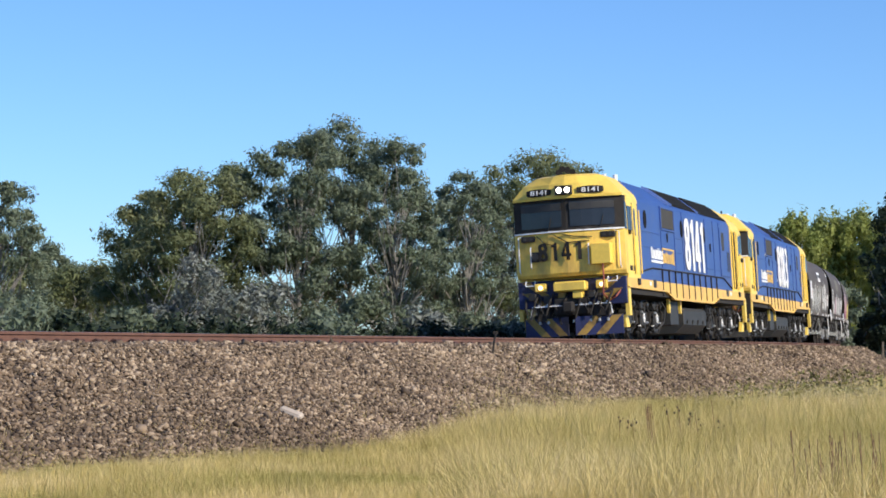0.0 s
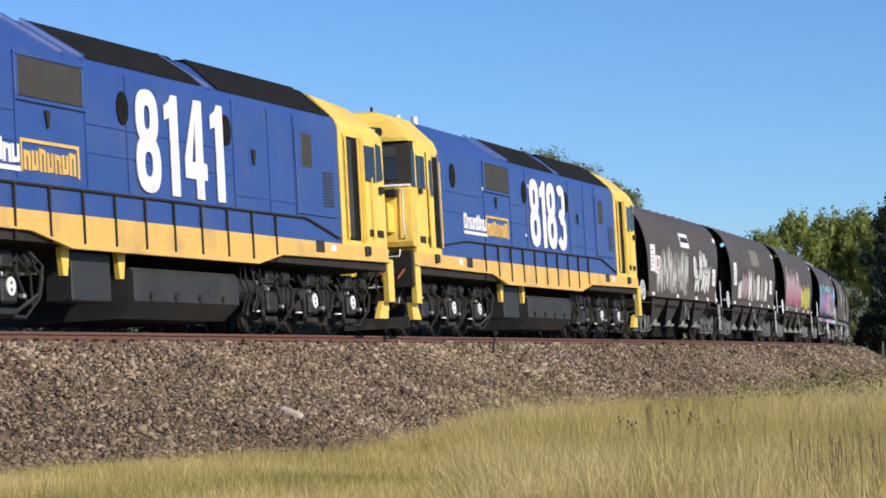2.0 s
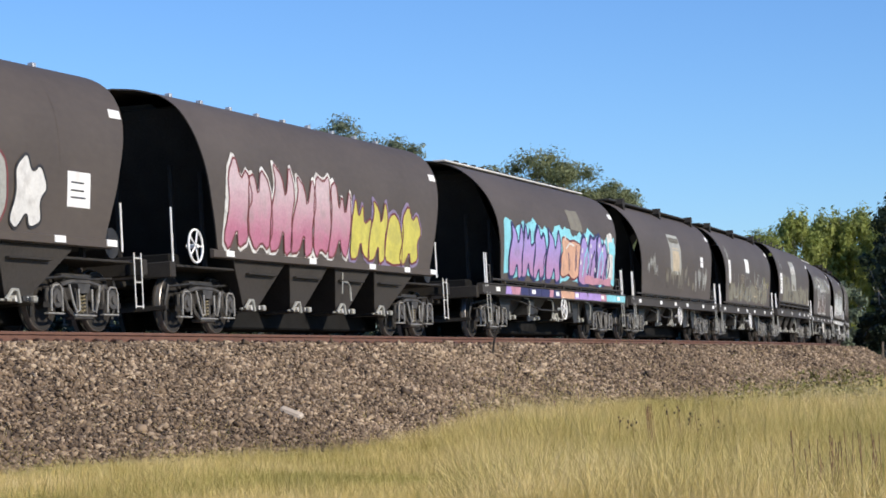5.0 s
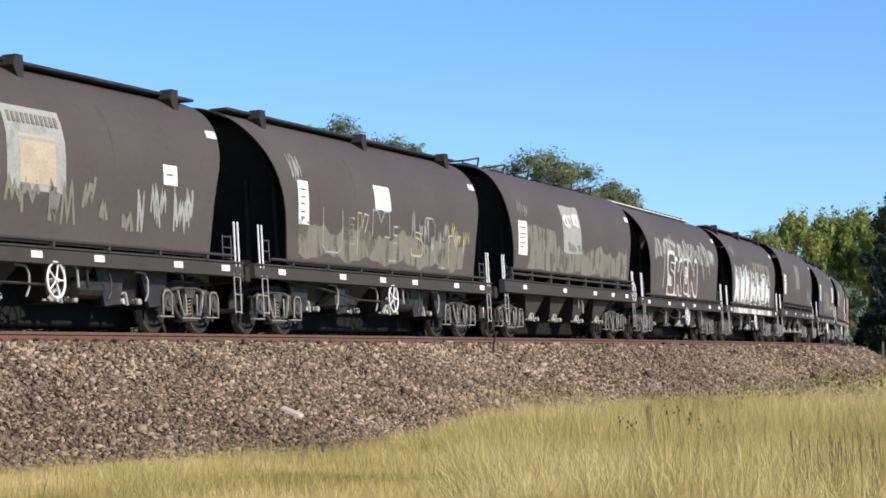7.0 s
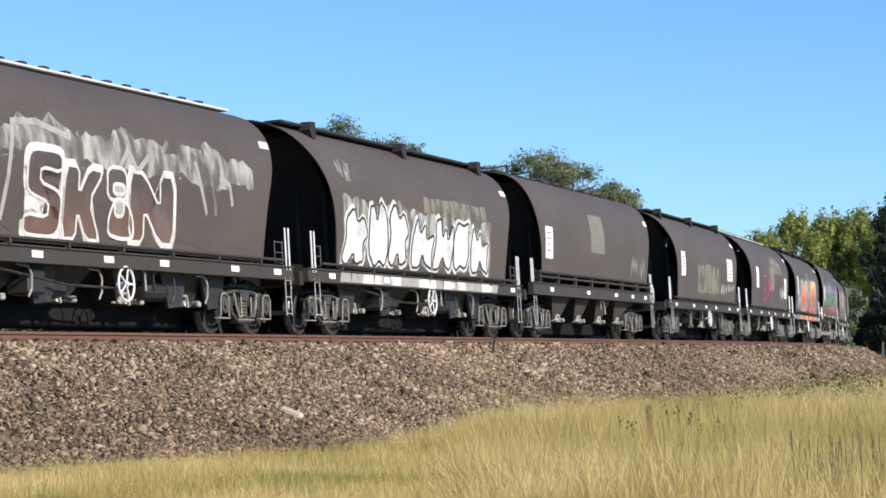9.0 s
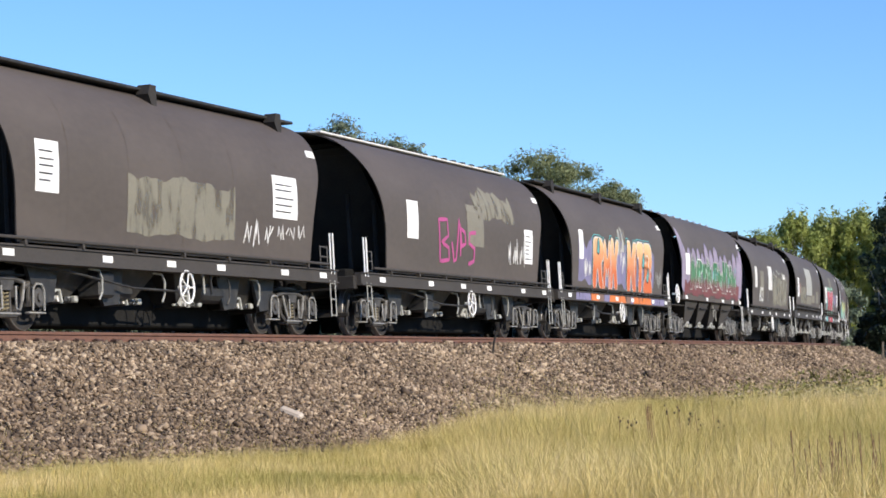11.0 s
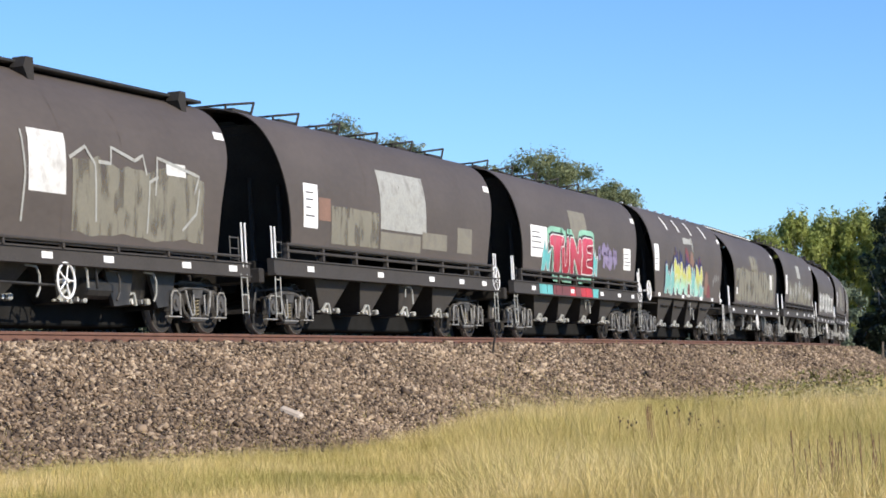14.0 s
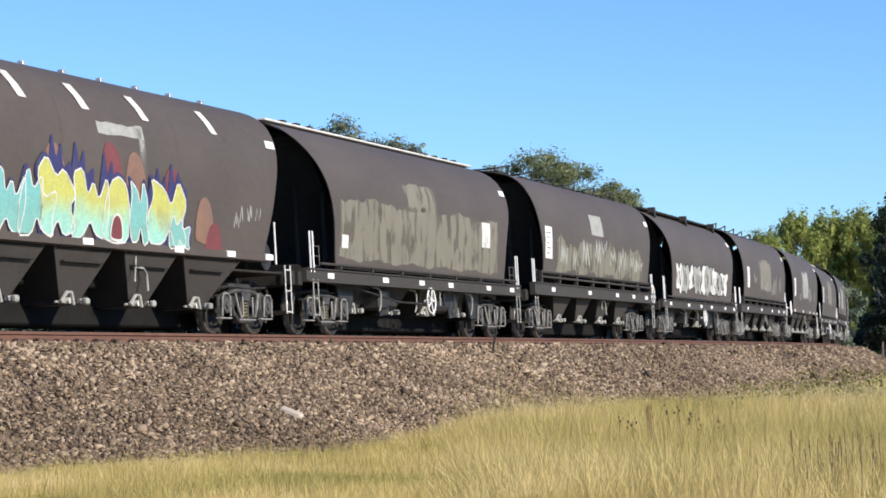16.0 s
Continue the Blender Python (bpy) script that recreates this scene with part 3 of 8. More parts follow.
# ---------------------------------------------------------------- trees
def tree(name, x, y, height, spread, leafmat, seed, n_leaf=7000, leaf=0.30, lift=0.3, label="", trunk_r=0.22, clumps=34, droop=0.3, flat=0.75, lean=(0, 0), category="tree", stems=1, fat=1.0):
    """Tapered trunk, limbs to clump centres, and many separate leaves round them."""
    rng = np.random.default_rng(seed)
    root = new(name)
    root.location = (x, y, -0.05)
    wood = Shape()
    cs = []
    for k in range(clumps):
        h = lift + (1 - lift) * rng.random() ** 0.75
        prof = math.sqrt(max(0.02, 1 - (max(0.0, h - 0.58) / 0.44) ** 2.2)) if h > 0.58 else 0.78 + 0.38 * h
        r = spread * prof * math.sqrt(rng.uniform(0.05, 1))
        a = rng.uniform(0, 2 * math.pi)
        cs.append((Vector((r * math.cos(a) + lean[0] * h, r * math.sin(a) + lean[1] * h, height * h * rng.uniform(0.94, 1.0))), fat * spread * rng.uniform(0.16, 0.30) * math.sqrt(46 / clumps)))
    for st in range(stems):
        off = Vector((rng.normal(0, 0.5), rng.normal(0, 0.5), 0)) * (stems > 1)
        pts = [Vector((0, 0, 0)) + off]
        for i in range(1, 7):
            f = i / 6
            pts.append(off + Vector((lean[0] * f + rng.normal(0, 0.22) * f, lean[1] * f + rng.normal(0, 0.22) * f, height * 0.82 * f)))
        wood.tube(pts, trunk_r, 7, 0.25)
        for c, r in cs[st::stems]:
            f = max(0.22, min(0.9, c.z / height - 0.28))
            k = f * 6
            s = pts[int(k)].lerp(pts[min(6, int(k) + 1)], k - int(k))
            mid = s.lerp(c, 0.55) + Vector((rng.normal(0, 0.3), rng.normal(0, 0.3), -0.06 * height * 0.4))
            wood.tube([s, mid, c], trunk_r * 0.32 * (1.1 - f * 0.6), 5, 0.3)
    part("trunk", wood, BARK, root, "pale slender trunk and limbs", True)
    per = n_leaf // clumps
    P, O = [], []
    for c, r in cs:
        d = rng.normal(size=(per, 3))
        d /= np.linalg.norm(d, axis=1)[:, None]
        rad = r * np.minimum(np.abs(rng.normal(0, 0.85, per)), rng.uniform(0.86, 1.12, per)) * (1 + 0.35 * np.sin(d[:, 0] * 5 + d[:, 1] * 4 + c.x) * np.cos(d[:, 2] * 5 + c.y))
        p = d * rad[:, None] * np.array([1, 1, flat]) + np.array(c)
        P.append(p)
        O.append(d * np.array([1, 1, 1.15]) + np.array([0, 0, 0.15]))
    P, O = np.concatenate(P), np.concatenate(O)
    k = len(P)
    L = leaf * rng.lognormal(0, 0.35, k)
    # blades lie roughly along the skin of their clump
    face = O + rng.normal(0, 0.5, size=(k, 3))
    face /= np.linalg.norm(face, axis=1)[:, None]
    d = rng.normal(size=(k, 3))
    d[:, 2] -= droop * 2.5
    d -= face * (d * face).sum(1)[:, None]
    d /= np.linalg.norm(d, axis=1)[:, None]
    e = np.cross(face, d)
    q = np.stack([P - d * L[:, None] * 0.5 + e * (L * 0.25)[:, None], P - d * L[:, None] * 0.4 - e * (L * 0.25)[:, None], P + d * L[:, None] * 0.6], 1)
    F = np.arange(k * 3).reshape(k, 3)
    part("crown", raw_mesh("crown", q.reshape(-1, 3), F, leafmat), None, root)
    return tagged(root, label, category, "trees behind the line")


def at_bearing(px, dist):
    """Plan place dist metres off in the direction that lies px thousandths of the view to its side."""
    return px / 4298.1 * dist, dist


def build_trees():
    gum = "tall eucalyptus with grey-green drooping foliage and pale limbs"
    rows = (
        # bearing, distance, height, spread, seed, leaves
        (-790, 120, 10.0, 2.2, 11, 15000), (-705, 160, 8.4, 2.0, 12, 9000), (-650, 165, 7.4, 2.4, 25, 10000),
        (-520, 128, 9.6, 2.7, 13, 18000), (-440, 122, 10.6, 2.8, 14, 20000), (-365, 126, 11.0, 2.8, 15, 20000),
        (-255, 124, 12.5, 2.9, 16, 22000), (-165, 127, 13.3, 3.2, 17, 24000), (-85, 125, 12.0, 2.5, 18, 18000),
        (-15, 134, 10.3, 2.0, 19, 14000), (45, 132, 11.3, 2.2, 20, 14000),
        (165, 150, 13.5, 4.0, 21, 24000), (235, 155, 13.5, 3.6, 22, 20000), (285, 160, 12.4, 3.2, 23, 16000), (318, 168, 10.8, 2.6, 26, 12000), (100, 150, 11.6, 2.6, 24, 14000),
    )
    for b, d, h, s, seed, n in rows:
        x, y = at_bearing(b, d)
        tree("gum_tree", x, y, h, s * 1.17, LEAF_OLIVE if -600 < b < -330 or b > 150 else LEAF_GUM, seed, int(n * 2.3), 0.155, 0.10, gum, 0.15, 76, 0.35, 0.74, fat=1.16)
    for b, d, h, s, seed in ((570, 290, 14.6, 4.0, 31), (625, 295, 17.0, 4.2, 32), (680, 300, 17.8, 4.2, 33), (735, 300, 18.0, 4.2, 34), (800, 290, 17.6, 4.0, 35)):
        x, y = at_bearing(b, d)
        tree("poplar_tree", x, y, h, s, LEAF_POPLAR, seed, 34000, 0.38, 0.04, "bright yellow-green broadleaf tree far behind the line", 0.2, 95, 0.6, 2.1, fat=1.2)
    # The shade on these trees comes from their leaf colour.
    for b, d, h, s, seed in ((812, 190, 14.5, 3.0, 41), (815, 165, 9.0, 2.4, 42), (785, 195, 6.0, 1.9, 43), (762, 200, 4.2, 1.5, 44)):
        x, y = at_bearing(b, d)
        tree("dark_tree", x, y, h, s, LEAF_SHADED, seed, 11000, 0.34, 0.05, "tree close to the line with shade in its dark leaf colour", 0.25, 40, 0.1, 0.9)
    for b, d, h, s in ((-440, 109, 5.4, 1.9), (-495, 111, 3.4, 1.3), (-375, 108, 4.0, 1.5), (-650, 110, 2.4, 1.2)):
        x, y = at_bearing(b, d)
        tree("pale_shrub", x, y, h, s, LEAF_PALE, 1400 + b, 9000 if h > 4 else 6000, 0.16, 0.05, "silvery grey-green bushy shrub under the trees", 0.06, 34, 0.1, 0.9, category="shrub", stems=3)
    for k, b in enumerate((-800, -745, -690, -640, -590, -545, -480, -400)):
        x, y = at_bearing(b, 146 + 6 * (k % 3))
        tree("shrub", x, y, (7.6, 7.0, 6.8, 6.6, 6.2, 5.6, 5.2, 5.0)[k], 2.9, LEAF_OLIVE, 500 + k, 9000, 0.22, 0.04, "dull green bushy shrub under the trees", 0.06, 40, 0.1, 0.9, category="shrub", stems=3)
    rng = random.Random(5)
    b = -800
    while b < 740:
        d = rng.uniform(104, 118) if b < 300 else rng.uniform(235, 260)
        x, y = at_bearing(b, d)
        pale = rng.random() < 0.35
        h = rng.uniform(2.4, 4.6)
        if -460 < b < -380:
            h, pale = 5.2, True
        if b > 300:
            h, pale = rng.uniform(6, 8), False
        tree("pale_shrub" if pale else "shrub", x, y, h, h * rng.uniform(0.34, 0.48), LEAF_PALE if pale else LEAF_GUM, rng.randrange(9999), 8000, 0.17 if b < 300 else 0.34, 0.06,
             "silvery grey-green bushy shrub under the trees" if pale else "dull green bushy shrub under the trees", 0.06, 34, 0.1, 0.9, category="shrub", stems=3)
        b += rng.uniform(70, 100) if b < 300 else rng.uniform(34, 54)


def build_scrub():
    """Low scrub along the far foot of the bank, copied from a few plants. Most have leaves darkened for the train's
    shade.
    """
    rng = random.Random(21)
    kinds = []
    for k in range(6):
        pale = k == 5
        kinds.append(tree("pale_scrub_bush" if pale else "scrub_bush", 0, -400 - 5 * k, 1.9 + 0.10 * k, 0.9 + 0.06 * k, LEAF_PALE if pale else (LEAF_GUM if k == 4 else LEAF_SHADED), 300 + k, 2600, 0.13, 0.05,
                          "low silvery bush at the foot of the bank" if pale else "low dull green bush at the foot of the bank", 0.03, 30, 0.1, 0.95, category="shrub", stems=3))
    u, n = -62.0, 0
    while u < 150:
        x, y = track(u, -rng.uniform(5.3, 6.3))
        m = Matrix.Translation((x, y, -0.05)) @ Matrix.Rotation(rng.uniform(0, 6.28), 4, "Z")
        k = kinds[rng.choice((0, 1, 2, 3, 4, 0, 1, 2, 3, 4, 5))]
        if n < len(kinds):
            kinds[n].matrix_basis = m
        else:
            copy_thing(k, m)
        n += 1
        u += rng.uniform(1.0, 1.9)


# ---------------------------------------------------------------- rolling stock: shared parts
def wheelset(r):
    s = Shape()
    s.cyl((0, -0.9, 0), (0, 0.9, 0), 0.075, 10)
    for k in (1, -1):
        prof = ((0.69, r + 0.028), (0.715, r + 0.028), (0.73, r), (0.805, r - 0.004), (0.815, r - 0.016), (0.815, r - 0.07), (0.775, r - 0.09), (0.77, 0.16), (0.80, 0.14), (0.80, 0.09), (0.70, 0.09), (0.70, r - 0.09), (0.69, r - 0.07))
        n = 28
        s.loft([[(rr * math.cos(2 * math.pi * i / n), k * yy, rr * math.sin(2 * math.pi * i / n)) for i in range(n)] for yy, rr in prof], caps=False)
        for i in range(3):
            a = 2 * math.pi * i / 3
            s.cyl((0.27 * math.cos(a), k * 0.772, 0.27 * math.sin(a)), (0.27 * math.cos(a), k * 0.782, 0.27 * math.sin(a)), 0.05, 8)
    me = s.mesh("wheelset", [BLACK, RIM], True)
    for pg in me.polygons:
        if all(abs(me.vertices[i].co.y) > 0.72 and r - 0.02 < math.hypot(me.vertices[i].co.x, me.vertices[i].co.z) < r + 0.01 for i in pg.vertices):
            pg.material_index = 1
    return me


WAGON_R, LOCO_R = 0.47, 0.508
WHEELS = []      # (wheelset object, radius, vehicle index)


def wagon_bogie(parent, x, meshes):
    """Three-piece cast bogie; built once, later ones share the meshes."""
    if "bolster" not in meshes:
        side = Shape()
        y = -1.0
        side.tube([(-0.98, y, 0.60), (-0.72, y, 0.68), (-0.56, y, 0.60), (-0.44, y, 0.34), (-0.24, y, 0.22), (0.24, y, 0.22), (0.44, y, 0.34), (0.56, y, 0.60), (0.72, y, 0.68), (0.98, y, 0.60)], 0.042, 7)
        side.tube([(-0.62, y, 0.68), (-0.30, y, 0.73), (0.30, y, 0.73), (0.62, y, 0.68)], 0.036, 7)
        for k in (1, -1):
            side.tube([(k * 0.16, y, 0.24), (k * 0.15, y, 0.70)], 0.028, 6)
            side.tube([(k * 1.0, y, 0.62), (k * 1.03, y, 0.48), (k * 0.98, y, 0.34)], 0.034, 6)
            side.tube([(k * 0.73, y, 0.64), (k * 0.69, y, 0.48), (k * 0.72, y, 0.34)], 0.03, 6)
        side.box(-0.30, 0.30, -1.06, -0.88, 0.17, 0.23, 0.02)
        side.prism([(-0.14, 0.56), (-0.20, 0.70), (0.20, 0.70), (0.14, 0.56)], -1.07, -0.95, "y")
        meshes["side_frame"] = side.mesh("side_frame", FRAME_GREY, True)
        # Thin pale tubes put sunlit highlights along the frame's edges.
        worn = Shape()
        for k in (1, -1):
            worn.tube([(k * 0.70, -1.075, 0.28), (k * 0.72, -1.085, 0.60), (k * 0.80, -1.085, 0.665), (k * 0.96, -1.085, 0.66), (k * 1.03, -1.085, 0.58), (k * 1.04, -1.075, 0.28)], 0.017, 6)
            worn.tube([(k * 0.47, -1.075, 0.68), (k * 0.40, -1.085, 0.44), (k * 0.30, -1.085, 0.27), (k * 0.20, -1.085, 0.30), (k * 0.21, -1.085, 0.62)], 0.019, 6)
            worn.box(k * 0.62, k * 1.1, -1.07, -0.98, 0.235, 0.262, 0.008)
        worn.tube([(-0.34, -1.075, 0.225), (0.34, -1.075, 0.225)], 0.016, 5)
        meshes["frame_edge"] = worn.mesh("frame_edge", WORN_LIT, True)
        clutter = Shape()
        clutter.tube([(-1.2, -0.9, 0.75), (-0.5, -0.98, 0.80), (0.4, -0.98, 0.78), (1.2, -0.9, 0.82)], 0.022, 5).box(-0.45, 0.45, -0.96, -0.80, 0.74, 0.86, 0.02)
        clutter.tube([(1.25, -0.85, 0.2), (1.32, -0.9, 0.5), (1.22, -0.92, 0.78)], 0.03, 5).tube([(-1.25, -0.85, 0.2), (-1.32, -0.9, 0.5), (-1.22, -0.92, 0.78)], 0.03, 5)
        meshes["brake_rod"] = clutter.mesh("brake_rod", GRIME, True)
        b = Shape()
        b.cyl((0, -1.0, 0.47), (0, -1.09, 0.47), 0.14, 14).cyl((0, -1.08, 0.47), (0, -1.12, 0.47), 0.065, 10)
        b.prism([(-0.19, 0.34), (-0.14, 0.64), (0.14, 0.64), (0.19, 0.34), (0.13, 0.34), (0.10, 0.58), (-0.10, 0.58), (-0.13, 0.34)], -1.05, -0.95, "y")
        meshes["bearing_cap"] = b.mesh("bearing_cap", FRAME_GREY, True)
        sp = Shape()
        for dx in (-0.07, 0.07):
            sp.tube([(dx + 0.055 * math.cos(a * 1.05), -0.97 + 0.055 * math.sin(a * 1.05), 0.265 + 0.30 * a / 33) for a in range(34)], 0.016, 5)
        meshes["spring"] = sp.mesh("spring", SPRING)
        meshes["bolster"] = Shape().box(-0.18, 0.18, -0.93, 0.93, 0.46, 0.66, 0.02).mesh("bolster", BLACK)
        meshes["inner_frame"] = Shape().box(-0.95, 0.95, -0.94, -0.87, 0.46, 0.66, 0.02).mesh("inner_frame", BLACK)
        meshes["brake_beam"] = Shape().box(1.33, 1.39, -0.95, 0.95, 0.36, 0.44, 0.01).mesh("brake_beam", BLACK)
        meshes["wheelset"] = wheelset(WAGON_R)
    bogie = part("bogie", meshes["bolster"], None, parent, "dusty cast steel two-axle bogie", at=pose(x, 0, 0))
    for rz in (0, 180):
        for nm in ("side_frame", "frame_edge", "spring", "inner_frame", "brake_beam", "brake_rod"):
            part(nm, meshes[nm], None, bogie, at=pose(0, 0, 0, 0, 0, rz))
        for dx in (-0.865, 0.865):
            part("bearing_cap", meshes["bearing_cap"], None, bogie, at=pose(dx, 0, 0, 0, 0, rz))
    for dx in (-0.865, 0.865):
        part("wheelset", meshes["wheelset"], None, bogie, at=pose(dx, 0, WAGON_R))
    return bogie


# outline of the shells: heights over the rails, half widths, and how far the end edges lean out
ROUND = ((1.2, 1.36), (1.5, 1.385), (1.8, 1.415), (2.1, 1.44), (2.4, 1.455), (2.7, 1.45), (2.95, 1.405), (3.2, 1.315), (3.45, 1.165), (3.65, 0.985), (3.8, 0.79), (3.92, 0.55), (4.0, 0.27), (4.03, 0.0))
FULL = ((1.2, 1.355), (1.5, 1.385), (1.8, 1.42), (2.1, 1.445), (2.4, 1.46), (2.7, 1.46), (2.95, 1.435), (3.2, 1.385), (3.45, 1.29), (3.65, 1.165), (3.8, 1.01), (3.93, 0.78), (4.03, 0.45), (4.08, 0.0))
LEAN_OUT = {"smooth": ((1.2, -0.36), (1.8, -0.13), (2.1, 0.0), (2.4, 0.1), (2.7, 0.22), (3.1, 0.38), (3.4, 0.48), (3.7, 0.55), (4.1, 0.6)),
            "rail": ((1.2, -0.1), (1.8, -0.06), (2.1, 0.0), (2.4, 0.1), (2.7, 0.23), (3.1, 0.40), (3.4, 0.52), (3.7, 0.6), (4.1, 0.64)),
            "sill": ((1.2, -0.12), (1.8, -0.05), (2.1, 0.0), (2.4, 0.1), (2.7, 0.25), (3.1, 0.48), (3.4, 0.68), (3.7, 0.86), (4.1, 1.0))}
SIDE = {"kind": "rail", "along": 0.0}          # the kind of wagon that is being built or painted


def hull_w(z):
    """Half width of the wagon shell at height z over the rails."""
    prof = ROUND if SIDE["kind"] == "sill" else FULL
    return float(np.interp(z, [q[0] for q in prof], [q[1] for q in prof]))


def lean_out(z):
    o = LEAN_OUT[SIDE["kind"]]
    return float(np.interp(z, [q[0] for q in o], [q[1] for q in o]))


def hull_profile(z0):
    """Smooth outline of the shell on the field side, from the bottom edge to the crown."""
    prof = ROUND if SIDE["kind"] == "sill" else FULL
    pts = [(hull_w(z0), z0)] + [(w, z) for z, w in prof if z > z0 + 0.05]
    for k in range(2):
        new_pts = [pts[0]]
        for a, b in zip(pts, pts[1:]):
            new_pts += [(a[0] * 0.75 + b[0] * 0.25, a[1] * 0.75 + b[1] * 0.25), (a[0] * 0.25 + b[0] * 0.75, a[1] * 0.25 + b[1] * 0.75)]
        pts = new_pts + [pts[-1]]
    return pts


def hull(x0, x1, z0):
    """The shell: an open tunnel of sheet with real thickness, its ends leaning out towards the crown."""
    right = hull_profile(z0)
    outer = [(-w, z) for w, z in right] + [(w, z) for w, z in reversed(right[:-1])]
    t = 0.022
    inner = [(-max(0.0, w - t) if w > t else 0.0, z - (t if w < 0.8 else 0.0)) for w, z in right] + [((w - t), z - (t if w < 0.8 else 0.0)) for w, z in reversed(right[:-1])]
    s = Shape()
    n = len(outer)
    xs = [x0, x0 + 0.04] + [x0 + (x1 - x0) * k / 6 for k in range(1, 6)] + [x1 - 0.04, x1]
    for ring in (outer, inner):
        loops = []
        for i, x in enumerate(xs):
            e = -1 if i < 2 else (1 if i > len(xs) - 3 else 0)
            loops.append([(x + e * lean_out(q[1]), *q) for q in ring])
        s.loft(loops, close=False, caps=False)
    k = len(xs)
    f = []
    for j in range(n - 1):
        for e in (0, k - 1):
            f.append((e * n + j, e * n + j + 1, (k + e) * n + j + 1, (k + e) * n + j))
    for i in range(k - 1):
        for j in (0, n - 1):
            f.append((i * n + j, (i + 1) * n + j, (k + i + 1) * n + j, (k + i) * n + j))
    s.f += f
    return s


def handwheel(parent, x, y, z, r, meshes):
    if "handwheel" not in meshes:
        s = Shape().ring((0, 0, 0), (0, 1, 0), 1.0, 0.075, 24, 6)
        for i in range(5):
            a = 2 * math.pi * i / 5
            s.tube([(0, 0, 0), (math.cos(a), 0, math.sin(a))], 0.06, 5)
        s.cyl((0, -0.15, 0), (0, 0.6, 0), 0.13, 8)
        meshes["handwheel"] = s.mesh("handwheel", WHITE, True)
    return part("handwheel", meshes["handwheel"], None, parent, "white spoked handbrake wheel", at=pose(x, y, z) @ Matrix.Scale(r, 4))


def coupler(parent, x, sgn, z=0.88):
    s = Shape().box(x, x + sgn * 0.55, -0.09, 0.09, z - 0.1, z + 0.1, 0.02).box(x + sgn * 0.45, x + sgn * 0.78, -0.16, 0.13, z - 0.15, z + 0.15, 0.05)
    s.tube([(x, 0.35, z), (x + sgn * 0.3, 0.33, z - 0.35), (x + sgn * 0.7, 0.2, z - 0.45)], 0.03, 6)
    return part("coupler", s, BLACK, parent)


def posts(parent, x, y, z0, z1, pair=0.14):
    for dx in (0, pair):
        part("handrail", Shape().tube([(x + dx, y, z0), (x + dx, y, z1)], 0.017, 6), WHITE, parent, "white upright handrail")


def ladder(parent, x, y, z0, z1, w=0.3, mat=None):
    s = Shape()
    for dx in (-w / 2, w / 2):
        s.tube([(x + dx, y, z0), (x + dx, y, z1)], 0.014, 5)
    for i in range(3):
        z = z0 + 0.03 + (z1 - z0) * i / 2.3
        s.tube([(x - w / 2, y, z), (x + w / 2, y, z)], 0.012, 5)
    part("step_ladder", s, mat or FRAME_GREY, parent)


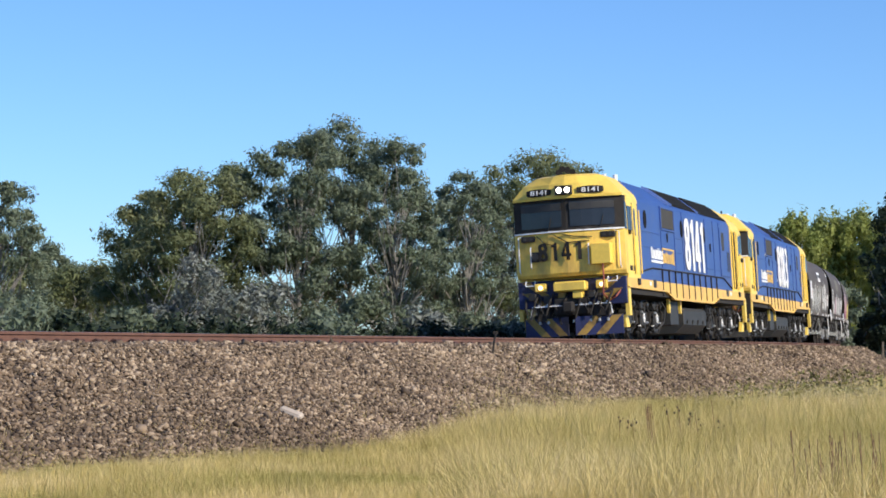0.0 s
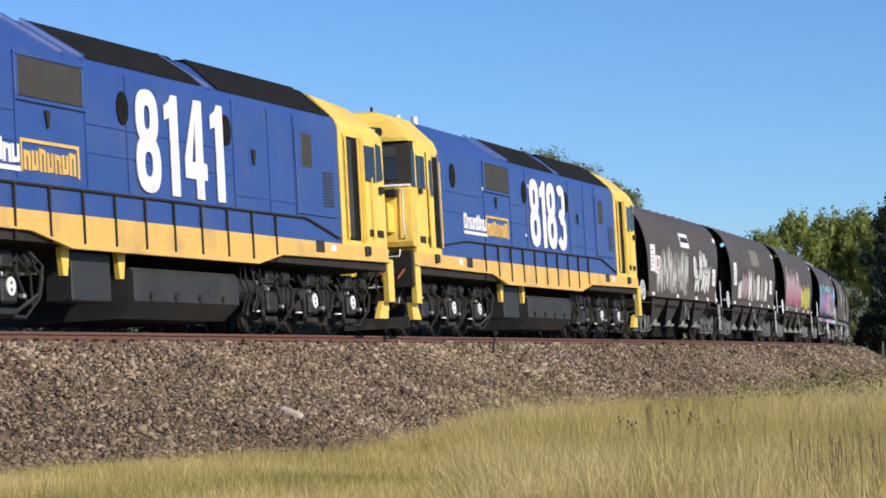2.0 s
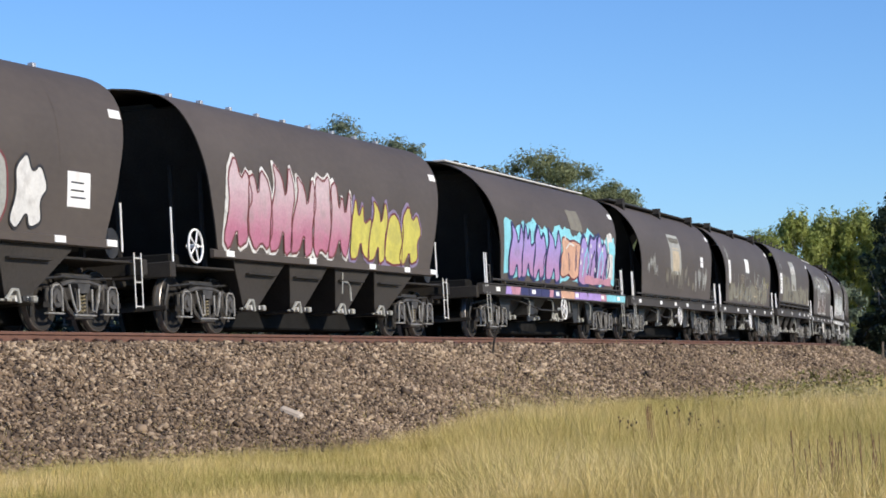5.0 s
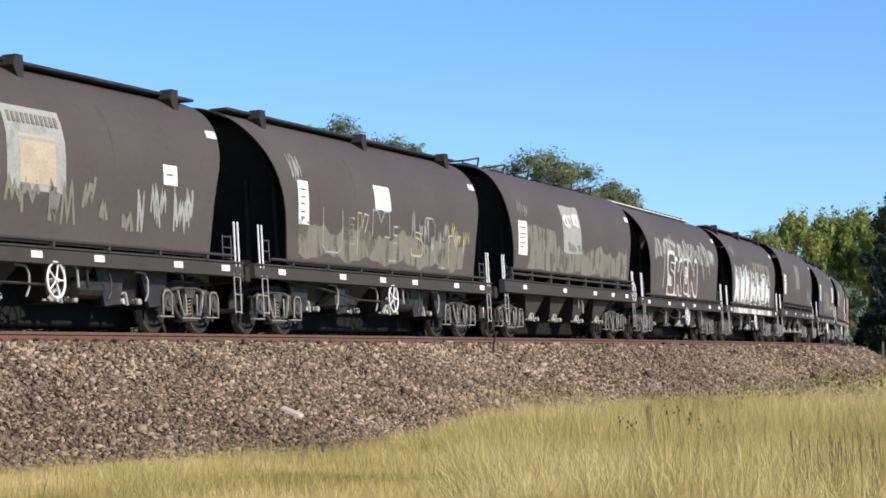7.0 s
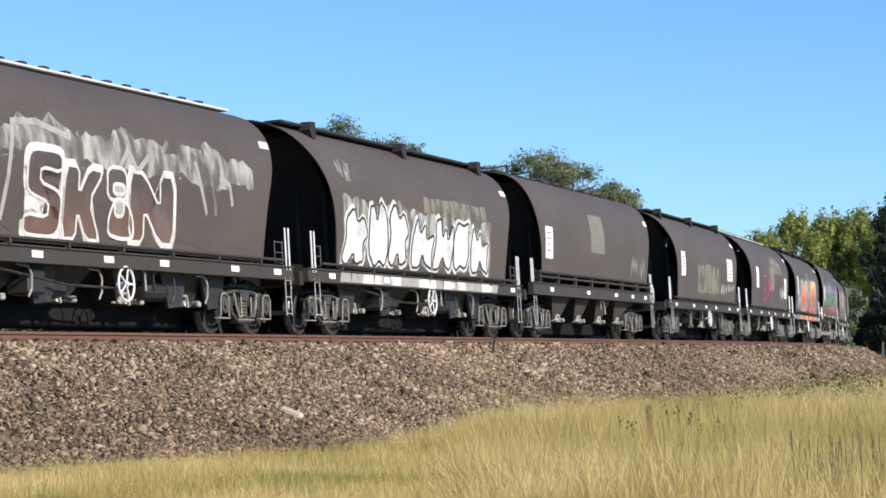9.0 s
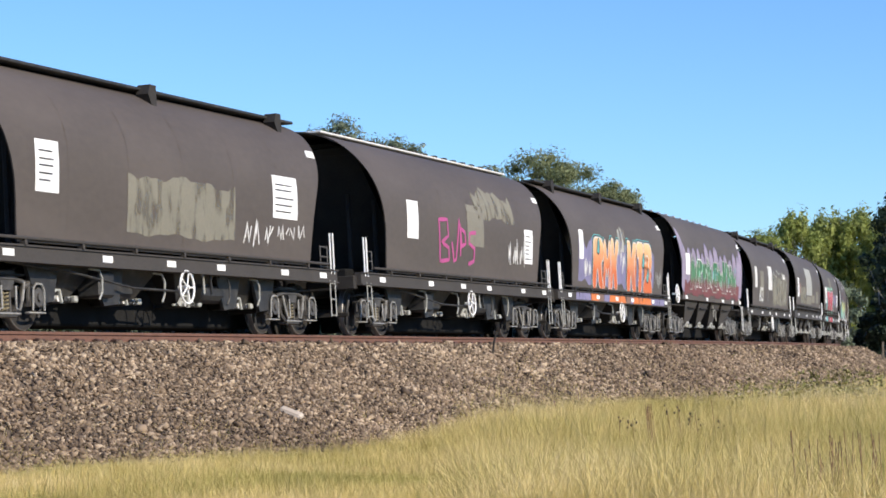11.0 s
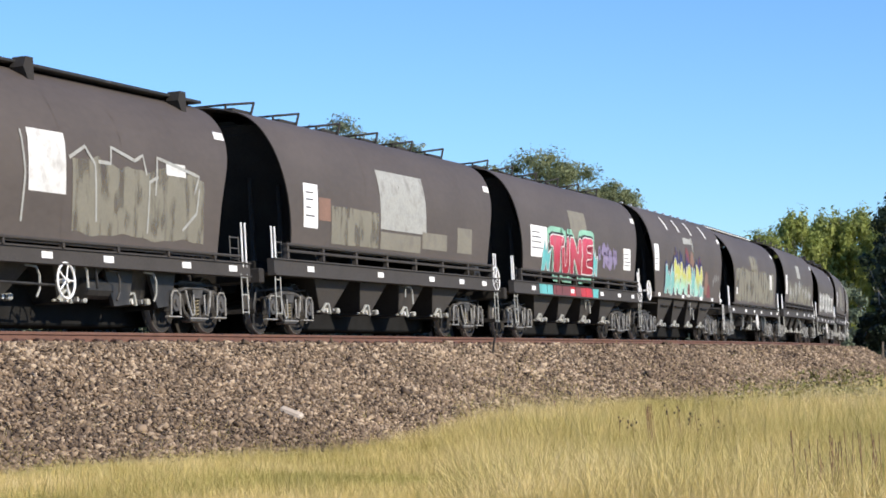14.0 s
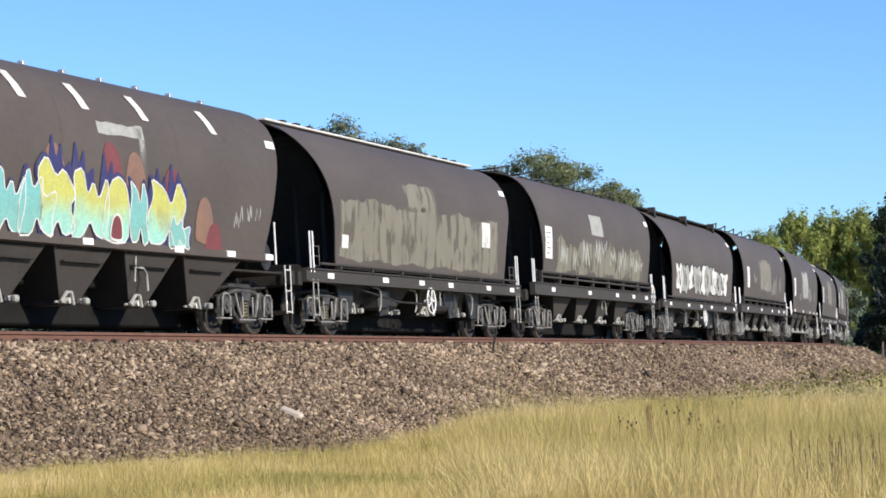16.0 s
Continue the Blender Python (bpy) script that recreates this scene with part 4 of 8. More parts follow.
def wagon(kind, meshes):
    """A bogie grain hopper. kind: 'smooth' (no sill), 'sill' (full-length sill), 'rail' (sill with a pipe rail)."""
    root = new("grain_hopper_wagon")
    SIDE["kind"] = kind
    z0 = {"smooth": 1.32, "sill": 1.22, "rail": 1.52}[kind]
    hx = HALF_BODY[kind]
    part("shell", hull(-hx, hx, z0), WAGON, root, "", True)
    # sloping end sheets and inner bulkheads, black for the shade under the overhang of the shell
    for e in (1, -1):
        s = Shape()
        lp = []
        for t, x in ((0.0, hx - 0.02), (1.0, hx - 1.5)):
            z = 3.75 - 2.45 * t
            w = min(hull_w(z) - 0.05, 1.38)
            lp.append([(e * x, -w, z), (e * x, w, z), (e * (x - 0.05), w, z + 0.03), (e * (x - 0.05), -w, z + 0.03)])
        s.loft(lp)
        s.prism([(-0.72, 3.60), (0.72, 3.60), (0.35, 3.86), (-0.35, 3.86)], e * (hx - 0.14), e * (hx - 0.10))
        part("end_sheet", s, BLACK, root)
        u = Shape().box(e * (hx - 2.2), e * 6.95, -0.22, 0.22, 0.78, 1.05, 0.02).box(e * 6.75, e * 6.95, -1.25, 1.25, 0.86, 1.12, 0.02)
        for y in (-1.05, -0.5, 0.5, 1.05):
            part("end_post", Shape().tube([(e * (hx - 0.45), y, 1.07), (e * (hx - 0.45), y, 3.0 - abs(y) * 0.3)], 0.05, 6), BLACK, root)
        u.box(e * (hx - 1.6), e * 6.6, -1.2, 1.2, 1.04, 1.08, 0.01)
        part("end_platform", u, BLACK, root)
        coupler(root, e * 6.9, e)
        wagon_bogie(root, e * 5.17, meshes)
    # discharge chutes, their slopes coloured black for the shade between them
    dark = kind == "sill"
    for x in (-3.25, -1.12, 1.12, 3.25):
        s = Shape()
        zt, zb = (1.15 if dark else 1.30), (0.48 if dark else 0.44)
        a0, a1 = (x - 1.0, x + 1.0)
        if abs(x) > 2:
            a0, a1 = (x - 1.05 - (0.35 if x < 0 else 0), x + 1.05 + (0.35 if x > 0 else 0))
        wt, wb = (1.12, 0.8) if dark else (1.30, 0.98)
        s.loft([[(a0, -wt, zt), (a1, -wt, zt), (a1, wt, zt), (a0, wt, zt)], [(x - 0.3, -wb, zb), (x + 0.3, -wb, zb), (x + 0.3, wb, zb), (x - 0.3, wb, zb)]])
        ch = part("discharge_chute", s, BLACK, root, "chute with the shade between chutes in its black colour")
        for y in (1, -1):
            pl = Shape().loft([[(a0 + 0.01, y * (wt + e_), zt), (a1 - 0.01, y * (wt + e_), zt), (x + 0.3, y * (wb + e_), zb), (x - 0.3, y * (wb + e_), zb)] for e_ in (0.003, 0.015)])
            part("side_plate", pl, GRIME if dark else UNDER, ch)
            if not dark:
                lip = Shape().tube([(a0 + 0.2, y * (wt - 0.005), zt - 0.10), (a1 - 0.2, y * (wt - 0.005), zt - 0.10)], 0.014, 5).box(x - 0.62, x + 0.62, y * (wt - 0.10), y * (wt - 0.02), zt - 0.31, zt - 0.28, 0.006)
                part("plate_stiffener", lip, BLACK, ch)
        gate = Shape().box(x - 0.30, x + 0.30, -wb - 0.03, wb + 0.03, zb - 0.05, zb + 0.01, 0.015)
        for dx, r in ((-0.16, 0.06), (0.17, 0.045)):
            part("gate_spindle", Shape().cyl((x + dx, -wb - 0.12, zb), (x + dx, -wb, zb), r * 0.8, 8), SPRAY_WHITE, root, "pale worn gate spindle end")
        gate.box(x + 0.06, x + 0.28, -wb - 0.12, -wb - 0.03, zb - 0.05, zb + 0.04, 0.02)
        part("outlet_gate", gate, GRIME, root, "dusty dark outlet gate gear")
        gear = Shape().tube([(x - 0.42, -wb - 0.10, zb - 0.02), (x - 0.3, -wb - 0.14, zb + 0.12), (x - 0.16, -wb - 0.14, zb + 0.12), (x - 0.10, -wb - 0.14, zb - 0.06)], 0.03, 6)
        gear.box(x + 0.3, x + 0.42, -wb - 0.15, -wb - 0.02, zb - 0.05, zb + 0.05, 0.02).cyl((x - 0.5, -wb - 0.05, zb - 0.02), (x + 0.5, -wb - 0.05, zb - 0.02), 0.02, 6)
        part("gate_lever", gear, SPRAY_PALE if int(x * 10) % 3 else WORN_LIT, root, "pale worn gate lever")
    # Lower box is added: near-black, to fill the shade below the chutes.
    part("centre_sill", Shape().box(-5.6, 5.6, -0.6, 0.6, 0.70, 1.34, 0.03).box(-4.6, 4.6, -0.40, 0.40, 0.12, 0.72, 0.03), SOOT_SHADE, root)
    for x in (-3.9, -1.95, 0.0, 1.95, 3.9):
        paint_sheet(root, "weld_seam", x - 0.014, x + 0.014, z0 + 0.02, 3.55, WAGON, "", lift=0.0025)
    if kind == "smooth":
        for y in (1, -1):
            s = Shape().prism([(y * 1.32, 1.21), (y * 1.385, 1.23), (y * 1.395, 1.34), (y * 1.32, 1.37)], -5.55, 5.55)
            part("bottom_rail", s, WAGON, root)
        handwheel(root, -6.2, -1.36, 1.38, 0.27, meshes)
        posts(root, -6.75, -1.2, 0.95, 2.0, 0.0001)
        posts(root, 6.05, -1.28, 1.2, 1.95, 0.0001)
        ladder(root, 6.55, -1.28, 0.34, 1.2, 0.24, SPRAY_WHITE)
    else:
        zs0, zs1 = (0.93, 1.18) if kind == "sill" else (1.0, 1.30)
        ya = 1.38 if kind == "sill" else 1.42
        for y in (1, -1):
            s = Shape().prism([(y * (ya - 0.16), zs0), (y * ya, zs0), (y * ya, zs0 + 0.025), (y * (ya - 0.03), zs0 + 0.03), (y * (ya - 0.03), zs1 - 0.03), (y * ya, zs1 - 0.025), (y * ya, zs1), (y * (ya - 0.16), zs1)],
                              -6.82 if kind == "sill" else -6.62, 6.7 if kind == "sill" else 6.62)
            part("side_sill", s, UNDER, root)
            if kind == "rail":
                r = Shape()
                for z in (1.44, 1.56):
                    r.tube([(-6.1, y * 1.42, z), (6.1, y * 1.42, z)], 0.028, 6)
                for i in range(8):
                    r.box(-6.05 + i * 1.72, -5.97 + i * 1.72, y * 1.33, y * 1.43, 1.30, 1.58, 0.01)
                part("pipe_rail", r, UNDER, root)
            else:
                r = Shape().tube([(-6.2, y * 1.40, 1.27), (6.2, y * 1.40, 1.27)], 0.024, 6)
                for i in range(7):
                    r.box(-5.2 + i * 1.73, -5.14 + i * 1.73, y * 1.30, y * 1.41, 1.17, 1.30, 0.008)
                part("pipe_rail", r, UNDER, root)
        for e in (1, -1):
            ladder(root, e * 6.42, -1.36, 0.30, 0.98, 0.24, SPRAY_PALE)
            ladder(root, e * 6.2, -1.30, 1.2, 1.62, 0.34)
            posts(root, e * 6.5 - 0.07, -1.34, 1.1, 1.86, 0.15)
        if kind == "sill":
            handwheel(root, 0.12, -1.36, 0.70, 0.26, meshes)
            g = Shape().tube([(-5.5, -1.2, 0.95), (-3.5, -1.2, 0.85), (-1.5, -1.2, 0.66), (0, -1.25, 0.64)], 0.02, 5)
            g.cyl((-1.9, -0.9, 0.62), (-1.2, -0.9, 0.62), 0.14, 12).cyl((1.3, -0.9, 0.66), (2.2, -0.9, 0.66), 0.17, 12)
            g.tube([(1.0, -1.2, 1.0), (1.25, -1.25, 0.95), (1.3, -1.25, 0.62)], 0.025, 6).box(-2.6, -2.1, -1.2, -0.8, 0.5, 0.9, 0.04)
            part("brake_rigging", g, GRIME, root)
            for x, mat in ((-2.9, SPRAY_PALE), (-0.75, SPRAY_PALE), (1.75, FRAME_GREY), (3.0, SPRAY_PALE)):
                h = Shape().tube([(x, -1.18, 0.92), (x + 0.25, -1.22, 0.90), (x + 0.34, -1.22, 0.78), (x + 0.36, -1.2, 0.58), (x + 0.26, -1.2, 0.46)], 0.018, 6)
                part("brake_hose", h, mat, root, "pale looped hose")
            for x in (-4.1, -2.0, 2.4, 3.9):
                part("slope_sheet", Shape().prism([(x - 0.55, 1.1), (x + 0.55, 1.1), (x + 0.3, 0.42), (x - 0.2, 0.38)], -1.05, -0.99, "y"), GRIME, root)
        else:
            handwheel(root, 6.42, -1.38, 1.28, 0.26, meshes)
    k = Shape().tube([(0.55, -1.22, 1.0), (0.82, -1.28, 0.97), (0.92, -1.28, 0.88), (0.94, -1.28, 0.62)], 0.020, 6).tube([(0.62, -1.26, 1.15), (0.5, -1.28, 0.75)], 0.014, 6)
    part("release_handle", k, SPRAY_PALE, root, "pale bent release handle")
    if kind != "sill":
        part("air_reservoir", Shape().cyl((6.25, -1.05, 1.36), (6.25, 0.6, 1.36), 0.06, 14, 0.24).cyl((6.25, -1.0, 1.36), (6.25, 0.6, 1.36), 0.24, 18), GRIME, root)
    # white reflective markers along the lower edge
    zr, wr = {"smooth": (1.30, 1.40), "sill": (1.06, 1.352), "rail": (1.15, 1.392)}[kind]
    for x in ((-4.9, -1.2, 1.9, 3.9, 5.5) if kind != "sill" else (-5.6, -2.6, -0.4, 1.5, 4.2, 6.0)):
        part("reflector", Shape().box(x - 0.16, x + 0.16, -wr - 0.004, -wr + 0.02, zr - 0.05, zr + 0.05), WHITE, root, "white reflective marker")
    part("reflector", Shape().loft([[(hx + lean_out(z) - a, -hull_w(z) - g, z) for z in (3.22, 3.36)] + [(hx + lean_out(z) - b, -hull_w(z) - g, z) for z in (3.36, 3.22)] for g, a, b in ((0.008, 0.05, 0.42), (-0.01, 0.05, 0.42))]), WHITE, root, "white reflective marker")
    return root


def roof_gear(root, style):
    """Walkways and hatch stays on the crown of a wagon."""
    if style == "triangles":
        for x in (-5.2, -3.0, -0.8, 1.4, 3.6, 5.7):
            s = Shape().tube([(x - 0.95, -0.42, 4.12), (x + 0.35, -0.42, 4.28)], 0.024, 5).tube([(x + 0.35, -0.42, 4.28), (x + 0.15, -0.42, 4.0)], 0.024, 5)
            s.tube([(x - 0.95, -0.42, 4.0), (x - 0.95, -0.42, 4.12)], 0.024, 5).tube([(x - 0.95, -0.42, 4.12), (x - 0.95, 0.42, 4.12), (x - 0.95, 0.42, 4.0)], 0.022, 5)
            s.box(x - 0.55, x + 0.3, -0.38, 0.38, 4.05, 4.11, 0.01)
            part("hatch_stay", s, BLACK, root)
    elif style == "walkway":
        s = Shape().box(-6.3, 6.3, -0.78, -0.42, 3.93, 3.98, 0.01).box(-6.3, 6.3, 0.42, 0.78, 3.93, 3.98, 0.01).box(-5.3, 5.3, -0.34, 0.34, 3.96, 4.02, 0.02)
        part("roof_walkway", s, GRIME, root)
        for x in (-5.1, 0.1, 5.25):
            part("walkway_bracket", Shape().prism([(x - 0.02, 3.60), (x + 0.10, 3.46), (x + 0.10, 4.02), (x - 0.12, 4.02), (x - 0.2, 3.86)], -0.94, -0.72, "y"), BLACK, root)
    elif style == "pale":
        s = Shape().box(-6.25, 6.25, -0.46, -0.16, 4.0, 4.04, 0.008)
        part("roof_walkway", s, SPRAY_WHITE, root, "pale metal roof walkway")
        for i in range(16):
            x = -5.2 + i * 0.69
            part("walkway_cleat", Shape().box(x - 0.10, x + 0.10, -0.44, -0.30, 4.035, 4.09, 0.02), BLACK, root)
    else:
        part("roof_seam", Shape().box(-5.9, 5.9, -0.10, 0.10, 4.06, 4.10, 0.01), UNDER, root)
        for i in range(9):
            x = -5.0 + i * 1.25
            part("roof_lug", Shape().box(x - 0.05, x + 0.05, -0.5, -0.40, 3.98, 4.08, 0.01), SILVER, root)


# ---------------------------------------------------------------- locomotives
def lettering(text, width, height, weight=0.0, extrude=0.004):
    """Mesh of the built-in font in the x-z plane, lower left corner at the origin, facing -y."""
    cu = bpy.data.curves.new("lettering", "FONT")
    cu.body, cu.offset, cu.extrude = text, weight, extrude
    ob = bpy.data.objects.new("lettering", cu)
    scene.collection.objects.link(ob)
    dg = bpy.context.evaluated_depsgraph_get()
    me = bpy.data.meshes.new_from_object(ob.evaluated_get(dg))
    bpy.data.objects.remove(ob)
    co = np.zeros(len(me.vertices) * 3)
    me.vertices.foreach_get("co", co)
    co = co.reshape(-1, 3)
    lo, hi = co.min(0), co.max(0)
    out = np.stack([(co[:, 0] - lo[0]) / (hi[0] - lo[0]) * width, -co[:, 2], (co[:, 1] - lo[1]) / (hi[1] - lo[1]) * height], 1)
    me.vertices.foreach_set("co", out.ravel())
    me.update()
    return me


def figure(ch, w, h, d=0.012):
    """A fat condensed numeral in the x-z plane, d metres proud towards -y."""
    s = Shape()
    def arc(cx, cz, rx, rz, t, a0, a1, d=d):
        n = 22
        lp = []
        for i in range(n + 1):
            a = radians(a0 + (a1 - a0) * i / n)
            c, q = math.cos(a), math.sin(a)
            k = (abs(c) ** 2.6 + abs(q) ** 2.6) ** (-1 / 2.6)
            o, m = (cx + rx * k * c, cz + rz * k * q), (cx + (rx - t) * k * c, cz + (rz - t * 0.9) * k * q)
            lp.append([(o[0], 0.004, o[1]), (m[0], 0.004, m[1]), (m[0], -d, m[1]), (o[0], -d, o[1])])
        s.loft(lp)
    bar = lambda pts: s.prism([(x * w, z * h) for x, z in pts], 0.004, -d, "y")
    t = w * 0.33
    if ch in "83":
        a = (0, 360) if ch == "8" else (-150, 120)
        b = (0, 360) if ch == "8" else (-130, 140)
        arc(0.5 * w, 0.73 * h, 0.46 * w, 0.27 * h, t, b[0], b[1])
        arc(0.5 * w, 0.275 * h, 0.50 * w, 0.275 * h, t, a[0], a[1], d + 0.003)
    elif ch == "1":
        bar([(0.38, 0), (0.95, 0), (0.95, 1), (0.55, 1), (0.38, 0.93), (0.02, 0.88), (0.02, 0.74), (0.38, 0.77)])
    else:
        bar([(0.50, 0), (0.84, 0), (0.84, 1), (0.50, 1)])
        bar([(0.02, 0.20), (0.50, 0.20), (0.50, 0.37), (0.33, 0.37), (0.50, 0.80), (0.50, 1.0), (0.02, 0.40)])
        bar([(0.84, 0.20), (1.0, 0.20), (1.0, 0.37), (0.84, 0.37)])
    return s


def loco(number, meshes):
    root = new("diesel_locomotive")
    lead = number == "8141"
    X0, X1, W = -9.98, 9.75, 1.55
    CR = -8.12                      # rear of the cab
    # ---- hood: blue full-width body
    eave = [(0.0, 3.80), (0.01, 3.88), (0.035, 3.96), (0.08, 4.04)]
    top = [(1.02, 4.44), (0.93, 4.52), (0.80, 4.575), (0.62, 4.60)]
    half = [(W - 0.012, 1.655)] + [(W - 0.012 - d, z) for d, z in eave] + top
    hood = Shape().prism([(-w, z) for w, z in half] + [(w, z) for w, z in reversed(half)], CR, 7.35)
    part("hood", hood, BLUE, root, "blue painted body panels", True)
    # sill band with a dropped middle
    band = Shape()
    outline = [(X0 + 0.02, 1.42), (-4.6, 1.40), (-3.4, 1.19), (3.3, 1.19), (4.4, 1.38), (X1 - 0.02, 1.42), (X1 - 0.02, 1.66), (X0 + 0.02, 1.66)]
    for y in (1, -1):
        band.prism(outline, y * (W - 0.02), y * (W + 0.005), "y")
        lip = [(x, z - 0.035) for x, z in outline[:6]] + [(x, z + 0.002) for x, z in reversed(outline[:6])]
        band.prism(lip, y * (W - 0.05), y * (W + 0.045), "y")
    part("sill_band", band, ORANGE_YELLOW, root, "weathered orange-yellow side sill")
    part("underframe", Shape().box(X0 + 0.1, X1 - 0.1, -W + 0.03, W - 0.03, 1.22, 1.655), BLACK, root)
    # walkway edge line and ribs of the lower side
    for y in (1, -1):
        s = Shape().tube([(CR, y * (W + 0.01), 1.86), (-6.4, y * (W + 0.01), 2.02), (5.6, y * (W + 0.01), 2.06), (7.2, y * (W + 0.01), 1.75)], 0.022, 5)
        part("side_moulding", s, BLACK, root)
        for i in range(10):
            x = -5.0 + i * 1.02
            part("side_rib", Shape().box(x - 0.022, x + 0.022, y * (W - 0.01), y * (W + 0.03), 1.24, 2.03, 0.006), BLACK, root)
    # panel seams
    for x in (-4.85, -2.75, -1.4, 2.55, 4.05, 5.2):
        part("panel_seam", Shape().box(x - 0.012, x + 0.012, -W - 0.004, -W + 0.02, 2.08, 3.9), BLUE, root)
    for z, x0, x1 in ((3.05, CR, -4.9), (2.62, CR, -4.9), (3.05, -2.7, 2.5), (2.62, -2.7, 2.5), (2.3, 2.6, 5.2)):
        part("panel_seam", Shape().box(x0, x1, -W - 0.003, -W + 0.02, z - 0.01, z + 0.01), BLUE, root)
    for y in (1, -1):
        # grille window, portholes, side doors
        part("grille", Shape().box(-4.75, -2.85, y * (W - 0.02), y * (W + 0.012), 3.27, 3.84, 0.008), GRILLE, root, "grey-brown mesh grille")
        fr = Shape().box(-4.85, -2.75, y * (W - 0.02), y * (W + 0.025), 3.84, 3.90, 0.01).box(-4.85, -2.75, y * (W - 0.02), y * (W + 0.025), 3.20, 3.26, 0.01)
        fr.box(-4.85, -4.76, y * (W - 0.02), y * (W + 0.025), 3.26, 3.84, 0.01).box(-2.84, -2.75, y * (W - 0.02), y * (W + 0.025), 3.26, 3.84, 0.01)
        part("grille_frame", fr, BLUE, root)
        for x, z in ((-7.1, 3.40), (-1.52, 3.38), (2.28, 3.36)):
            ph = Shape().prism([(x + 0.19 * math.cos(a * math.pi / 10), z + 0.26 * math.sin(a * math.pi / 10)) for a in range(20)], y * (W - 0.02), y * (W + 0.010), "y")
            part("porthole", ph, SOOT_SHADE, root, "dark oval porthole")
        d = Shape().box(5.25, 7.15, y * (W - 0.02), y * (W + 0.018), 2.12, 3.72, 0.012)
        dr = part("engine_room_door", d, BLUE, root)
        part("door_window", Shape().box(5.50, 5.98, y * (W), y * (W + 0.024), 2.98, 3.60, 0.01), GRILLE, dr)
        lv = Shape()
        for i in range(12):
            z = 2.32 + i * 0.055
            lv.box(6.45, 6.95, y * W, y * (W + 0.034), z, z + 0.028, 0.004)
        part("louvre", lv, GRILLE, dr)
        for x in (-4.0, 3.3):
            part("grab_latch", Shape().prism([(x, 3.12), (x + 0.16, 3.12), (x + 0.10, 2.86), (x + 0.06, 2.86)], y * W, y * (W + 0.02), "y"), BLACK, root)
    # roof: radiator mesh on the slopes, exhaust hump
    for y in (1, -1):
        for x0, x1 in ((-2.4, 1.55), (2.2, 7.2)):
            s = Shape().loft([[(x0, y * (W - 0.08), 4.045), (x1, y * (W - 0.08), 4.045), (x1, y * 0.90, 4.56), (x0 - 0.9 * (x0 < 0), y * 0.90, 4.56)],
                              [(x0, y * (W - 0.08), 4.075), (x1, y * (W - 0.08), 4.075), (x1, y * 0.90, 4.59), (x0 - 0.9 * (x0 < 0), y * 0.90, 4.59)]])
            part("radiator_mesh", s, SOOT_SHADE, root, "sooty black radiator mesh")
        for x in (-3.3, -2.7, 1.8):
            part("roof_rib", Shape().loft([[(x, y * (W - 0.06), 4.02), (x + 0.12, y * (W - 0.06), 4.02), (x + 0.12, y * (W - 0.06), 4.09), (x, y * (W - 0.06), 4.09)],
                                           [(x - 0.7, y * 0.88, 4.55), (x - 0.58, y * 0.88, 4.55), (x - 0.58, y * 0.88, 4.61), (x - 0.7, y * 0.88, 4.61)]]), BLUE, root)
    part("radiator_deck", Shape().box(2.3, 7.0, -0.86, 0.86, 4.56, 4.64, 0.02), SOOT_SHADE, root)
    part("exhaust_hatch", Shape().box(-2.6, 1.4, -0.78, 0.78, 4.57, 4.64, 0.03), SOOT_SHADE, root)
    for x, y in ((-7.6, -0.55), (-7.05, -0.75)):
        part("roof_vent", Shape().cyl((x, y, 4.52), (x, y, 4.74), 0.07, 10), WHITE, root)
    # ---- cab: yellow
    def cabring(x, w, zl, ze, wt, zt):
        q = [(w, zl), (w, ze - 0.1), (w - 0.07, ze + 0.06), (wt + 0.08, zt - 0.08), (wt - 0.10, zt), (0.4, zt + 0.03)]
        return [(x, -a, b) for a, b in q] + [(x, a, b) for a, b in reversed(q)]
    cab = Shape().loft([cabring(X0 + 0.22, W - 0.01, 1.66, 3.97, 1.02, 4.50), cabring(X0 + 0.5, W + 0.004, 1.66, 3.97, 0.94, 4.58), cabring(CR, W + 0.004, 1.66, 3.97, 0.92, 4.60)])
    part("cab", cab, YELLOW, root, "yellow painted driver's cab")
    # nose: two shallow planes meeting on a centre ridge, sides swept back
    def plan(w):
        return X0 - 0.40 + 0.38 * (abs(w) / W) ** 1.8
    cols = [-W, -W * 0.82, -0.52, 0, 0.52, W * 0.82, W]
    nose = Shape()
    loops = []
    for z, off in ((1.78, 0.06), (1.88, 0.0), (2.94, -0.02), (3.02, 0.02)):
        loops.append([(plan(y) + off, y, z) for y in cols] + [(X0 + 0.3, W, z), (X0 + 0.3, -W, z)])
    nose.loft(loops)
    part("nose", nose, NOSE, root, "yellow nose panel with dents")
    brow = Shape().loft([[(plan(y) + o, y * k, z) for y in cols] + [(X0 + 0.5, W * k, z), (X0 + 0.5, -W * k, z)] for z, o, k in ((3.92, -0.03, 1.0), (3.99, -0.04, 1.0), (4.33, 0.03, 0.80), (4.54, 0.16, 0.60), (4.60, 0.34, 0.50))])
    part("brow", brow, YELLOW, root)
    # windscreen band
    ws = Shape().loft([[(plan(y) + o, y, z) for y in cols] + [(X0 + 0.3, W, z), (X0 + 0.3, -W, z)] for z, o in ((3.04, 0.03), (3.93, 0.05))])
    part("windscreen_surround", ws, BLACK, root, "black windscreen surround")
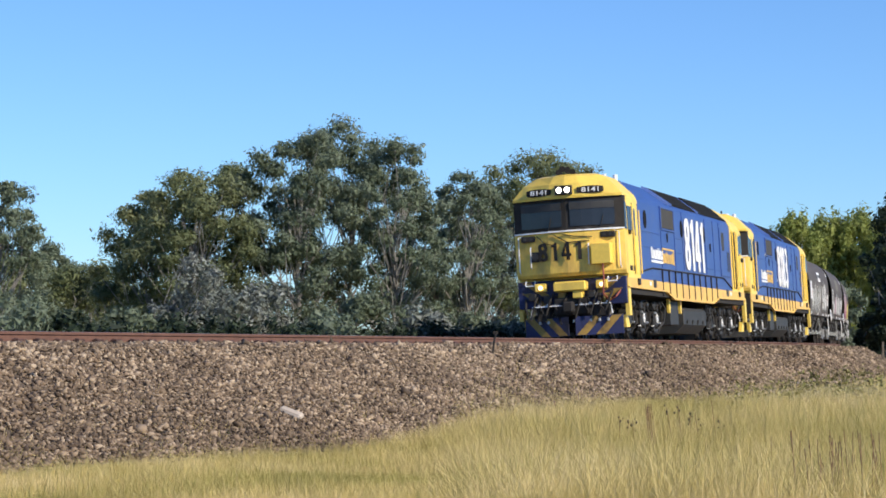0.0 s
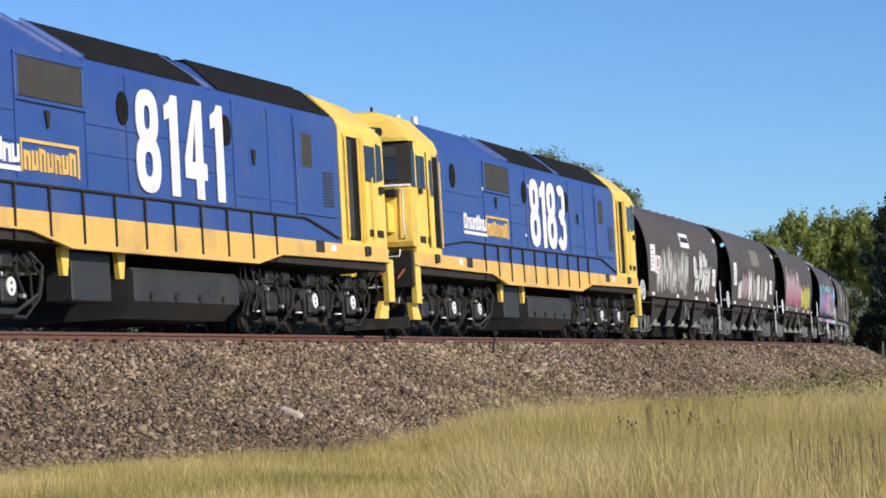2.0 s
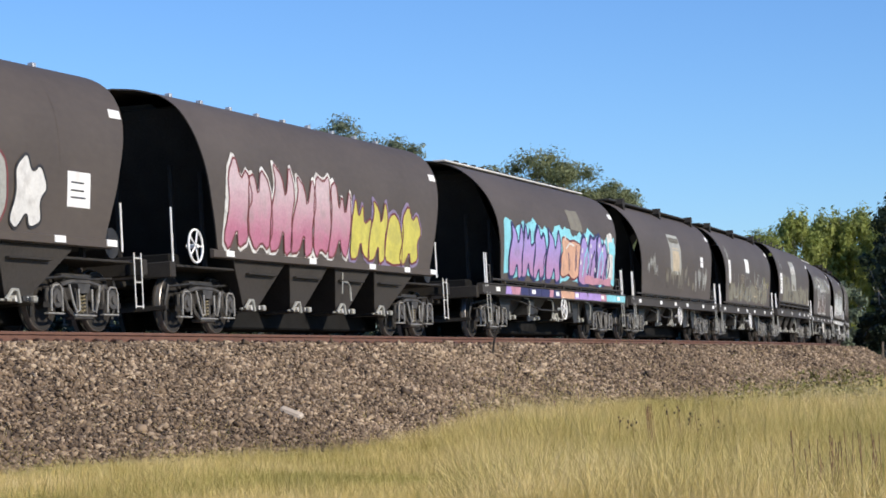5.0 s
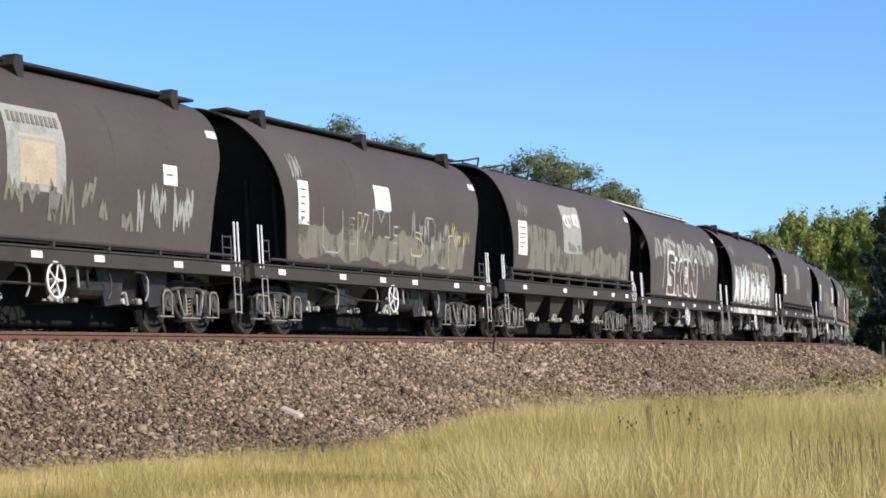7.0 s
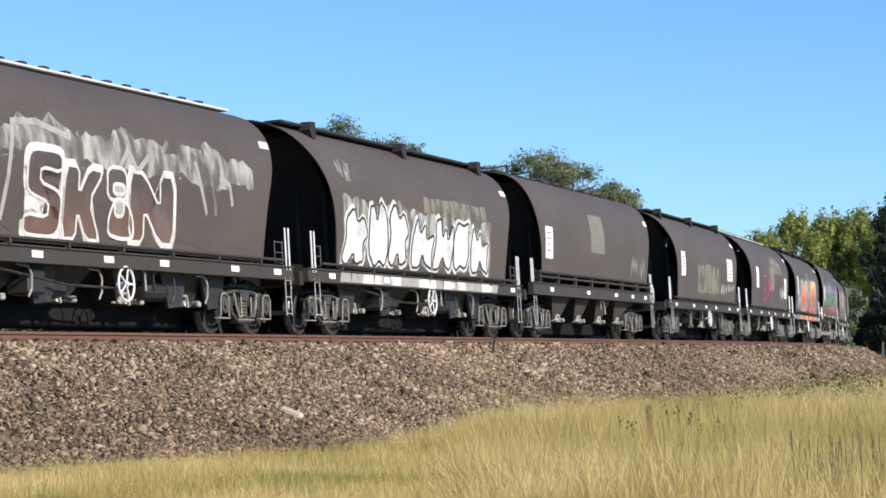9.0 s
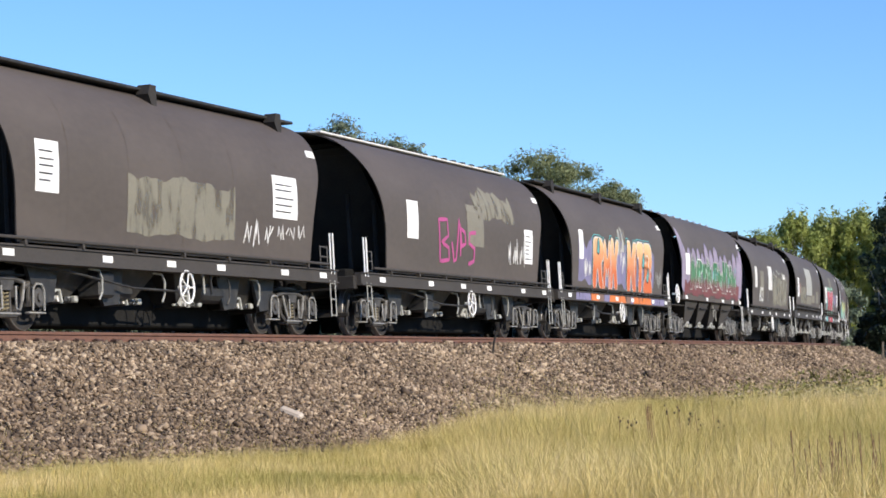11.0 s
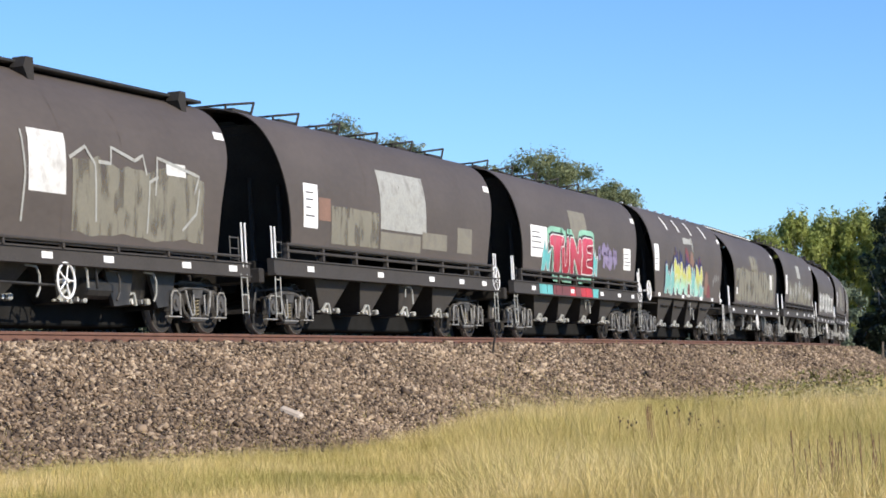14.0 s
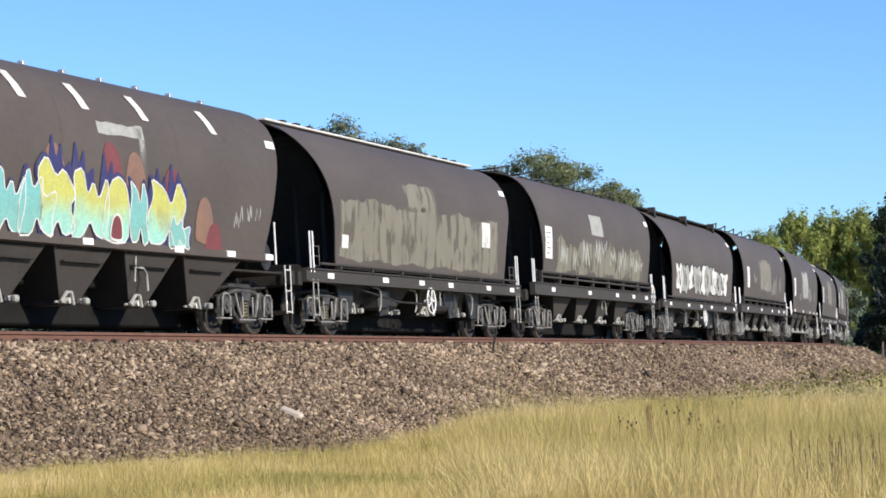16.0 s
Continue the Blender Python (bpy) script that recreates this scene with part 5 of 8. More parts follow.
    for y0, y1 in ((-1.32, -0.12), (0.12, 1.32)):
        yy = [y0 + (y1 - y0) * i / 4 for i in range(5)]
        g = Shape().loft([[(plan(y) + o, y, z) for y in yy] + [(plan(y) + o + 0.03, y, z) for y in reversed(yy)] for z, o in ((3.14, 0.012), (3.82, 0.028))])
        wsn = part("windscreen", g, GLASS, root, "dark windscreen glass")
        part("wiper", Shape().tube([(plan(y0 + 0.4) + 0.0, y0 + 0.4, 3.03), (plan(y0 + 0.3), y0 + 0.3, 3.4)], 0.014, 5), BLACK, wsn)
        part("sun_blind", Shape().loft([[(plan(y) + 0.006, y, z) for y in yy] + [(plan(y) + 0.02, y, z) for y in reversed(yy)] for z in (3.60, 3.80)]), TANK_GREY, wsn)
    part("window_sill", Shape().loft([[(plan(y) - 0.045 + o, y, z) for y in cols] + [(plan(y) + 0.05, y, z) for y in reversed(cols)] for z, o in ((3.0, 0), (3.04, 0.01))]), WHITE, root, "pale trim below the windscreen")
    # number boxes and headlights on the brow
    for y in (-0.72, 0.72):
        pl = Shape().prism([(0.37 * max(-1, min(1, 1.35 * math.cos(a * math.pi / 8))), 0.105 * math.sin(a * math.pi / 8)) for a in range(16)], -0.045, 0.12)
        nb = part("number_box", pl, BLACK, root, "black number box with white figures", at=Matrix.Translation((plan(y), y, 4.12)) @ Matrix.Rotation(-0.19 if y > 0 else 0.19, 4, "Z"))
        me = lettering(number, 0.48, 0.13, 0.012, 0.02)
        me.materials.append(WHITE)
        part("number_panel", me, None, nb, at=Matrix.Translation((-0.050, 0.24, -0.065)) @ Matrix.Rotation(-math.pi / 2, 4, "Z"))
    lb = part("headlight_box", Shape().box(plan(0) - 0.10, plan(0) + 0.2, -0.24, 0.24, 4.01, 4.27, 0.02), GRIME, root)
    for y in (-0.115, 0.115):
        part("headlight", Shape().cyl((plan(0) - 0.115, y, 4.14), (plan(0) - 0.08, y, 4.14), 0.078, 16), HEADLIGHT, lb, "bright lit headlight")
    if lead:
        horns = part("horn_cluster", Shape().box(X0 + 0.05, X0 + 0.5, -0.26, 0.2, 4.5, 4.62, 0.02), BLACK, root, "black air horns on the roof")
        for y, z, r in ((-0.20, 4.66, 0.085), (-0.06, 4.72, 0.095), (0.09, 4.75, 0.09), (0.20, 4.67, 0.085)):
            part("horn", Shape().cyl((X0 - 0.05, y, z), (X0 + 0.12, y, z), r, 12, r * 0.5).cyl((X0 + 0.12, y, z), (X0 + 0.4, y, z - 0.02), r * 0.4, 8), BLACK, horns)
    part("roof_aerial", Shape().cyl((X0 + 0.6, -0.6, 4.56), (X0 + 0.6, -0.6, 4.74), 0.03, 8).box(X0 + 0.52, X0 + 0.68, -0.66, -0.54, 4.47, 4.51), BLACK, root)
    # nose fittings
    y = 0.84
    for ch in number:
        wd = 0.17 if ch == "1" else 0.29
        part("nose_number", figure(ch, wd, 0.50), BLACK, root, "worn dark figure on the nose",
             at=Matrix.Translation((plan(y - wd / 2) - 0.03, y, 2.22)) @ Matrix.Rotation(-math.pi / 2 + (-0.16 if y > wd / 2 else 0.16), 4, "Z"))
        y -= wd + 0.11
    for y in (-1.12, 1.12):
        mk = part("marker_light", Shape().box(plan(y) - 0.09, plan(y) + 0.05, y - 0.2, y + 0.2, 2.78, 2.95, 0.02), BLACK, root, "black twin marker light box")
        for dy in (-0.09, 0.09):
            part("lens", Shape().cyl((plan(y) - 0.10, y + dy, 2.865), (plan(y) - 0.08, y + dy, 2.865), 0.045, 10), TANK_GREY, mk)
        yr = 1.06 if y > 0 else -0.60
        part("nose_handrail", Shape().tube([(plan(yr) - 0.02, yr, 2.05), (plan(yr) - 0.10, yr, 2.08), (plan(yr) - 0.10, yr, 2.60), (plan(yr) - 0.02, yr, 2.64)], 0.017, 6), WHITE, root)
        yc = y * 1.27
        part("corner_handrail", Shape().tube([(plan(yc) - 0.02, yc, 1.95), (plan(yc) - 0.09, yc, 2.0), (plan(yc) - 0.09, yc, 2.92), (plan(yc) - 0.02, yc * 0.9, 2.98)], 0.017, 6), WHITE, root)
    part("nose_socket", Shape().cyl((plan(0.95) - 0.14, 0.93, 2.36), (plan(0.95) + 0.05, 0.93, 2.36), 0.10, 12).box(plan(0.95) - 0.06, plan(0.95) + 0.05, 0.80, 1.06, 2.22, 2.50, 0.02), GRIME, root)
    for k, (ya, yb, zm) in enumerate(((0.86, 0.30, 2.72), (0.35, -0.62, 2.70), (0.10, -0.70, 2.86))):
        part("nose_cable", Shape().tube([(plan(ya) - 0.04, ya, 2.93), (plan((ya + yb) / 2) - 0.05, ya * 0.6 + yb * 0.4, zm), (plan(yb) - 0.05, yb, 2.62 + 0.1 * k)], 0.014, 5), BLACK, root)
    part("jumper_box", Shape().box(plan(-0.95) - 0.26, plan(-0.95) + 0.1, -1.22, -0.68, 2.06, 2.62, 0.015), YELLOW, root, "yellow equipment box on the nose")
    part("jumper_hose", Shape().tube([(plan(-0.95) - 0.2, -0.98, 2.16), (plan(-0.95) - 0.22, -0.99, 1.7), (plan(-0.95) - 0.2, -0.95, 1.25), (X0 - 0.15, -1.05, 1.05), (X0 - 0.2, -1.25, 1.15), (X0 - 0.1, -1.36, 1.32)], 0.026, 8), RED_HOSE, root, "dangling red hose")
    # buffer beam, plough and steps
    part("buffer_beam", Shape().box(X0 - 0.08, X0 + 0.12, -W + 0.02, W - 0.02, 0.95, 1.70, 0.02), DIRTY_BLUE if lead else BLACK, root, "grimy dark headstock")
    part("anticlimber", Shape().box(X0 - 0.42, X0 - 0.05, -0.46, 0.46, 1.36, 1.64, 0.05).box(X0 - 0.36, X0 - 0.05, -0.34, -0.06, 1.16, 1.38, 0.03), YELLOW, root)
    for y in (-0.86, 0.86):
        dl = part("ditch_light_box", Shape().box(X0 - 0.22, X0, y - 0.16, y + 0.16, 1.40, 1.63, 0.02), YELLOW, root)
        part("ditch_light", Shape().cyl((X0 - 0.235, y, 1.51), (X0 - 0.20, y, 1.51), 0.062, 14), DITCH, dl, "lit amber-white ditch light")
        part("step_frame", Shape().tube([(X0 - 0.1, y * 1.5, 1.72), (X0 - 0.16, y * 1.5, 1.58), (X0 - 0.16, y * 1.2, 1.58), (X0 - 0.1, y * 1.2, 1.72)], 0.02, 6), WHITE, root)
    for k in (1, -1):
        pls = Shape().loft([[(X0 - 0.35 + 0.28 * t, k * (0.10 + 1.28 * t), z0_) for t in (0, 0.5, 1)] + [(X0 - 0.28 + 0.28 * t, k * (0.10 + 1.28 * t), z0_) for t in (1, 0.5, 0)] for z0_ in (0.14, 0.66 if lead else 0.36)])
        part("plough_blade", pls, DIRTY_BLUE if lead else GRIME, root, "dirty plough blade")
        for i in range(2 * lead):
            t0 = 0.02 + 0.40 * i
            st = Shape().loft([[(X0 - 0.357 + 0.28 * (t0 + dz), k * (0.10 + 1.28 * (t0 + dz)), z0_), (X0 - 0.357 + 0.28 * (t0 + dz + 0.2), k * (0.10 + 1.28 * (t0 + dz + 0.2)), z0_),
                                (X0 - 0.350 + 0.28 * (t0 + dz + 0.2), k * (0.10 + 1.28 * (t0 + dz + 0.2)), z0_), (X0 - 0.350 + 0.28 * (t0 + dz), k * (0.10 + 1.28 * (t0 + dz)), z0_)] for z0_, dz in ((0.15, 0.0), (0.65, 0.36))])
            part("warning_stripe", st, DIRTY_YELLOW, root)
        for i in range(2 * lead):
            z = 1.08 + i * 0.3
            part("warning_stripe", Shape().prism([(k * 0.62, z - 0.1), (k * 0.86, z - 0.1), (k * 1.42, z + 0.30), (k * 1.18, z + 0.30)], X0 - 0.088, X0 - 0.075), DIRTY_YELLOW, root)
    rng = random.Random(3)
    for i in range(6):
        y = -1.15 + i * 0.42
        loop = Shape().tube([(X0 - 0.12, y, 1.34), (X0 - 0.34, y + 0.05, 1.12), (X0 - 0.40, y + 0.18, 0.78 - 0.08 * (i % 3)), (X0 - 0.34, y + 0.33, 0.92), (X0 - 0.12, y + 0.36, 1.22)], 0.03, 7)
        part("jumper_cable", loop, BLACK, root, "looped black jumper cable")
        part("valve_box", Shape().box(X0 - 0.24, X0 - 0.08, y + 0.06, y + 0.26, 1.06 + 0.1 * (i % 2), 1.26 + 0.1 * (i % 2), 0.02), GRIME if i % 3 else DIRTY_YELLOW, root)
    for i in range(9):
        y = -1.0 + i * 0.24
        pipes = Shape().tube([(X0 - 0.1, y, 1.25), (X0 - 0.22, y, 1.1), (X0 - 0.25, y + rng.uniform(-0.06, 0.06), 0.8), (X0 - 0.2, y + rng.uniform(-0.1, 0.1), 0.55)], 0.024, 6)
        pipes.box(X0 - 0.2, X0 - 0.08, y - 0.04, y + 0.04, 1.18, 1.28, 0.01)
        part("glad_hand", Shape().box(X0 - 0.27, X0 - 0.19, y - 0.03, y + 0.03, 0.50, 0.58, 0.01), SILVER, root)
        part("hose_cock", Shape().cyl((X0 - 0.3, y, 1.02), (X0 - 0.18, y, 1.02), 0.03, 8), SILVER, root)
        part("brake_hose", pipes, BLACK, root, "hanging black air hose")
    part("coupler_gear", Shape().box(X0 - 0.3, X0, -0.5, 0.5, 0.7, 1.2, 0.06).box(X0 - 0.25, X0, -1.0, -0.55, 0.62, 1.02, 0.05).box(X0 - 0.22, X0, 0.6, 1.0, 0.55, 0.95, 0.05), BLACK, root)
    part("uncoupling_bar", Shape().tube([(X0 - 0.3, -1.15, 0.7), (X0 - 0.3, -1.1, 0.98), (X0 - 0.32, 1.1, 0.98), (X0 - 0.3, 1.15, 0.7)], 0.018, 6), WHITE, root)
    coupler(root, X0 - 0.05, -1, 0.92)
    coupler(root, X1 + 0.05, 1, 0.92)
    # cab and rear end sides
    for y in (1, -1):
        for e in (1, -1):
            pil = Shape().prism([(e * (abs(X0) - 0.34), 0.62), (e * (abs(X0) - 0.02), 0.62), (e * (abs(X0) - 0.02), 1.45), (e * (abs(X0) - 0.34), 1.45)], y * (W - 0.10), y * (W + 0.006), "y")
            pil.prism([(e * (abs(X0) - 0.36), 0.64), (e * (abs(X0) - 0.03), 0.64), (e * (abs(X0) - 0.10), 0.30), (e * (abs(X0) - 0.62), 0.30)], y * (W - 0.22), y * (W - 0.12), "y")
            part("step_pillar", pil, YELLOW, root, "bright yellow step pillar")
            part("side_handrail", Shape().tube([(e * 8.20, y * (W + 0.06), 1.80), (e * 8.20, y * (W + 0.06), 3.6)], 0.018, 6), YELLOW, root)
            part("side_handrail", Shape().tube([(e * 8.92, y * (W + 0.05), 1.80), (e * 8.92, y * (W + 0.05), 3.0)], 0.018, 6), YELLOW, root)
            part("side_lamp", Shape().box(e * 8.55 - 0.11, e * 8.55 + 0.11, y * W, y * (W + 0.07), 1.48, 1.66, 0.02), GRIME, root)
            part("grab_slot", Shape().box(e * 9.35 - 0.18, e * 9.35 + 0.18, y * W, y * (W + 0.012), 1.86, 2.0, 0.01), BLACK, root)
            part("grab_slot", Shape().box(e * 8.9 - 0.13, e * 8.9 + 0.13, y * W, y * (W + 0.012), 1.86, 2.0, 0.01), BLACK, root)
            part("jack_pad", Shape().box(e * 6.2 - 0.2, e * 6.2 + 0.2, y * W, y * (W + 0.016), 1.46, 1.68, 0.01), GRIME, root)
            part("data_plate", Shape().box(e * 6.85 - 0.12, e * 6.85 + 0.12, y * W, y * (W + 0.014), 1.5, 1.62), WHITE, root)
        for x in (-8.92, -8.18):
            part("door_gap", Shape().box(x - 0.035, x + 0.035, y * (W - 0.02), y * (W + 0.009), 1.78, 3.76), BLACK, root)
        if not lead:
            # Flat near-black panel on the side stands for the shaded doorway.
            part("door_recess", Shape().box(-8.56, -8.24, y * W, y * (W + 0.026), 1.80, 3.70), SOOT_SHADE, root, "near-black panel for the shade in a doorway")
        cabdoor = part("cab_door", Shape().box(-8.86, -8.24, y * (W - 0.01), y * (W + 0.022), 1.78, 3.74, 0.015), YELLOW, root)
        part("door_window", Shape().box(-8.80, -8.58, y * W, y * (W + 0.028), 2.85, 3.62, 0.015), GLASS, cabdoor)
        w1 = part("side_window", Shape().box(-9.56, -9.04, y * (W - 0.01), y * (W + 0.018), 2.98, 3.66, 0.03), GLASS, root, "dark cab side window")
        part("window_bar", Shape().box(-9.26, -9.23, y * W, y * (W + 0.022), 3.0, 3.64), BLACK, w1)
        part("quarter_light", Shape().prism([(-9.94, 3.0), (-9.68, 2.98), (-9.68, 3.72), (-9.90, 3.76)], y * (W - 0.01), y * (W + 0.016), "y"), GLASS, root, "dark narrow corner window")
        part("wing_mirror", Shape().box(-9.52, -9.40, y * W, y * (W + 0.08), 2.86, 2.98, 0.02), BLACK, root)
    rear = Shape().loft([cabring(7.35, W + 0.004, 1.66, 3.97, 0.92, 4.60), cabring(X1 - 0.5, W + 0.004, 1.66, 3.94, 0.95, 4.50), cabring(X1, W - 0.02, 1.66, 3.86, 1.0, 4.36)])
    part("rear_end", rear, YELLOW, root, "yellow painted rear end")
    for y in (1, -1):
        # No opening is cut: the recess's shade is a near-black panel.
        rec = part("door_recess", Shape().box(7.62, 8.28, y * (W - 0.02), y * (W + 0.009), 1.75, 3.72), SOOT_SHADE, root, "near-black panel for the shade in a doorway")
        part("inner_door", Shape().box(7.70, 7.98, y * W, y * (W + 0.014), 1.80, 3.66), TANK_GREY, rec)
        for x in (7.56, 8.34, 8.46):
            part("side_handrail", Shape().tube([(x, y * (W + 0.01), 1.72), (x, y * (W + 0.06), 1.80), (x, y * (W + 0.06), 3.68), (x, y * (W + 0.01), 3.76)], 0.022, 6), YELLOW, root)
        part("side_window", Shape().box(8.62, 9.22, y * W, y * (W + 0.018), 2.92, 3.62, 0.03), GLASS, root)
        part("quarter_light", Shape().prism([(9.28, 2.94), (9.62, 3.0), (9.56, 3.66), (9.30, 3.70)], y * W, y * (W + 0.016), "y"), GLASS, root)
        part("wing_mirror", Shape().box(9.36, 9.56, y * W, y * (W + 0.07), 2.72, 2.86, 0.02), BLACK, root)
    part("rear_window", Shape().box(X1 - 0.02, X1 + 0.02, -1.1, 1.1, 3.0, 3.6, 0.02), GLASS, root)
    # ---- below the frame
    tank = Shape().prism([(-1.28, 0.98), (-1.34, 0.9), (-1.34, 0.46), (-1.05, 0.20), (1.05, 0.20), (1.34, 0.46), (1.34, 0.9), (1.28, 0.98)], -1.0, 2.95)
    part("fuel_tank", tank, TANK_GREY, root, "dusty grey fuel tank")
    for i in range(4):
        part("tank_boss", Shape().cyl((-0.4 + i * 0.9, -1.30, 0.56), (-0.4 + i * 0.9, -1.38, 0.54), 0.07, 10), TANK_GREY, root)
    for y in (1, -1):
        part("battery_box", Shape().box(-3.0, -1.75, y * 0.9, y * 1.34, 0.42, 1.15, 0.02), TANK_GREY, root)
        for x in (-3.25, -1.45):
            part("hanger_bracket", Shape().prism([(x - 0.14, 1.2), (x + 0.14, 1.2), (x + 0.06, 0.78), (x - 0.08, 0.78)], y * 1.30, y * 1.38, "y"), YELLOW, root)
        part("sand_pipe", Shape().tube([(-4.2, y * 1.3, 1.1), (-3.9, y * 1.35, 0.9), (-3.95, y * 1.3, 0.5), (-4.4, y * 1.1, 0.2)], 0.03, 6), GRIME, root)
        for i in range(5):
            x = 3.1 + (0.0, 0.16, 0.43, 0.55, 0.8)[i]
            part("brake_linkage", Shape().tube([(x, y * 1.32, 1.12), (x + 0.1 * (i % 3 - 1), y * 1.36, 0.85), (x + 0.14, y * 1.36, 0.62), (x + 0.05, y * 1.3, 0.35)], 0.013 + 0.006 * (i % 2), 5), FRAME_GREY if i == 2 else GRIME, root)
        part("air_tank", Shape().cyl((3.15, y * 1.05, 0.75), (3.9, y * 1.05, 0.75), 0.2, 12), GRIME, root)
    for e in (1, -1):
        bg = Shape()
        for y in (1, -1):
            bg.prism([(-2.35, 0.46), (-2.35, 0.62), (-1.3, 0.78), (1.3, 0.78), (2.35, 0.62), (2.35, 0.46), (1.2, 0.52), (0.6, 0.42), (-0.6, 0.42), (-1.2, 0.52)], y * 1.02, y * 1.16, "y")
        bg.box(-1.6, 1.6, -1.0, 1.0, 0.5, 0.85, 0.03)
        bo = part("bogie", bg, BLACK, root, "black three-axle bogie frame", at=pose(e * 6.55, 0, 0))
        for dx in (-1.9, 0.0, 1.9):
            if "loco_wheelset" not in meshes:
                meshes["loco_wheelset"] = wheelset(LOCO_R)
            part("wheelset", meshes["loco_wheelset"], None, bo, at=pose(dx, 0, LOCO_R))
            for y in (1, -1):
                part("axlebox", Shape().box(dx - 0.22, dx + 0.22, y * 1.05, y * 1.24, 0.36, 0.72, 0.04).box(dx - 0.27, dx + 0.27, y * 1.08, y * 1.20, 0.20, 0.30, 0.02), GRIME, bo)
                cap = Shape().prism([(dx + 0.125 * math.cos(a * math.pi / 8), 0.60 + 0.135 * math.sin(a * math.pi / 8)) for a in range(16)], y * 1.24, y * 1.262, "y")
                if dx != -1.9:
                    part("axle_end_plate", cap, WHITE, bo, "white oval axle end plate")
                    for dz in (-0.05, 0.05):
                        part("plate_hole", Shape().cyl((dx, y * 1.262, 0.60 + dz), (dx, y * 1.268, 0.60 + dz), 0.026, 8), BLACK, bo)
                part("brake_cylinder", Shape().cyl((dx + 0.75, y * 1.12, 1.0), (dx + 0.40, y * 1.14, 0.98), 0.14, 12).tube([(dx + 0.3, y * 1.18, 1.1), (dx + 0.2, y * 1.22, 0.8), (dx + 0.5, y * 1.2, 0.4)], 0.03, 6), GRIME, bo)
                part("damper", Shape().cyl((dx - 0.4, y * 1.2, 0.3), (dx - 0.45, y * 1.2, 0.95), 0.04, 8).box(dx - 0.52, dx - 0.36, y * 1.16, y * 1.26, 0.92, 0.95), GRIME, bo)
                part("brake_pipe", Shape().tube([(dx - 0.75, y * 1.24, 1.05), (dx - 0.6, y * 1.27, 0.86), (dx - 0.1, y * 1.28, 0.9), (dx + 0.12, y * 1.28, 1.02), (dx + 0.55, y * 1.26, 0.78), (dx + 0.62, y * 1.24, 0.3)], 0.020, 5), BLACK, bo)
                part("sand_hose", Shape().tube([(dx + 0.9, y * 1.1, 0.95), (dx + 0.98, y * 1.22, 0.75), (dx + 0.86, y * 1.22, 0.45), (dx + 0.62, y * 1.1, 0.16)], 0.026, 6), BLACK, bo)
                part("sand_box", Shape().box(dx - 0.15, dx + 0.2, y * 1.02, y * 1.2, 0.86, 1.12, 0.03), GRIME, bo)
                part("snubber", Shape().cyl((dx - 0.75, y * 1.1, 0.7), (dx - 0.75, y * 1.3, 0.7), 0.10, 10), BLACK, bo)
                part("step_edge", Shape().box(dx - 0.95, dx - 0.72, y * 1.25, y * 1.29, 0.36, 0.385), WHITE, bo)
                part("bolt_plate", Shape().box(dx + 0.30, dx + 0.38, y * 1.2, y * 1.285, 0.44, 0.5, 0.01), SILVER, bo)
                part("bolt_plate", Shape().box(dx - 0.3, dx - 0.25, y * 1.2, y * 1.285, 0.74, 0.8, 0.01), SILVER, bo)
                part("brake_block", Shape().box(dx - 0.62, dx - 0.50, y * 0.68, y * 1.0, 0.3, 0.68, 0.02).tube([(dx - 0.6, y * 1.1, 0.2), (dx + 0.6, y * 1.1, 0.18)], 0.03, 5), GRIME, bo)
    # ---- painted marks on both sides: tall figures and the two-colour name panel as plain shapes
    for sgn in (-1, 1):
        turn = Matrix.Identity(4) if sgn < 0 else Matrix.Rotation(math.pi, 4, "Z")
        x0 = -1.14 if sgn < 0 else -2.14
        x = x0
        for ch in number:
            wd = 0.52 if ch == "1" else 0.84
            part("fleet_number", figure(ch, wd, 1.62), WHITE, root, "tall white figure", at=turn @ Matrix.Translation((x, -W - 0.008, 2.13)))
            x += wd + (3.28 - sum(0.52 if c == "1" else 0.84 for c in number)) / 3
        lx = -6.46 if sgn < 0 else 3.0
        for i in range(14):
            gold = i >= 7
            xa = lx + (1.80 + (i - 7) * 0.225 if gold else 0.02 + i * 0.24)
            z0, h, w = (2.22, 0.29 + 0.05 * (i in (9, 13)), 0.19) if gold else (2.30, 0.27 + 0.07 * (i in (0, 4)), 0.22)
            arch = [(0, 0), (0, h), (w, h - 0.02), (w, 0), (w - 0.07, 0), (w - 0.07, h - 0.09), (0.07, h - 0.08), (0.07, 0)]
            block = [(xa + a, z0 + (b if i % 2 else h - b)) for a, b in arch]
            part("name_shape", Shape().prism(block, -W - 0.006, -W + 0.01, "y"), ORANGE_YELLOW if gold else WHITE, root, "gold shape of an unlettered name mark" if gold else "white shape of an unlettered name mark", at=turn)
        part("name_underline", Shape().box(lx, lx + 1.70, -W - 0.006, -W + 0.01, 2.19, 2.26), WHITE, root, "white bar of the name mark", at=turn)
        border = [(1.72, 2.19), (1.72, 2.67), (3.46, 2.67), (3.46, 2.19), (3.40, 2.19), (3.40, 2.62), (1.76, 2.62), (1.76, 2.19)]
        part("name_border", Shape().prism([(lx + a, b) for a, b in border], -W - 0.006, -W + 0.01, "y"), ORANGE_YELLOW, root, "gold border of the name mark", at=turn)
    if not lead:
        rng = random.Random(8)
        for i in range(11):
            x, z = rng.uniform(-6.6, 6.8), rng.uniform(2.2, 3.7)
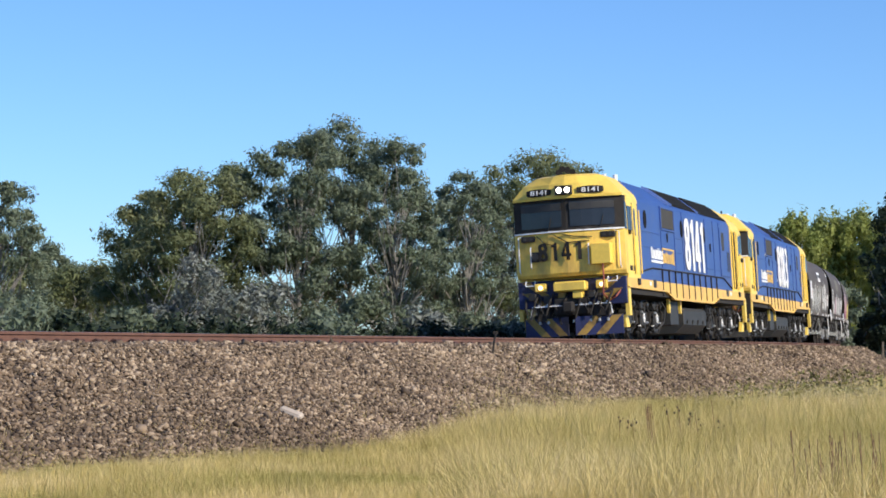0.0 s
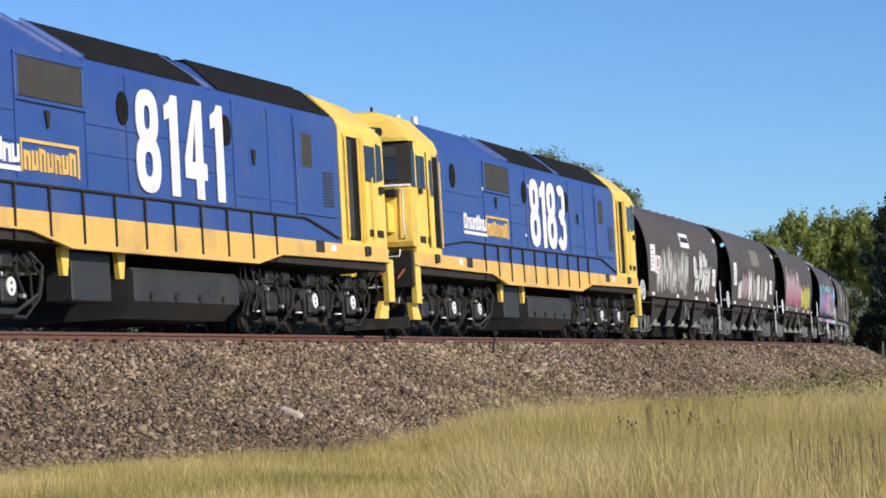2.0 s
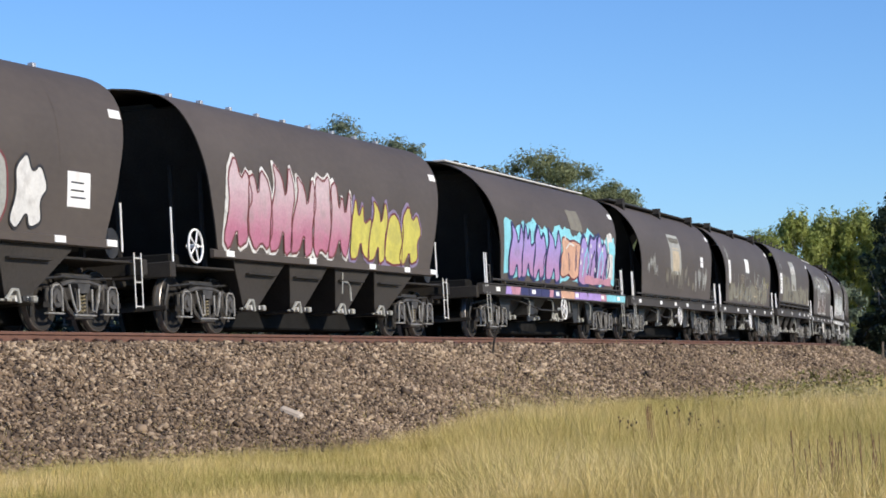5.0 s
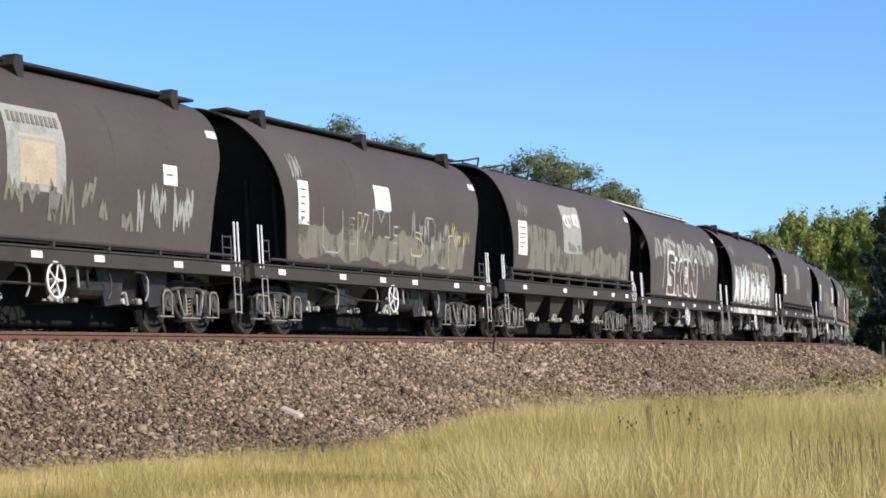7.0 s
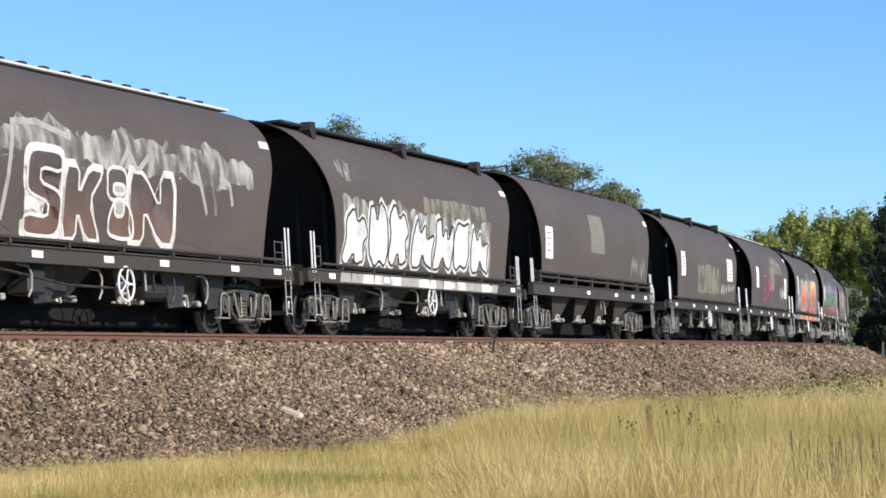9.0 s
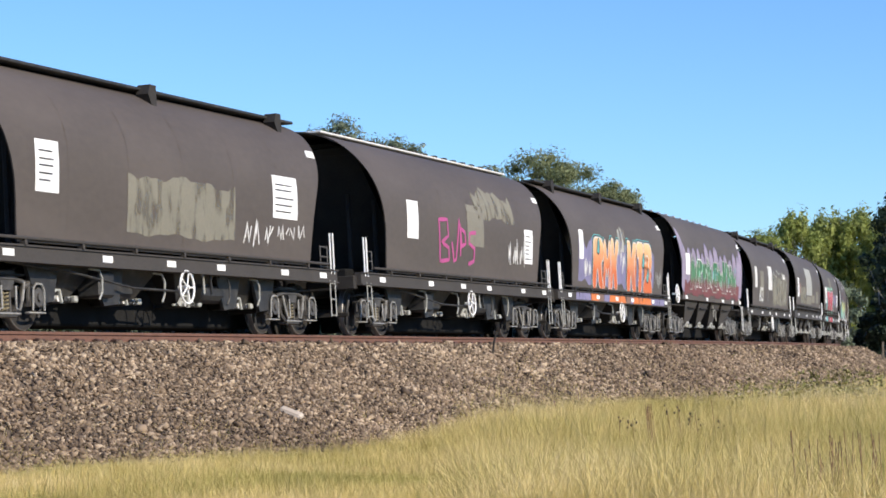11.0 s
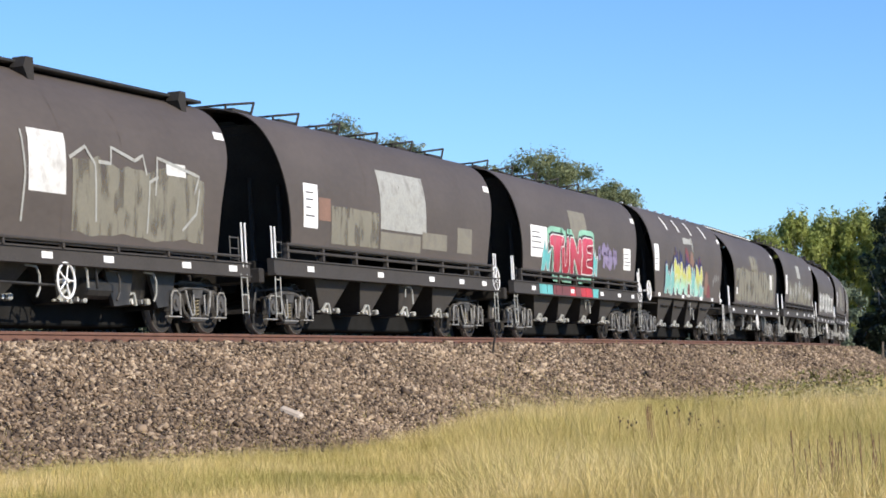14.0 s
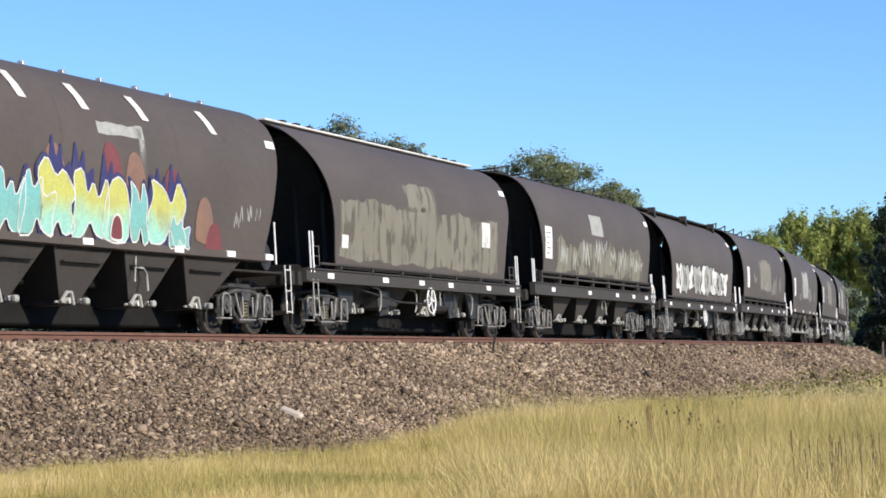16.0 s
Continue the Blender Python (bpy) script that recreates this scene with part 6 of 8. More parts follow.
            part("paint_chip", Shape().box(x - 0.035, x + 0.035, -W - 0.005, -W + 0.01, z - 0.04, z + 0.04, 0.004), WHITE, root)
    tagged(root, "blue and yellow six-axle diesel locomotive marked " + number, "locomotive", "train")
    return root


# ---------------------------------------------------------------- the train
REAR = [61.4, 75.7, 90.4, 106.05, 120.4, 134.4, 149.0, 162.8, 177.0, 191.6, 207.0, 221.75, 235.8, 250.0, 264.05, 278.7, 293.1, 306.9, 320.8, 335.6]
while len(REAR) < 28:
    REAR.append(REAR[-1] + 14.4)
KINDS = "smooth smooth smooth sill sill sill rail sill sill rail sill sill sill smooth sill rail rail smooth sill rail sill rail smooth sill rail sill smooth sill".split()
ROOFS = "plain plain plain pale walkway walkway triangles pale walkway triangles walkway pale walkway plain walkway triangles triangles plain pale triangles walkway triangles plain pale triangles walkway plain walkway".split()
HALF_BODY = {"smooth": 5.64, "sill": 5.48, "rail": 5.86}
VEHICLES = []    # (object, place behind the datum at the start, half bogie spacing)


def build_train():
    meshes = {}
    for k, number in enumerate(("8141", "8183")):
        VEHICLES.append((loco(number, meshes), 17.15 + 21.2 * k, 6.55))
    base = {}
    for i, (r, kind) in enumerate(zip(REAR, KINDS)):
        if kind not in base:
            ob = base[kind] = wagon(kind, meshes)
        else:
            ob = copy_thing(base[kind], Matrix.Identity(4))
        VEHICLES.append((ob, r - HALF_BODY[kind] - 0.21, 5.17))
    for i in range(len(KINDS)):
        ob = VEHICLES[2 + i][0]
        roof_gear(ob, ROOFS[i])
        tagged(ob, {"smooth": "dark brown smooth-sided bogie grain hopper wagon", "sill": "dark brown grain hopper wagon with full-length side sill",
                    "rail": "dark brown grain hopper wagon with pipe rail and roof hatches"}[KINDS[i]], "wagon", "train")


# ---------------------------------------------------------------- paint on the wagon sides
def on_side(x, z, lift):
    """A point of the shell's field side, lift metres proud of it."""
    z = min(z, 3.95)
    return (x + SIDE["along"], -hull_w(z) - lift, z + lift * max(0.0, (z - 1.9)) * 0.5)


def paint_sheet(root, name, x0, x1, z0, z1, mat, label="", wavy=0.0, seed=1, lift=0.004, lean=0.0, step=0.16):
    """A skin of paint on the curved side; wavy gives it a ragged upper and lower edge."""
    rng = random.Random(seed)
    nx, nz = max(2, int((x1 - x0) / (step if wavy else 0.4))), max(2, int((z1 - z0) / 0.15))
    ph = [rng.uniform(0, 6.3) for k in range(6)]
    verts, faces = [], []
    for i in range(nx + 1):
        x = x0 + (x1 - x0) * i / nx
        up = wavy * (0.5 * math.sin(x * 2.3 + ph[0]) + 0.35 * math.sin(x * 5.9 + ph[1]) + 0.25 * math.sin(x * 13.1 + ph[2])) * (z1 - z0)
        dn = wavy * 0.35 * (math.sin(x * 3.1 + ph[3]) + 0.5 * math.sin(x * 9.0 + ph[4])) * (z1 - z0)
        for j in range(nz + 1):
            f = j / nz
            z = max(1.30, z0 + dn + (z1 + up - z0 - dn) * f)
            verts.append(on_side(x + lean * (f - 0.5), z, lift))
    for i in range(nx):
        for j in range(nz):
            a = i * (nz + 1) + j
            faces.append((a, a + nz + 1, a + nz + 2, a + 1))
    sh = Shape().add(verts, faces)
    return part(name, sh, mat, root, label)


def paint_stroke(shape, pts, width, lift):
    """A ribbon of spray along points (x, z) of the side."""
    pts = [Vector(p) for p in pts]
    fine = []
    for a, b in zip(pts, pts[1:]):
        n = max(1, int((b - a).length / 0.12))
        fine += [a.lerp(b, k / n) for k in range(n)]
    fine.append(pts[-1])
    verts, faces = [], []
    for i, p in enumerate(fine):
        d = (fine[min(i + 1, len(fine) - 1)] - fine[max(i - 1, 0)])
        d = d.normalized() if d.length > 1e-6 else Vector((1, 0))
        q = Vector((-d.y, d.x)) * width / 2
        verts += [on_side(*(p + q), lift), on_side(*(p - q), lift)]
        if i:
            faces.append((2 * i - 2, 2 * i, 2 * i + 1, 2 * i - 1))
    shape.add(verts, faces)


def bubble(root, name, x0, x1, z0, z1, n, fill, edge, seed, label="", inner=None, shine=None, up=0.0):
    """A row of fat overlapping sprayed forms with outlines and inner strokes, each its own part."""
    rng = random.Random(seed)
    for k in range(n):
        cx = x0 + (x1 - x0) * (k + 0.5) / n
        rx, rz = (x1 - x0) / n * rng.uniform(0.50, 0.66), (z1 - z0) / 2 * rng.uniform(0.74, 1.04)
        ex, am, fq = rng.uniform(1.5, 6.5), rng.uniform(0.06, 0.20), rng.choice((3, 4, 5, 6))
        cz = (z0 + z1) / 2 + rng.uniform(-0.06, 0.06)
        ph, sk = rng.uniform(0, 6.3), rng.uniform(-0.5, 0.5)
        def rim(t, g):
            a = 2 * math.pi * t
            c, s = math.cos(a), math.sin(a)
            r = (abs(c) ** ex + abs(s) ** ex) ** (-1 / ex) * (1 + am * math.sin(fq * a + ph) + 0.08 * math.sin(7 * a + ph * 2))
            return (cx + (rx * r + g) * c + sk * rz * s * 0.5, max(1.38, cz + (rz * r + g) * s))
        for mat, g, lift, nm in ((edge, 0.055, up + 0.007 + 0.0014 * (k % 2), name + "_outline"), (fill[k % len(fill)], 0.0, up + 0.0105 + 0.0014 * (k % 2), name)):
            m, rings = 36, 5
            verts, faces = [], []
            for j in range(rings + 1):
                for i in range(m):
                    x, z = rim(i / m, g)
                    f = j / rings
                    verts.append(on_side(cx + (x - cx) * f, cz + (z - cz) * f, lift))
            for j in range(rings):
                for i in range(m):
                    a, b = j * m + i, j * m + (i + 1) % m
                    faces.append((a, b, b + m, a + m) if j else (b + m, a + m, a))
            part(nm, Shape().add(verts, faces), mat, root, label)
        for i in range(3):
            st = Shape()
            xa = cx + rng.uniform(-0.75, 0.75) * rx
            paint_stroke(st, [(xa, cz + rz * rng.uniform(0.2, 0.8)), (xa + rng.uniform(-0.15, 0.15), cz), (xa + rng.uniform(-0.2, 0.2), max(1.42, cz - rz * rng.uniform(0.3, 0.8)))], rng.uniform(0.035, 0.10), up + 0.0145 + 0.001 * i)
            part("spray_stroke", st, inner or edge, root)
        if shine:
            st = Shape()
            paint_stroke(st, [(cx - rx * 0.6, cz + rz * 0.5), (cx - rx * 0.2, cz + rz * 0.85), (cx + rx * 0.3, cz + rz * 0.75)], 0.05, up + 0.0185)
            part("spray_highlight", st, shine, root)


def scrawl(root, x0, x1, z0, z1, n, mat, seed, width=0.035, label="thin sprayed scrawl"):
    """Quick zigzag tags, each a part."""
    rng = random.Random(seed)
    for k in range(n):
        x = x0 + (x1 - x0) * (k + rng.uniform(0.2, 0.8)) / n
        h, wd = (z1 - z0) * rng.uniform(0.4, 0.9), (x1 - x0) / n * rng.uniform(0.5, 1.0)
        zb = max(1.40, rng.uniform(z0, z1 - h))
        pts, m = [], rng.randint(5, 8)
        for i in range(m):
            pts.append((x + wd * i / m + rng.uniform(-0.06, 0.06), zb + h * (rng.uniform(0.7, 1.0) if i % 2 else rng.uniform(0.0, 0.35))))
        s = Shape()
        paint_stroke(s, pts, width * rng.uniform(0.7, 1.3), 0.006 + 0.0008 * (k % 4))
        part("scrawl", s, mat, root, label)


GLYPHS = {
    "R": ((0, 0), (0, .85), (.12, 1), (.75, 1), (.97, .85), (.93, .6), (.7, .48), (1, 0), (.62, 0), (.42, .38), (.36, .36), (.34, 0)),
    "M": ((0, 0), (.05, 1), (.3, 1), (.5, .55), (.7, 1), (.97, 1), (1, 0), (.7, 0), (.68, .5), (.5, .2), (.33, .5), (.32, 0)),
    "K": ((0, 0), (0, 1), (.36, 1), (.36, .6), (.62, 1), (1, .97), (.64, .54), (1, 0), (.62, 0), (.36, .4), (.36, 0)),
    "T": ((.26, 0), (.26, .7), (0, .68), (0, 1), (1, 1), (1, .72), (.72, .7), (.72, 0)),
    "2": ((0, .62), (.05, 1), (.95, 1), (1, .55), (.65, .42), (1, .2), (1, 0), (0, 0), (0, .22), (.45, .4), (.6, .6), (.6, .75), (.3, .75), (.3, .6)),
    "S": ((0, .25), (0, .05), (.15, 0), (.85, 0), (1, .12), (1, .45), (.85, .55), (.36, .62), (.36, .8), (.95, .76), (.95, .95), (.8, 1), (.15, 1), (0, .9), (0, .55), (.15, .47), (.64, .4), (.64, .22)),
    "E": ((0, .1), (.1, 0), (.95, 0), (.95, .2), (.4, .22), (.4, .42), (.8, .42), (.8, .6), (.4, .6), (.4, .8), (.9, .8), (.9, 1), (.1, 1), (0, .9), (0, .6), (.12, .5), (0, .4)),
    "N": ((0, 0), (0, 1), (.32, 1), (.68, .5), (.68, 1), (1, 1), (1, 0), (.68, 0), (.32, .5), (.32, 0)),
    "J": ((0, .3), (.02, .1), (.2, 0), (.7, 0), (1, .15), (1, 1), (.6, 1), (.6, .25), (.35, .22), (.3, .36)),
    "U": ((0, 1), (0, .15), (.2, 0), (.8, 0), (1, .15), (1, 1), (.64, 1), (.64, .22), (.36, .22), (.36, 1)),
    "W": ((0, 1), (.1, .1), (.3, 0), (.5, .3), (.68, 0), (.88, .1), (1, 1.05), (.72, .85), (.72, .42), (.5, .8), (.3, .42), (.26, .9)),
    "O": ((0, .2), (.2, 0), (.8, 0), (1, .2), (1, .8), (.8, 1), (.2, 1), (0, .8), (.02, .5)),
    "spike": ((.05, 0), (0, .6), (.18, 1.12), (.34, .72), (.55, 1), (.62, .62), (1, .78), (.9, .3), (1, 0), (.66, .1), (.5, .34), (.4, .02)),
    "fin": ((.05, 0), (0, .45), (.2, .8), (.12, 1.05), (.45, .9), (.6, .62), (.8, 1.08), (1, .7), (.86, .4), (1, .05), (.7, -.05), (.56, .3), (.4, .02)),
    "hook": ((0, .1), (.12, .5), (0, .85), (.3, 1.1), (.5, .8), (.72, .95), (1, .6), (.8, .42), (.95, .1), (.6, 0), (.48, .25), (.25, -.04)),
    "wedge": ((0, .25), (.08, .95), (.3, 1), (.42, .7), (.6, 1.1), (.9, .9), (1, .3), (.8, 0), (.55, .12), (.3, -.02)),
    "blade": ((0, 0), (.1, .6), (.02, 1), (.28, 1.1), (.4, .66), (.55, .92), (.7, .6), (.92, 1.04), (1, .5), (.9, 0), (.64, .08), (.5, .3), (.3, 0)),
    "curl": ((.04, .1), (0, .7), (.25, 1.02), (.6, .94), (.96, 1.05), (.9, .66), (1, .35), (.8, .02), (.45, .1), (.25, -.03)),
    "lobe": ((0, .05), (.02, .5), (.2, .9), (.5, 1), (.78, .86), (.98, .45), (1, 0), (.5, -.04)),
}


def glyph(root, name, shape, x0, x1, z0, z1, fill, edge=None, rim=0.05, lift=0.010, shear=0.0, label="", soft=1, grow=0.0):
    """One sprayed letter form bent onto the side, with a sprayed outline of its own."""
    pts = [Vector((x0 - grow + (x1 - x0 + 2 * grow) * a + shear * (b - 0.5), z0 - grow + (z1 - z0 + 2 * grow) * b)) for a, b in GLYPHS[shape]]
    for k in range(soft):
        pts = [q for a, b in zip(pts, pts[1:] + pts[:1]) for q in (a.lerp(b, 0.2), a.lerp(b, 0.8))]
    bm = bmesh.new()
    bm.faces.new([bm.verts.new((q.x, 0, q.y)) for q in pts])
    bmesh.ops.triangulate(bm, faces=bm.faces)
    for k in range(4):
        far = [e for e in bm.edges if e.calc_length() > 0.18]
        if not far:
            break
        bmesh.ops.subdivide_edges(bm, edges=far, cuts=1)
        bmesh.ops.triangulate(bm, faces=bm.faces)
    for v in bm.verts:
        v.co = on_side(v.co.x, max(1.25, v.co.z), lift)
    me = bpy.data.meshes.new(name)
    bm.to_mesh(me)
    bm.free()
    me.materials.append(fill)
    part(name, me, None, root, label)
    if edge:
        st = Shape()
        paint_stroke(st, [(q.x, max(1.25, q.y)) for q in pts + pts[:2]], rim, lift + 0.004)
        part(name + "_outline", st, edge, root)


def fade(name, low, high, z0, z1):
    """Spray paint that runs from one colour at z0 to another at z1."""
    m = material(name, (1, 1, 1), 0.6, vary=0.22, scale=2.5, fine=22, bump=0.02, dirt=(0.17, 0.15, 0.13), dirt_amount=0.55, dirt_scale=2.5)
    n, l = m.node_tree.nodes, m.node_tree.links
    tc, xyz, rg, nz, ad = n.new("ShaderNodeTexCoord"), n.new("ShaderNodeSeparateXYZ"), n.new("ShaderNodeMapRange"), n.new("ShaderNodeTexNoise"), n.new("ShaderNodeMath")
    nz.inputs["Scale"].default_value = 2.5
    ad.operation = "MULTIPLY_ADD"
    ad.inputs[1].default_value = 0.5
    l.new(tc.outputs["Object"], xyz.inputs[0])
    l.new(tc.outputs["Object"], nz.inputs["Vector"])
    l.new(nz.outputs["Fac"], ad.inputs[0])
    l.new(xyz.outputs["Z"], ad.inputs[2])
    rg.inputs["From Min"].default_value, rg.inputs["From Max"].default_value = z0 + 0.25, z1 + 0.25
    l.new(ad.outputs[0], rg.inputs["Value"])
    mx = n.new("ShaderNodeMix")
    mx.data_type = "RGBA"
    mx.inputs["A"].default_value, mx.inputs["B"].default_value = (*low, 1), (*high, 1)
    l.new(rg.outputs[0], mx.inputs["Factor"])
    l.new(mx.outputs["Result"], [q for q in n if q.type == "VECT_MATH"][0].inputs[0])
    return m


def sill_paint(r, x, x_end, z0, z1, w_side, choose, seed):
    """Patches of spray that ran on over the side sill."""
    rng = random.Random(seed)
    while x < x_end:
        w = rng.uniform(0.25, 0.8)
        part("sill_paint", Shape().prism([(x, z0), (x + w, z0), (x + w + rng.uniform(-0.1, 0.1), z1), (x + rng.uniform(-0.1, 0.1), z1)], -w_side - 0.0045, -w_side + 0.01, "y"), choose(x, rng), r, "sprayed colour on the side sill")
        x += w + 0.02


def words(root, text, x0, x1, z0, z1, fill, edge, label):
    """Letters that can be read, bent onto the side, over a wider outline."""
    for mat, weight, lift, grow in ((edge, 0.07, 0.008, 0.07), (fill, 0.02, 0.013, 0.0)):
        if mat is None:
            continue
        me = lettering(text, x1 - x0 + 2 * grow, z1 - z0 + 2 * grow, weight, 0.0)
        bm = bmesh.new()
        bm.from_mesh(me)
        bmesh.ops.remove_doubles(bm, verts=bm.verts, dist=0.0005)
        bmesh.ops.triangulate(bm, faces=bm.faces)
        for k in range(4):
            long = [e for e in bm.edges if e.calc_length() > 0.16]
            if not long:
                break
            bmesh.ops.subdivide_edges(bm, edges=long, cuts=1)
            bmesh.ops.triangulate(bm, faces=bm.faces)
        for v in bm.verts:
            v.co = on_side(v.co.x + x0 - grow, max(1.38, v.co.z + z0 - grow), lift)
        bm.to_mesh(me)
        bm.free()
        me.materials.append(mat)
        part("sprayed_word", me, None, root, label)


def bar_text(root, x0, x1, z0, z1, n, mat, label):
    """A mark's lettering as a row of plain upright bars."""
    for k in range(n):
        st = Shape()
        x = x0 + (x1 - x0) * (k + 0.5) / n
        paint_stroke(st, [(x, z0), (x, z1)], (x1 - x0) / n * 0.62, 0.013)
        part("text_bar", st, mat, root, label)


def data_panel(root, x0, x1, z0, z1, seed, ink=None):
    """White stencilled data panel; its small writing stands as plain bars."""
    p = paint_sheet(root, "data_panel", x0, x1, z0, z1, WHITE, "white stencilled data panel")
    rng = random.Random(seed)
    z = z1 - 0.16
    while z > z0 + 0.1:
        s = Shape()
        paint_stroke(s, [(x0 + 0.1, z), (x0 + 0.1 + (x1 - x0 - 0.2) * rng.uniform(0.5, 1.0), z)], 0.024, 0.008)
        part("text_bar", s, ink or PAINT["black"], p)
        z -= rng.uniform(0.09, 0.15)


def build_paint():
    W_ = [v[0] for v in VEHICLES[2:]]

    def pick(k, along=0.0):
        SIDE["kind"], SIDE["along"] = KINDS[k], along
        return W_[k]

    P, SW, SP = PAINT, SPRAY_WHITE, SPRAY_PALE
    big = "sprayed graffiti lettering with outlines"
    # first wagons behind the locomotives
    r = pick(0)
    data_panel(r, -5.3, -4.62, 1.95, 2.72, 1)
    data_panel(r, -4.6, -3.95, 1.9, 2.42, 2, P["red"])
    paint_sheet(r, "spray_field", -4.4, 0.5, 1.45, 2.55, HAZE_PALE, "ragged pale grey spray paint", 0.22, 3)
    scrawl(r, -4.3, 0.4, 1.42, 2.7, 13, SW, 4, 0.05)
    paint_sheet(r, "emblem_panel", -0.5, 0.95, 2.82, 3.26, WHITE, "white emblem panel")
    bar_text(r, -0.42, 0.87, 2.98, 3.14, 11, P["black"], "dark bar on the emblem")
    haze = lambda sh, x0, x1, z0, z1, sx=0.0: glyph(r, "graffiti", sh, x0, x1, z0, z1, SW, P["black"], 0.035, 0.012, sx, big, 2)
    for sh, x0, x1, z0, z1, sx in (("lobe", 1.3, 2.1, 1.9, 2.65, -0.3), ("fin", 1.6, 2.5, 1.48, 2.3, 0.2), ("wedge", 2.3, 3.0, 1.8, 2.85, 0.1), ("hook", 2.75, 3.5, 1.5, 2.4, 0.3), ("lobe", 3.0, 3.75, 2.1, 2.8, -0.3), ("blade", 3.4, 4.3, 1.45, 2.55, 0.4)):
        haze(sh, x0, x1, z0, z1, sx)
    for x in (-3.7, -3.2, -2.5, -1.9, -1.5, -0.8, -0.3):
        st = Shape()
        paint_stroke(st, [(x, 1.45), (x + 0.12, 1.9), (x + 0.35, 2.3), (x + 0.3, 2.62)], 0.05, 0.012)
        part("spray_stroke", st, SW, r)
    data_panel(r, 4.75, 5.3, 1.75, 2.3, 7, P["red"])
    r = pick(1)
    data_panel(r, -5.1, -4.4, 1.9, 2.68, 8)
    for sh, x0, x1, z0, z1, sx, c in (("wedge", -4.2, -3.2, 1.4, 2.1, 0.2, SW), ("fin", -3.3, -2.4, 1.45, 2.45, 0.1, SP), ("hook", -2.5, -1.6, 1.42, 2.4, 0.2, P["pink"]), ("fin", -1.7, -0.6, 1.4, 2.6, -0.2, SW),
                                      ("blade", -0.6, 0.5, 1.4, 2.5, 0.1, SP), ("curl", 0.5, 1.4, 1.4, 2.45, 0.0, SW), ("wedge", 1.5, 2.4, 1.42, 2.4, 0.1, SP), ("hook", 2.5, 3.5, 1.4, 2.4, 0.2, SW)):
        glyph(r, "graffiti", sh, x0, x1, z0, z1, c, P["maroon"] if c == SP else P["black"], 0.045, 0.012, sx, big, 2)
    data_panel(r, 4.1, 4.8, 1.78, 2.3, 10)
    paint_sheet(r, "overpaint", -0.6, 1.5, 2.72, 3.3, PATCH_GREY)
    r = pick(2)
    blush = fade("pink_to_pale_spray", (0.46, 0.17, 0.25), (0.55, 0.42, 0.44), 1.7, 2.5)
    for k, (sh, x0, x1, z1, sx) in enumerate((("hook", -5.1, -4.0, 2.85, 0.2), ("wedge", -4.2, -3.1, 2.7, -0.1), ("fin", -3.2, -2.1, 2.9, 0.1), ("fin", -2.2, -1.1, 2.75, 0.2), ("curl", -1.2, -0.3, 2.85, 0.0), ("blade", -0.4, 0.7, 2.7, 0.1))):
        glyph(r, "graffiti", sh, x0, x1, 1.4, z1, SW, None, 0.05, 0.008, sx, big, 1, 0.08)
        glyph(r, "graffiti", sh, x0, x1, 1.4, z1, blush, P["maroon"], 0.045, 0.012 + 0.001 * (k % 2), sx, big, 1)
    for k, (sh, x0, x1, z1, sx) in enumerate((("spike", 0.7, 1.8, 2.5, 0.1), ("fin", 1.7, 2.7, 2.55, 0.2), ("lobe", 2.6, 3.6, 2.4, 0.0), ("hook", 3.5, 4.7, 2.5, 0.2))):
        glyph(r, "graffiti", sh, x0, x1, 1.4, z1, P["purple"], None, 0.05, 0.008, sx, big, 1, 0.09)
        glyph(r, "graffiti", sh, x0, x1, 1.4, z1, P["yellow"], P["maroon"], 0.045, 0.012 + 0.001 * (k % 2), sx, big, 1)
    r = pick(3)
    paint_sheet(r, "overpaint", 0.9, 2.1, 2.7, 3.22, PATCH_GREY, "", 0.04, 130)
    paint_sheet(r, "spray_field", -5.2, 5.44, 1.40, 2.66, P["sky"], "ragged sky-blue spray paint", 0.13, 13)
    lilac = fade("pink_to_lilac_spray", (0.45, 0.24, 0.42), (0.36, 0.28, 0.60), 1.5, 2.2)
    for k, (sh, x0, x1, sx) in enumerate((("fin", -4.8, -3.6, 0.1), ("spike", -3.7, -2.6, 0.2), ("hook", -2.7, -1.6, 0.2), ("fin", -1.6, -0.2, 0.1))):
        glyph(r, "graffiti", sh, x0, x1, 1.36, 2.55, P["navy"], None, 0.05, 0.0095, sx, big, 1, 0.08)
        glyph(r, "graffiti", sh, x0, x1, 1.36, 2.55, lilac, P["navy"], 0.06, 0.013 + 0.001 * (k % 2), sx, big, 1)
    bubble(r, "graffiti", 0.1, 1.5, 1.42, 2.62, 1, (P["peach"],), P["maroon"], 15, "peach and orange sprayed figure", P["navy"], SW)
    for k, (sh, x0, x1, sx) in enumerate((("lobe", 1.6, 2.6, 0.1), ("curl", 2.5, 3.4, 0.2), ("hook", 3.4, 4.6, 0.1))):
        glyph(r, "graffiti", sh, x0, x1, 1.36, 2.6, P["navy"], None, 0.05, 0.0095, sx, big, 1, 0.08)
        glyph(r, "graffiti", sh, x0, x1, 1.36, 2.6, lilac, P["navy"], 0.06, 0.013 + 0.001 * (k % 2), sx, "lilac sprayed letter with dark outlines", 1)
    for k, (x, z) in enumerate(((1.9, 2.2), (2.35, 2.5), (2.8, 2.35), (2.85, 2.1), (3.25, 1.75), (3.7, 2.4), (4.05, 2.3), (4.3, 2.52), (1.75, 1.9), (0.2, 2.45))):
        st = Shape()
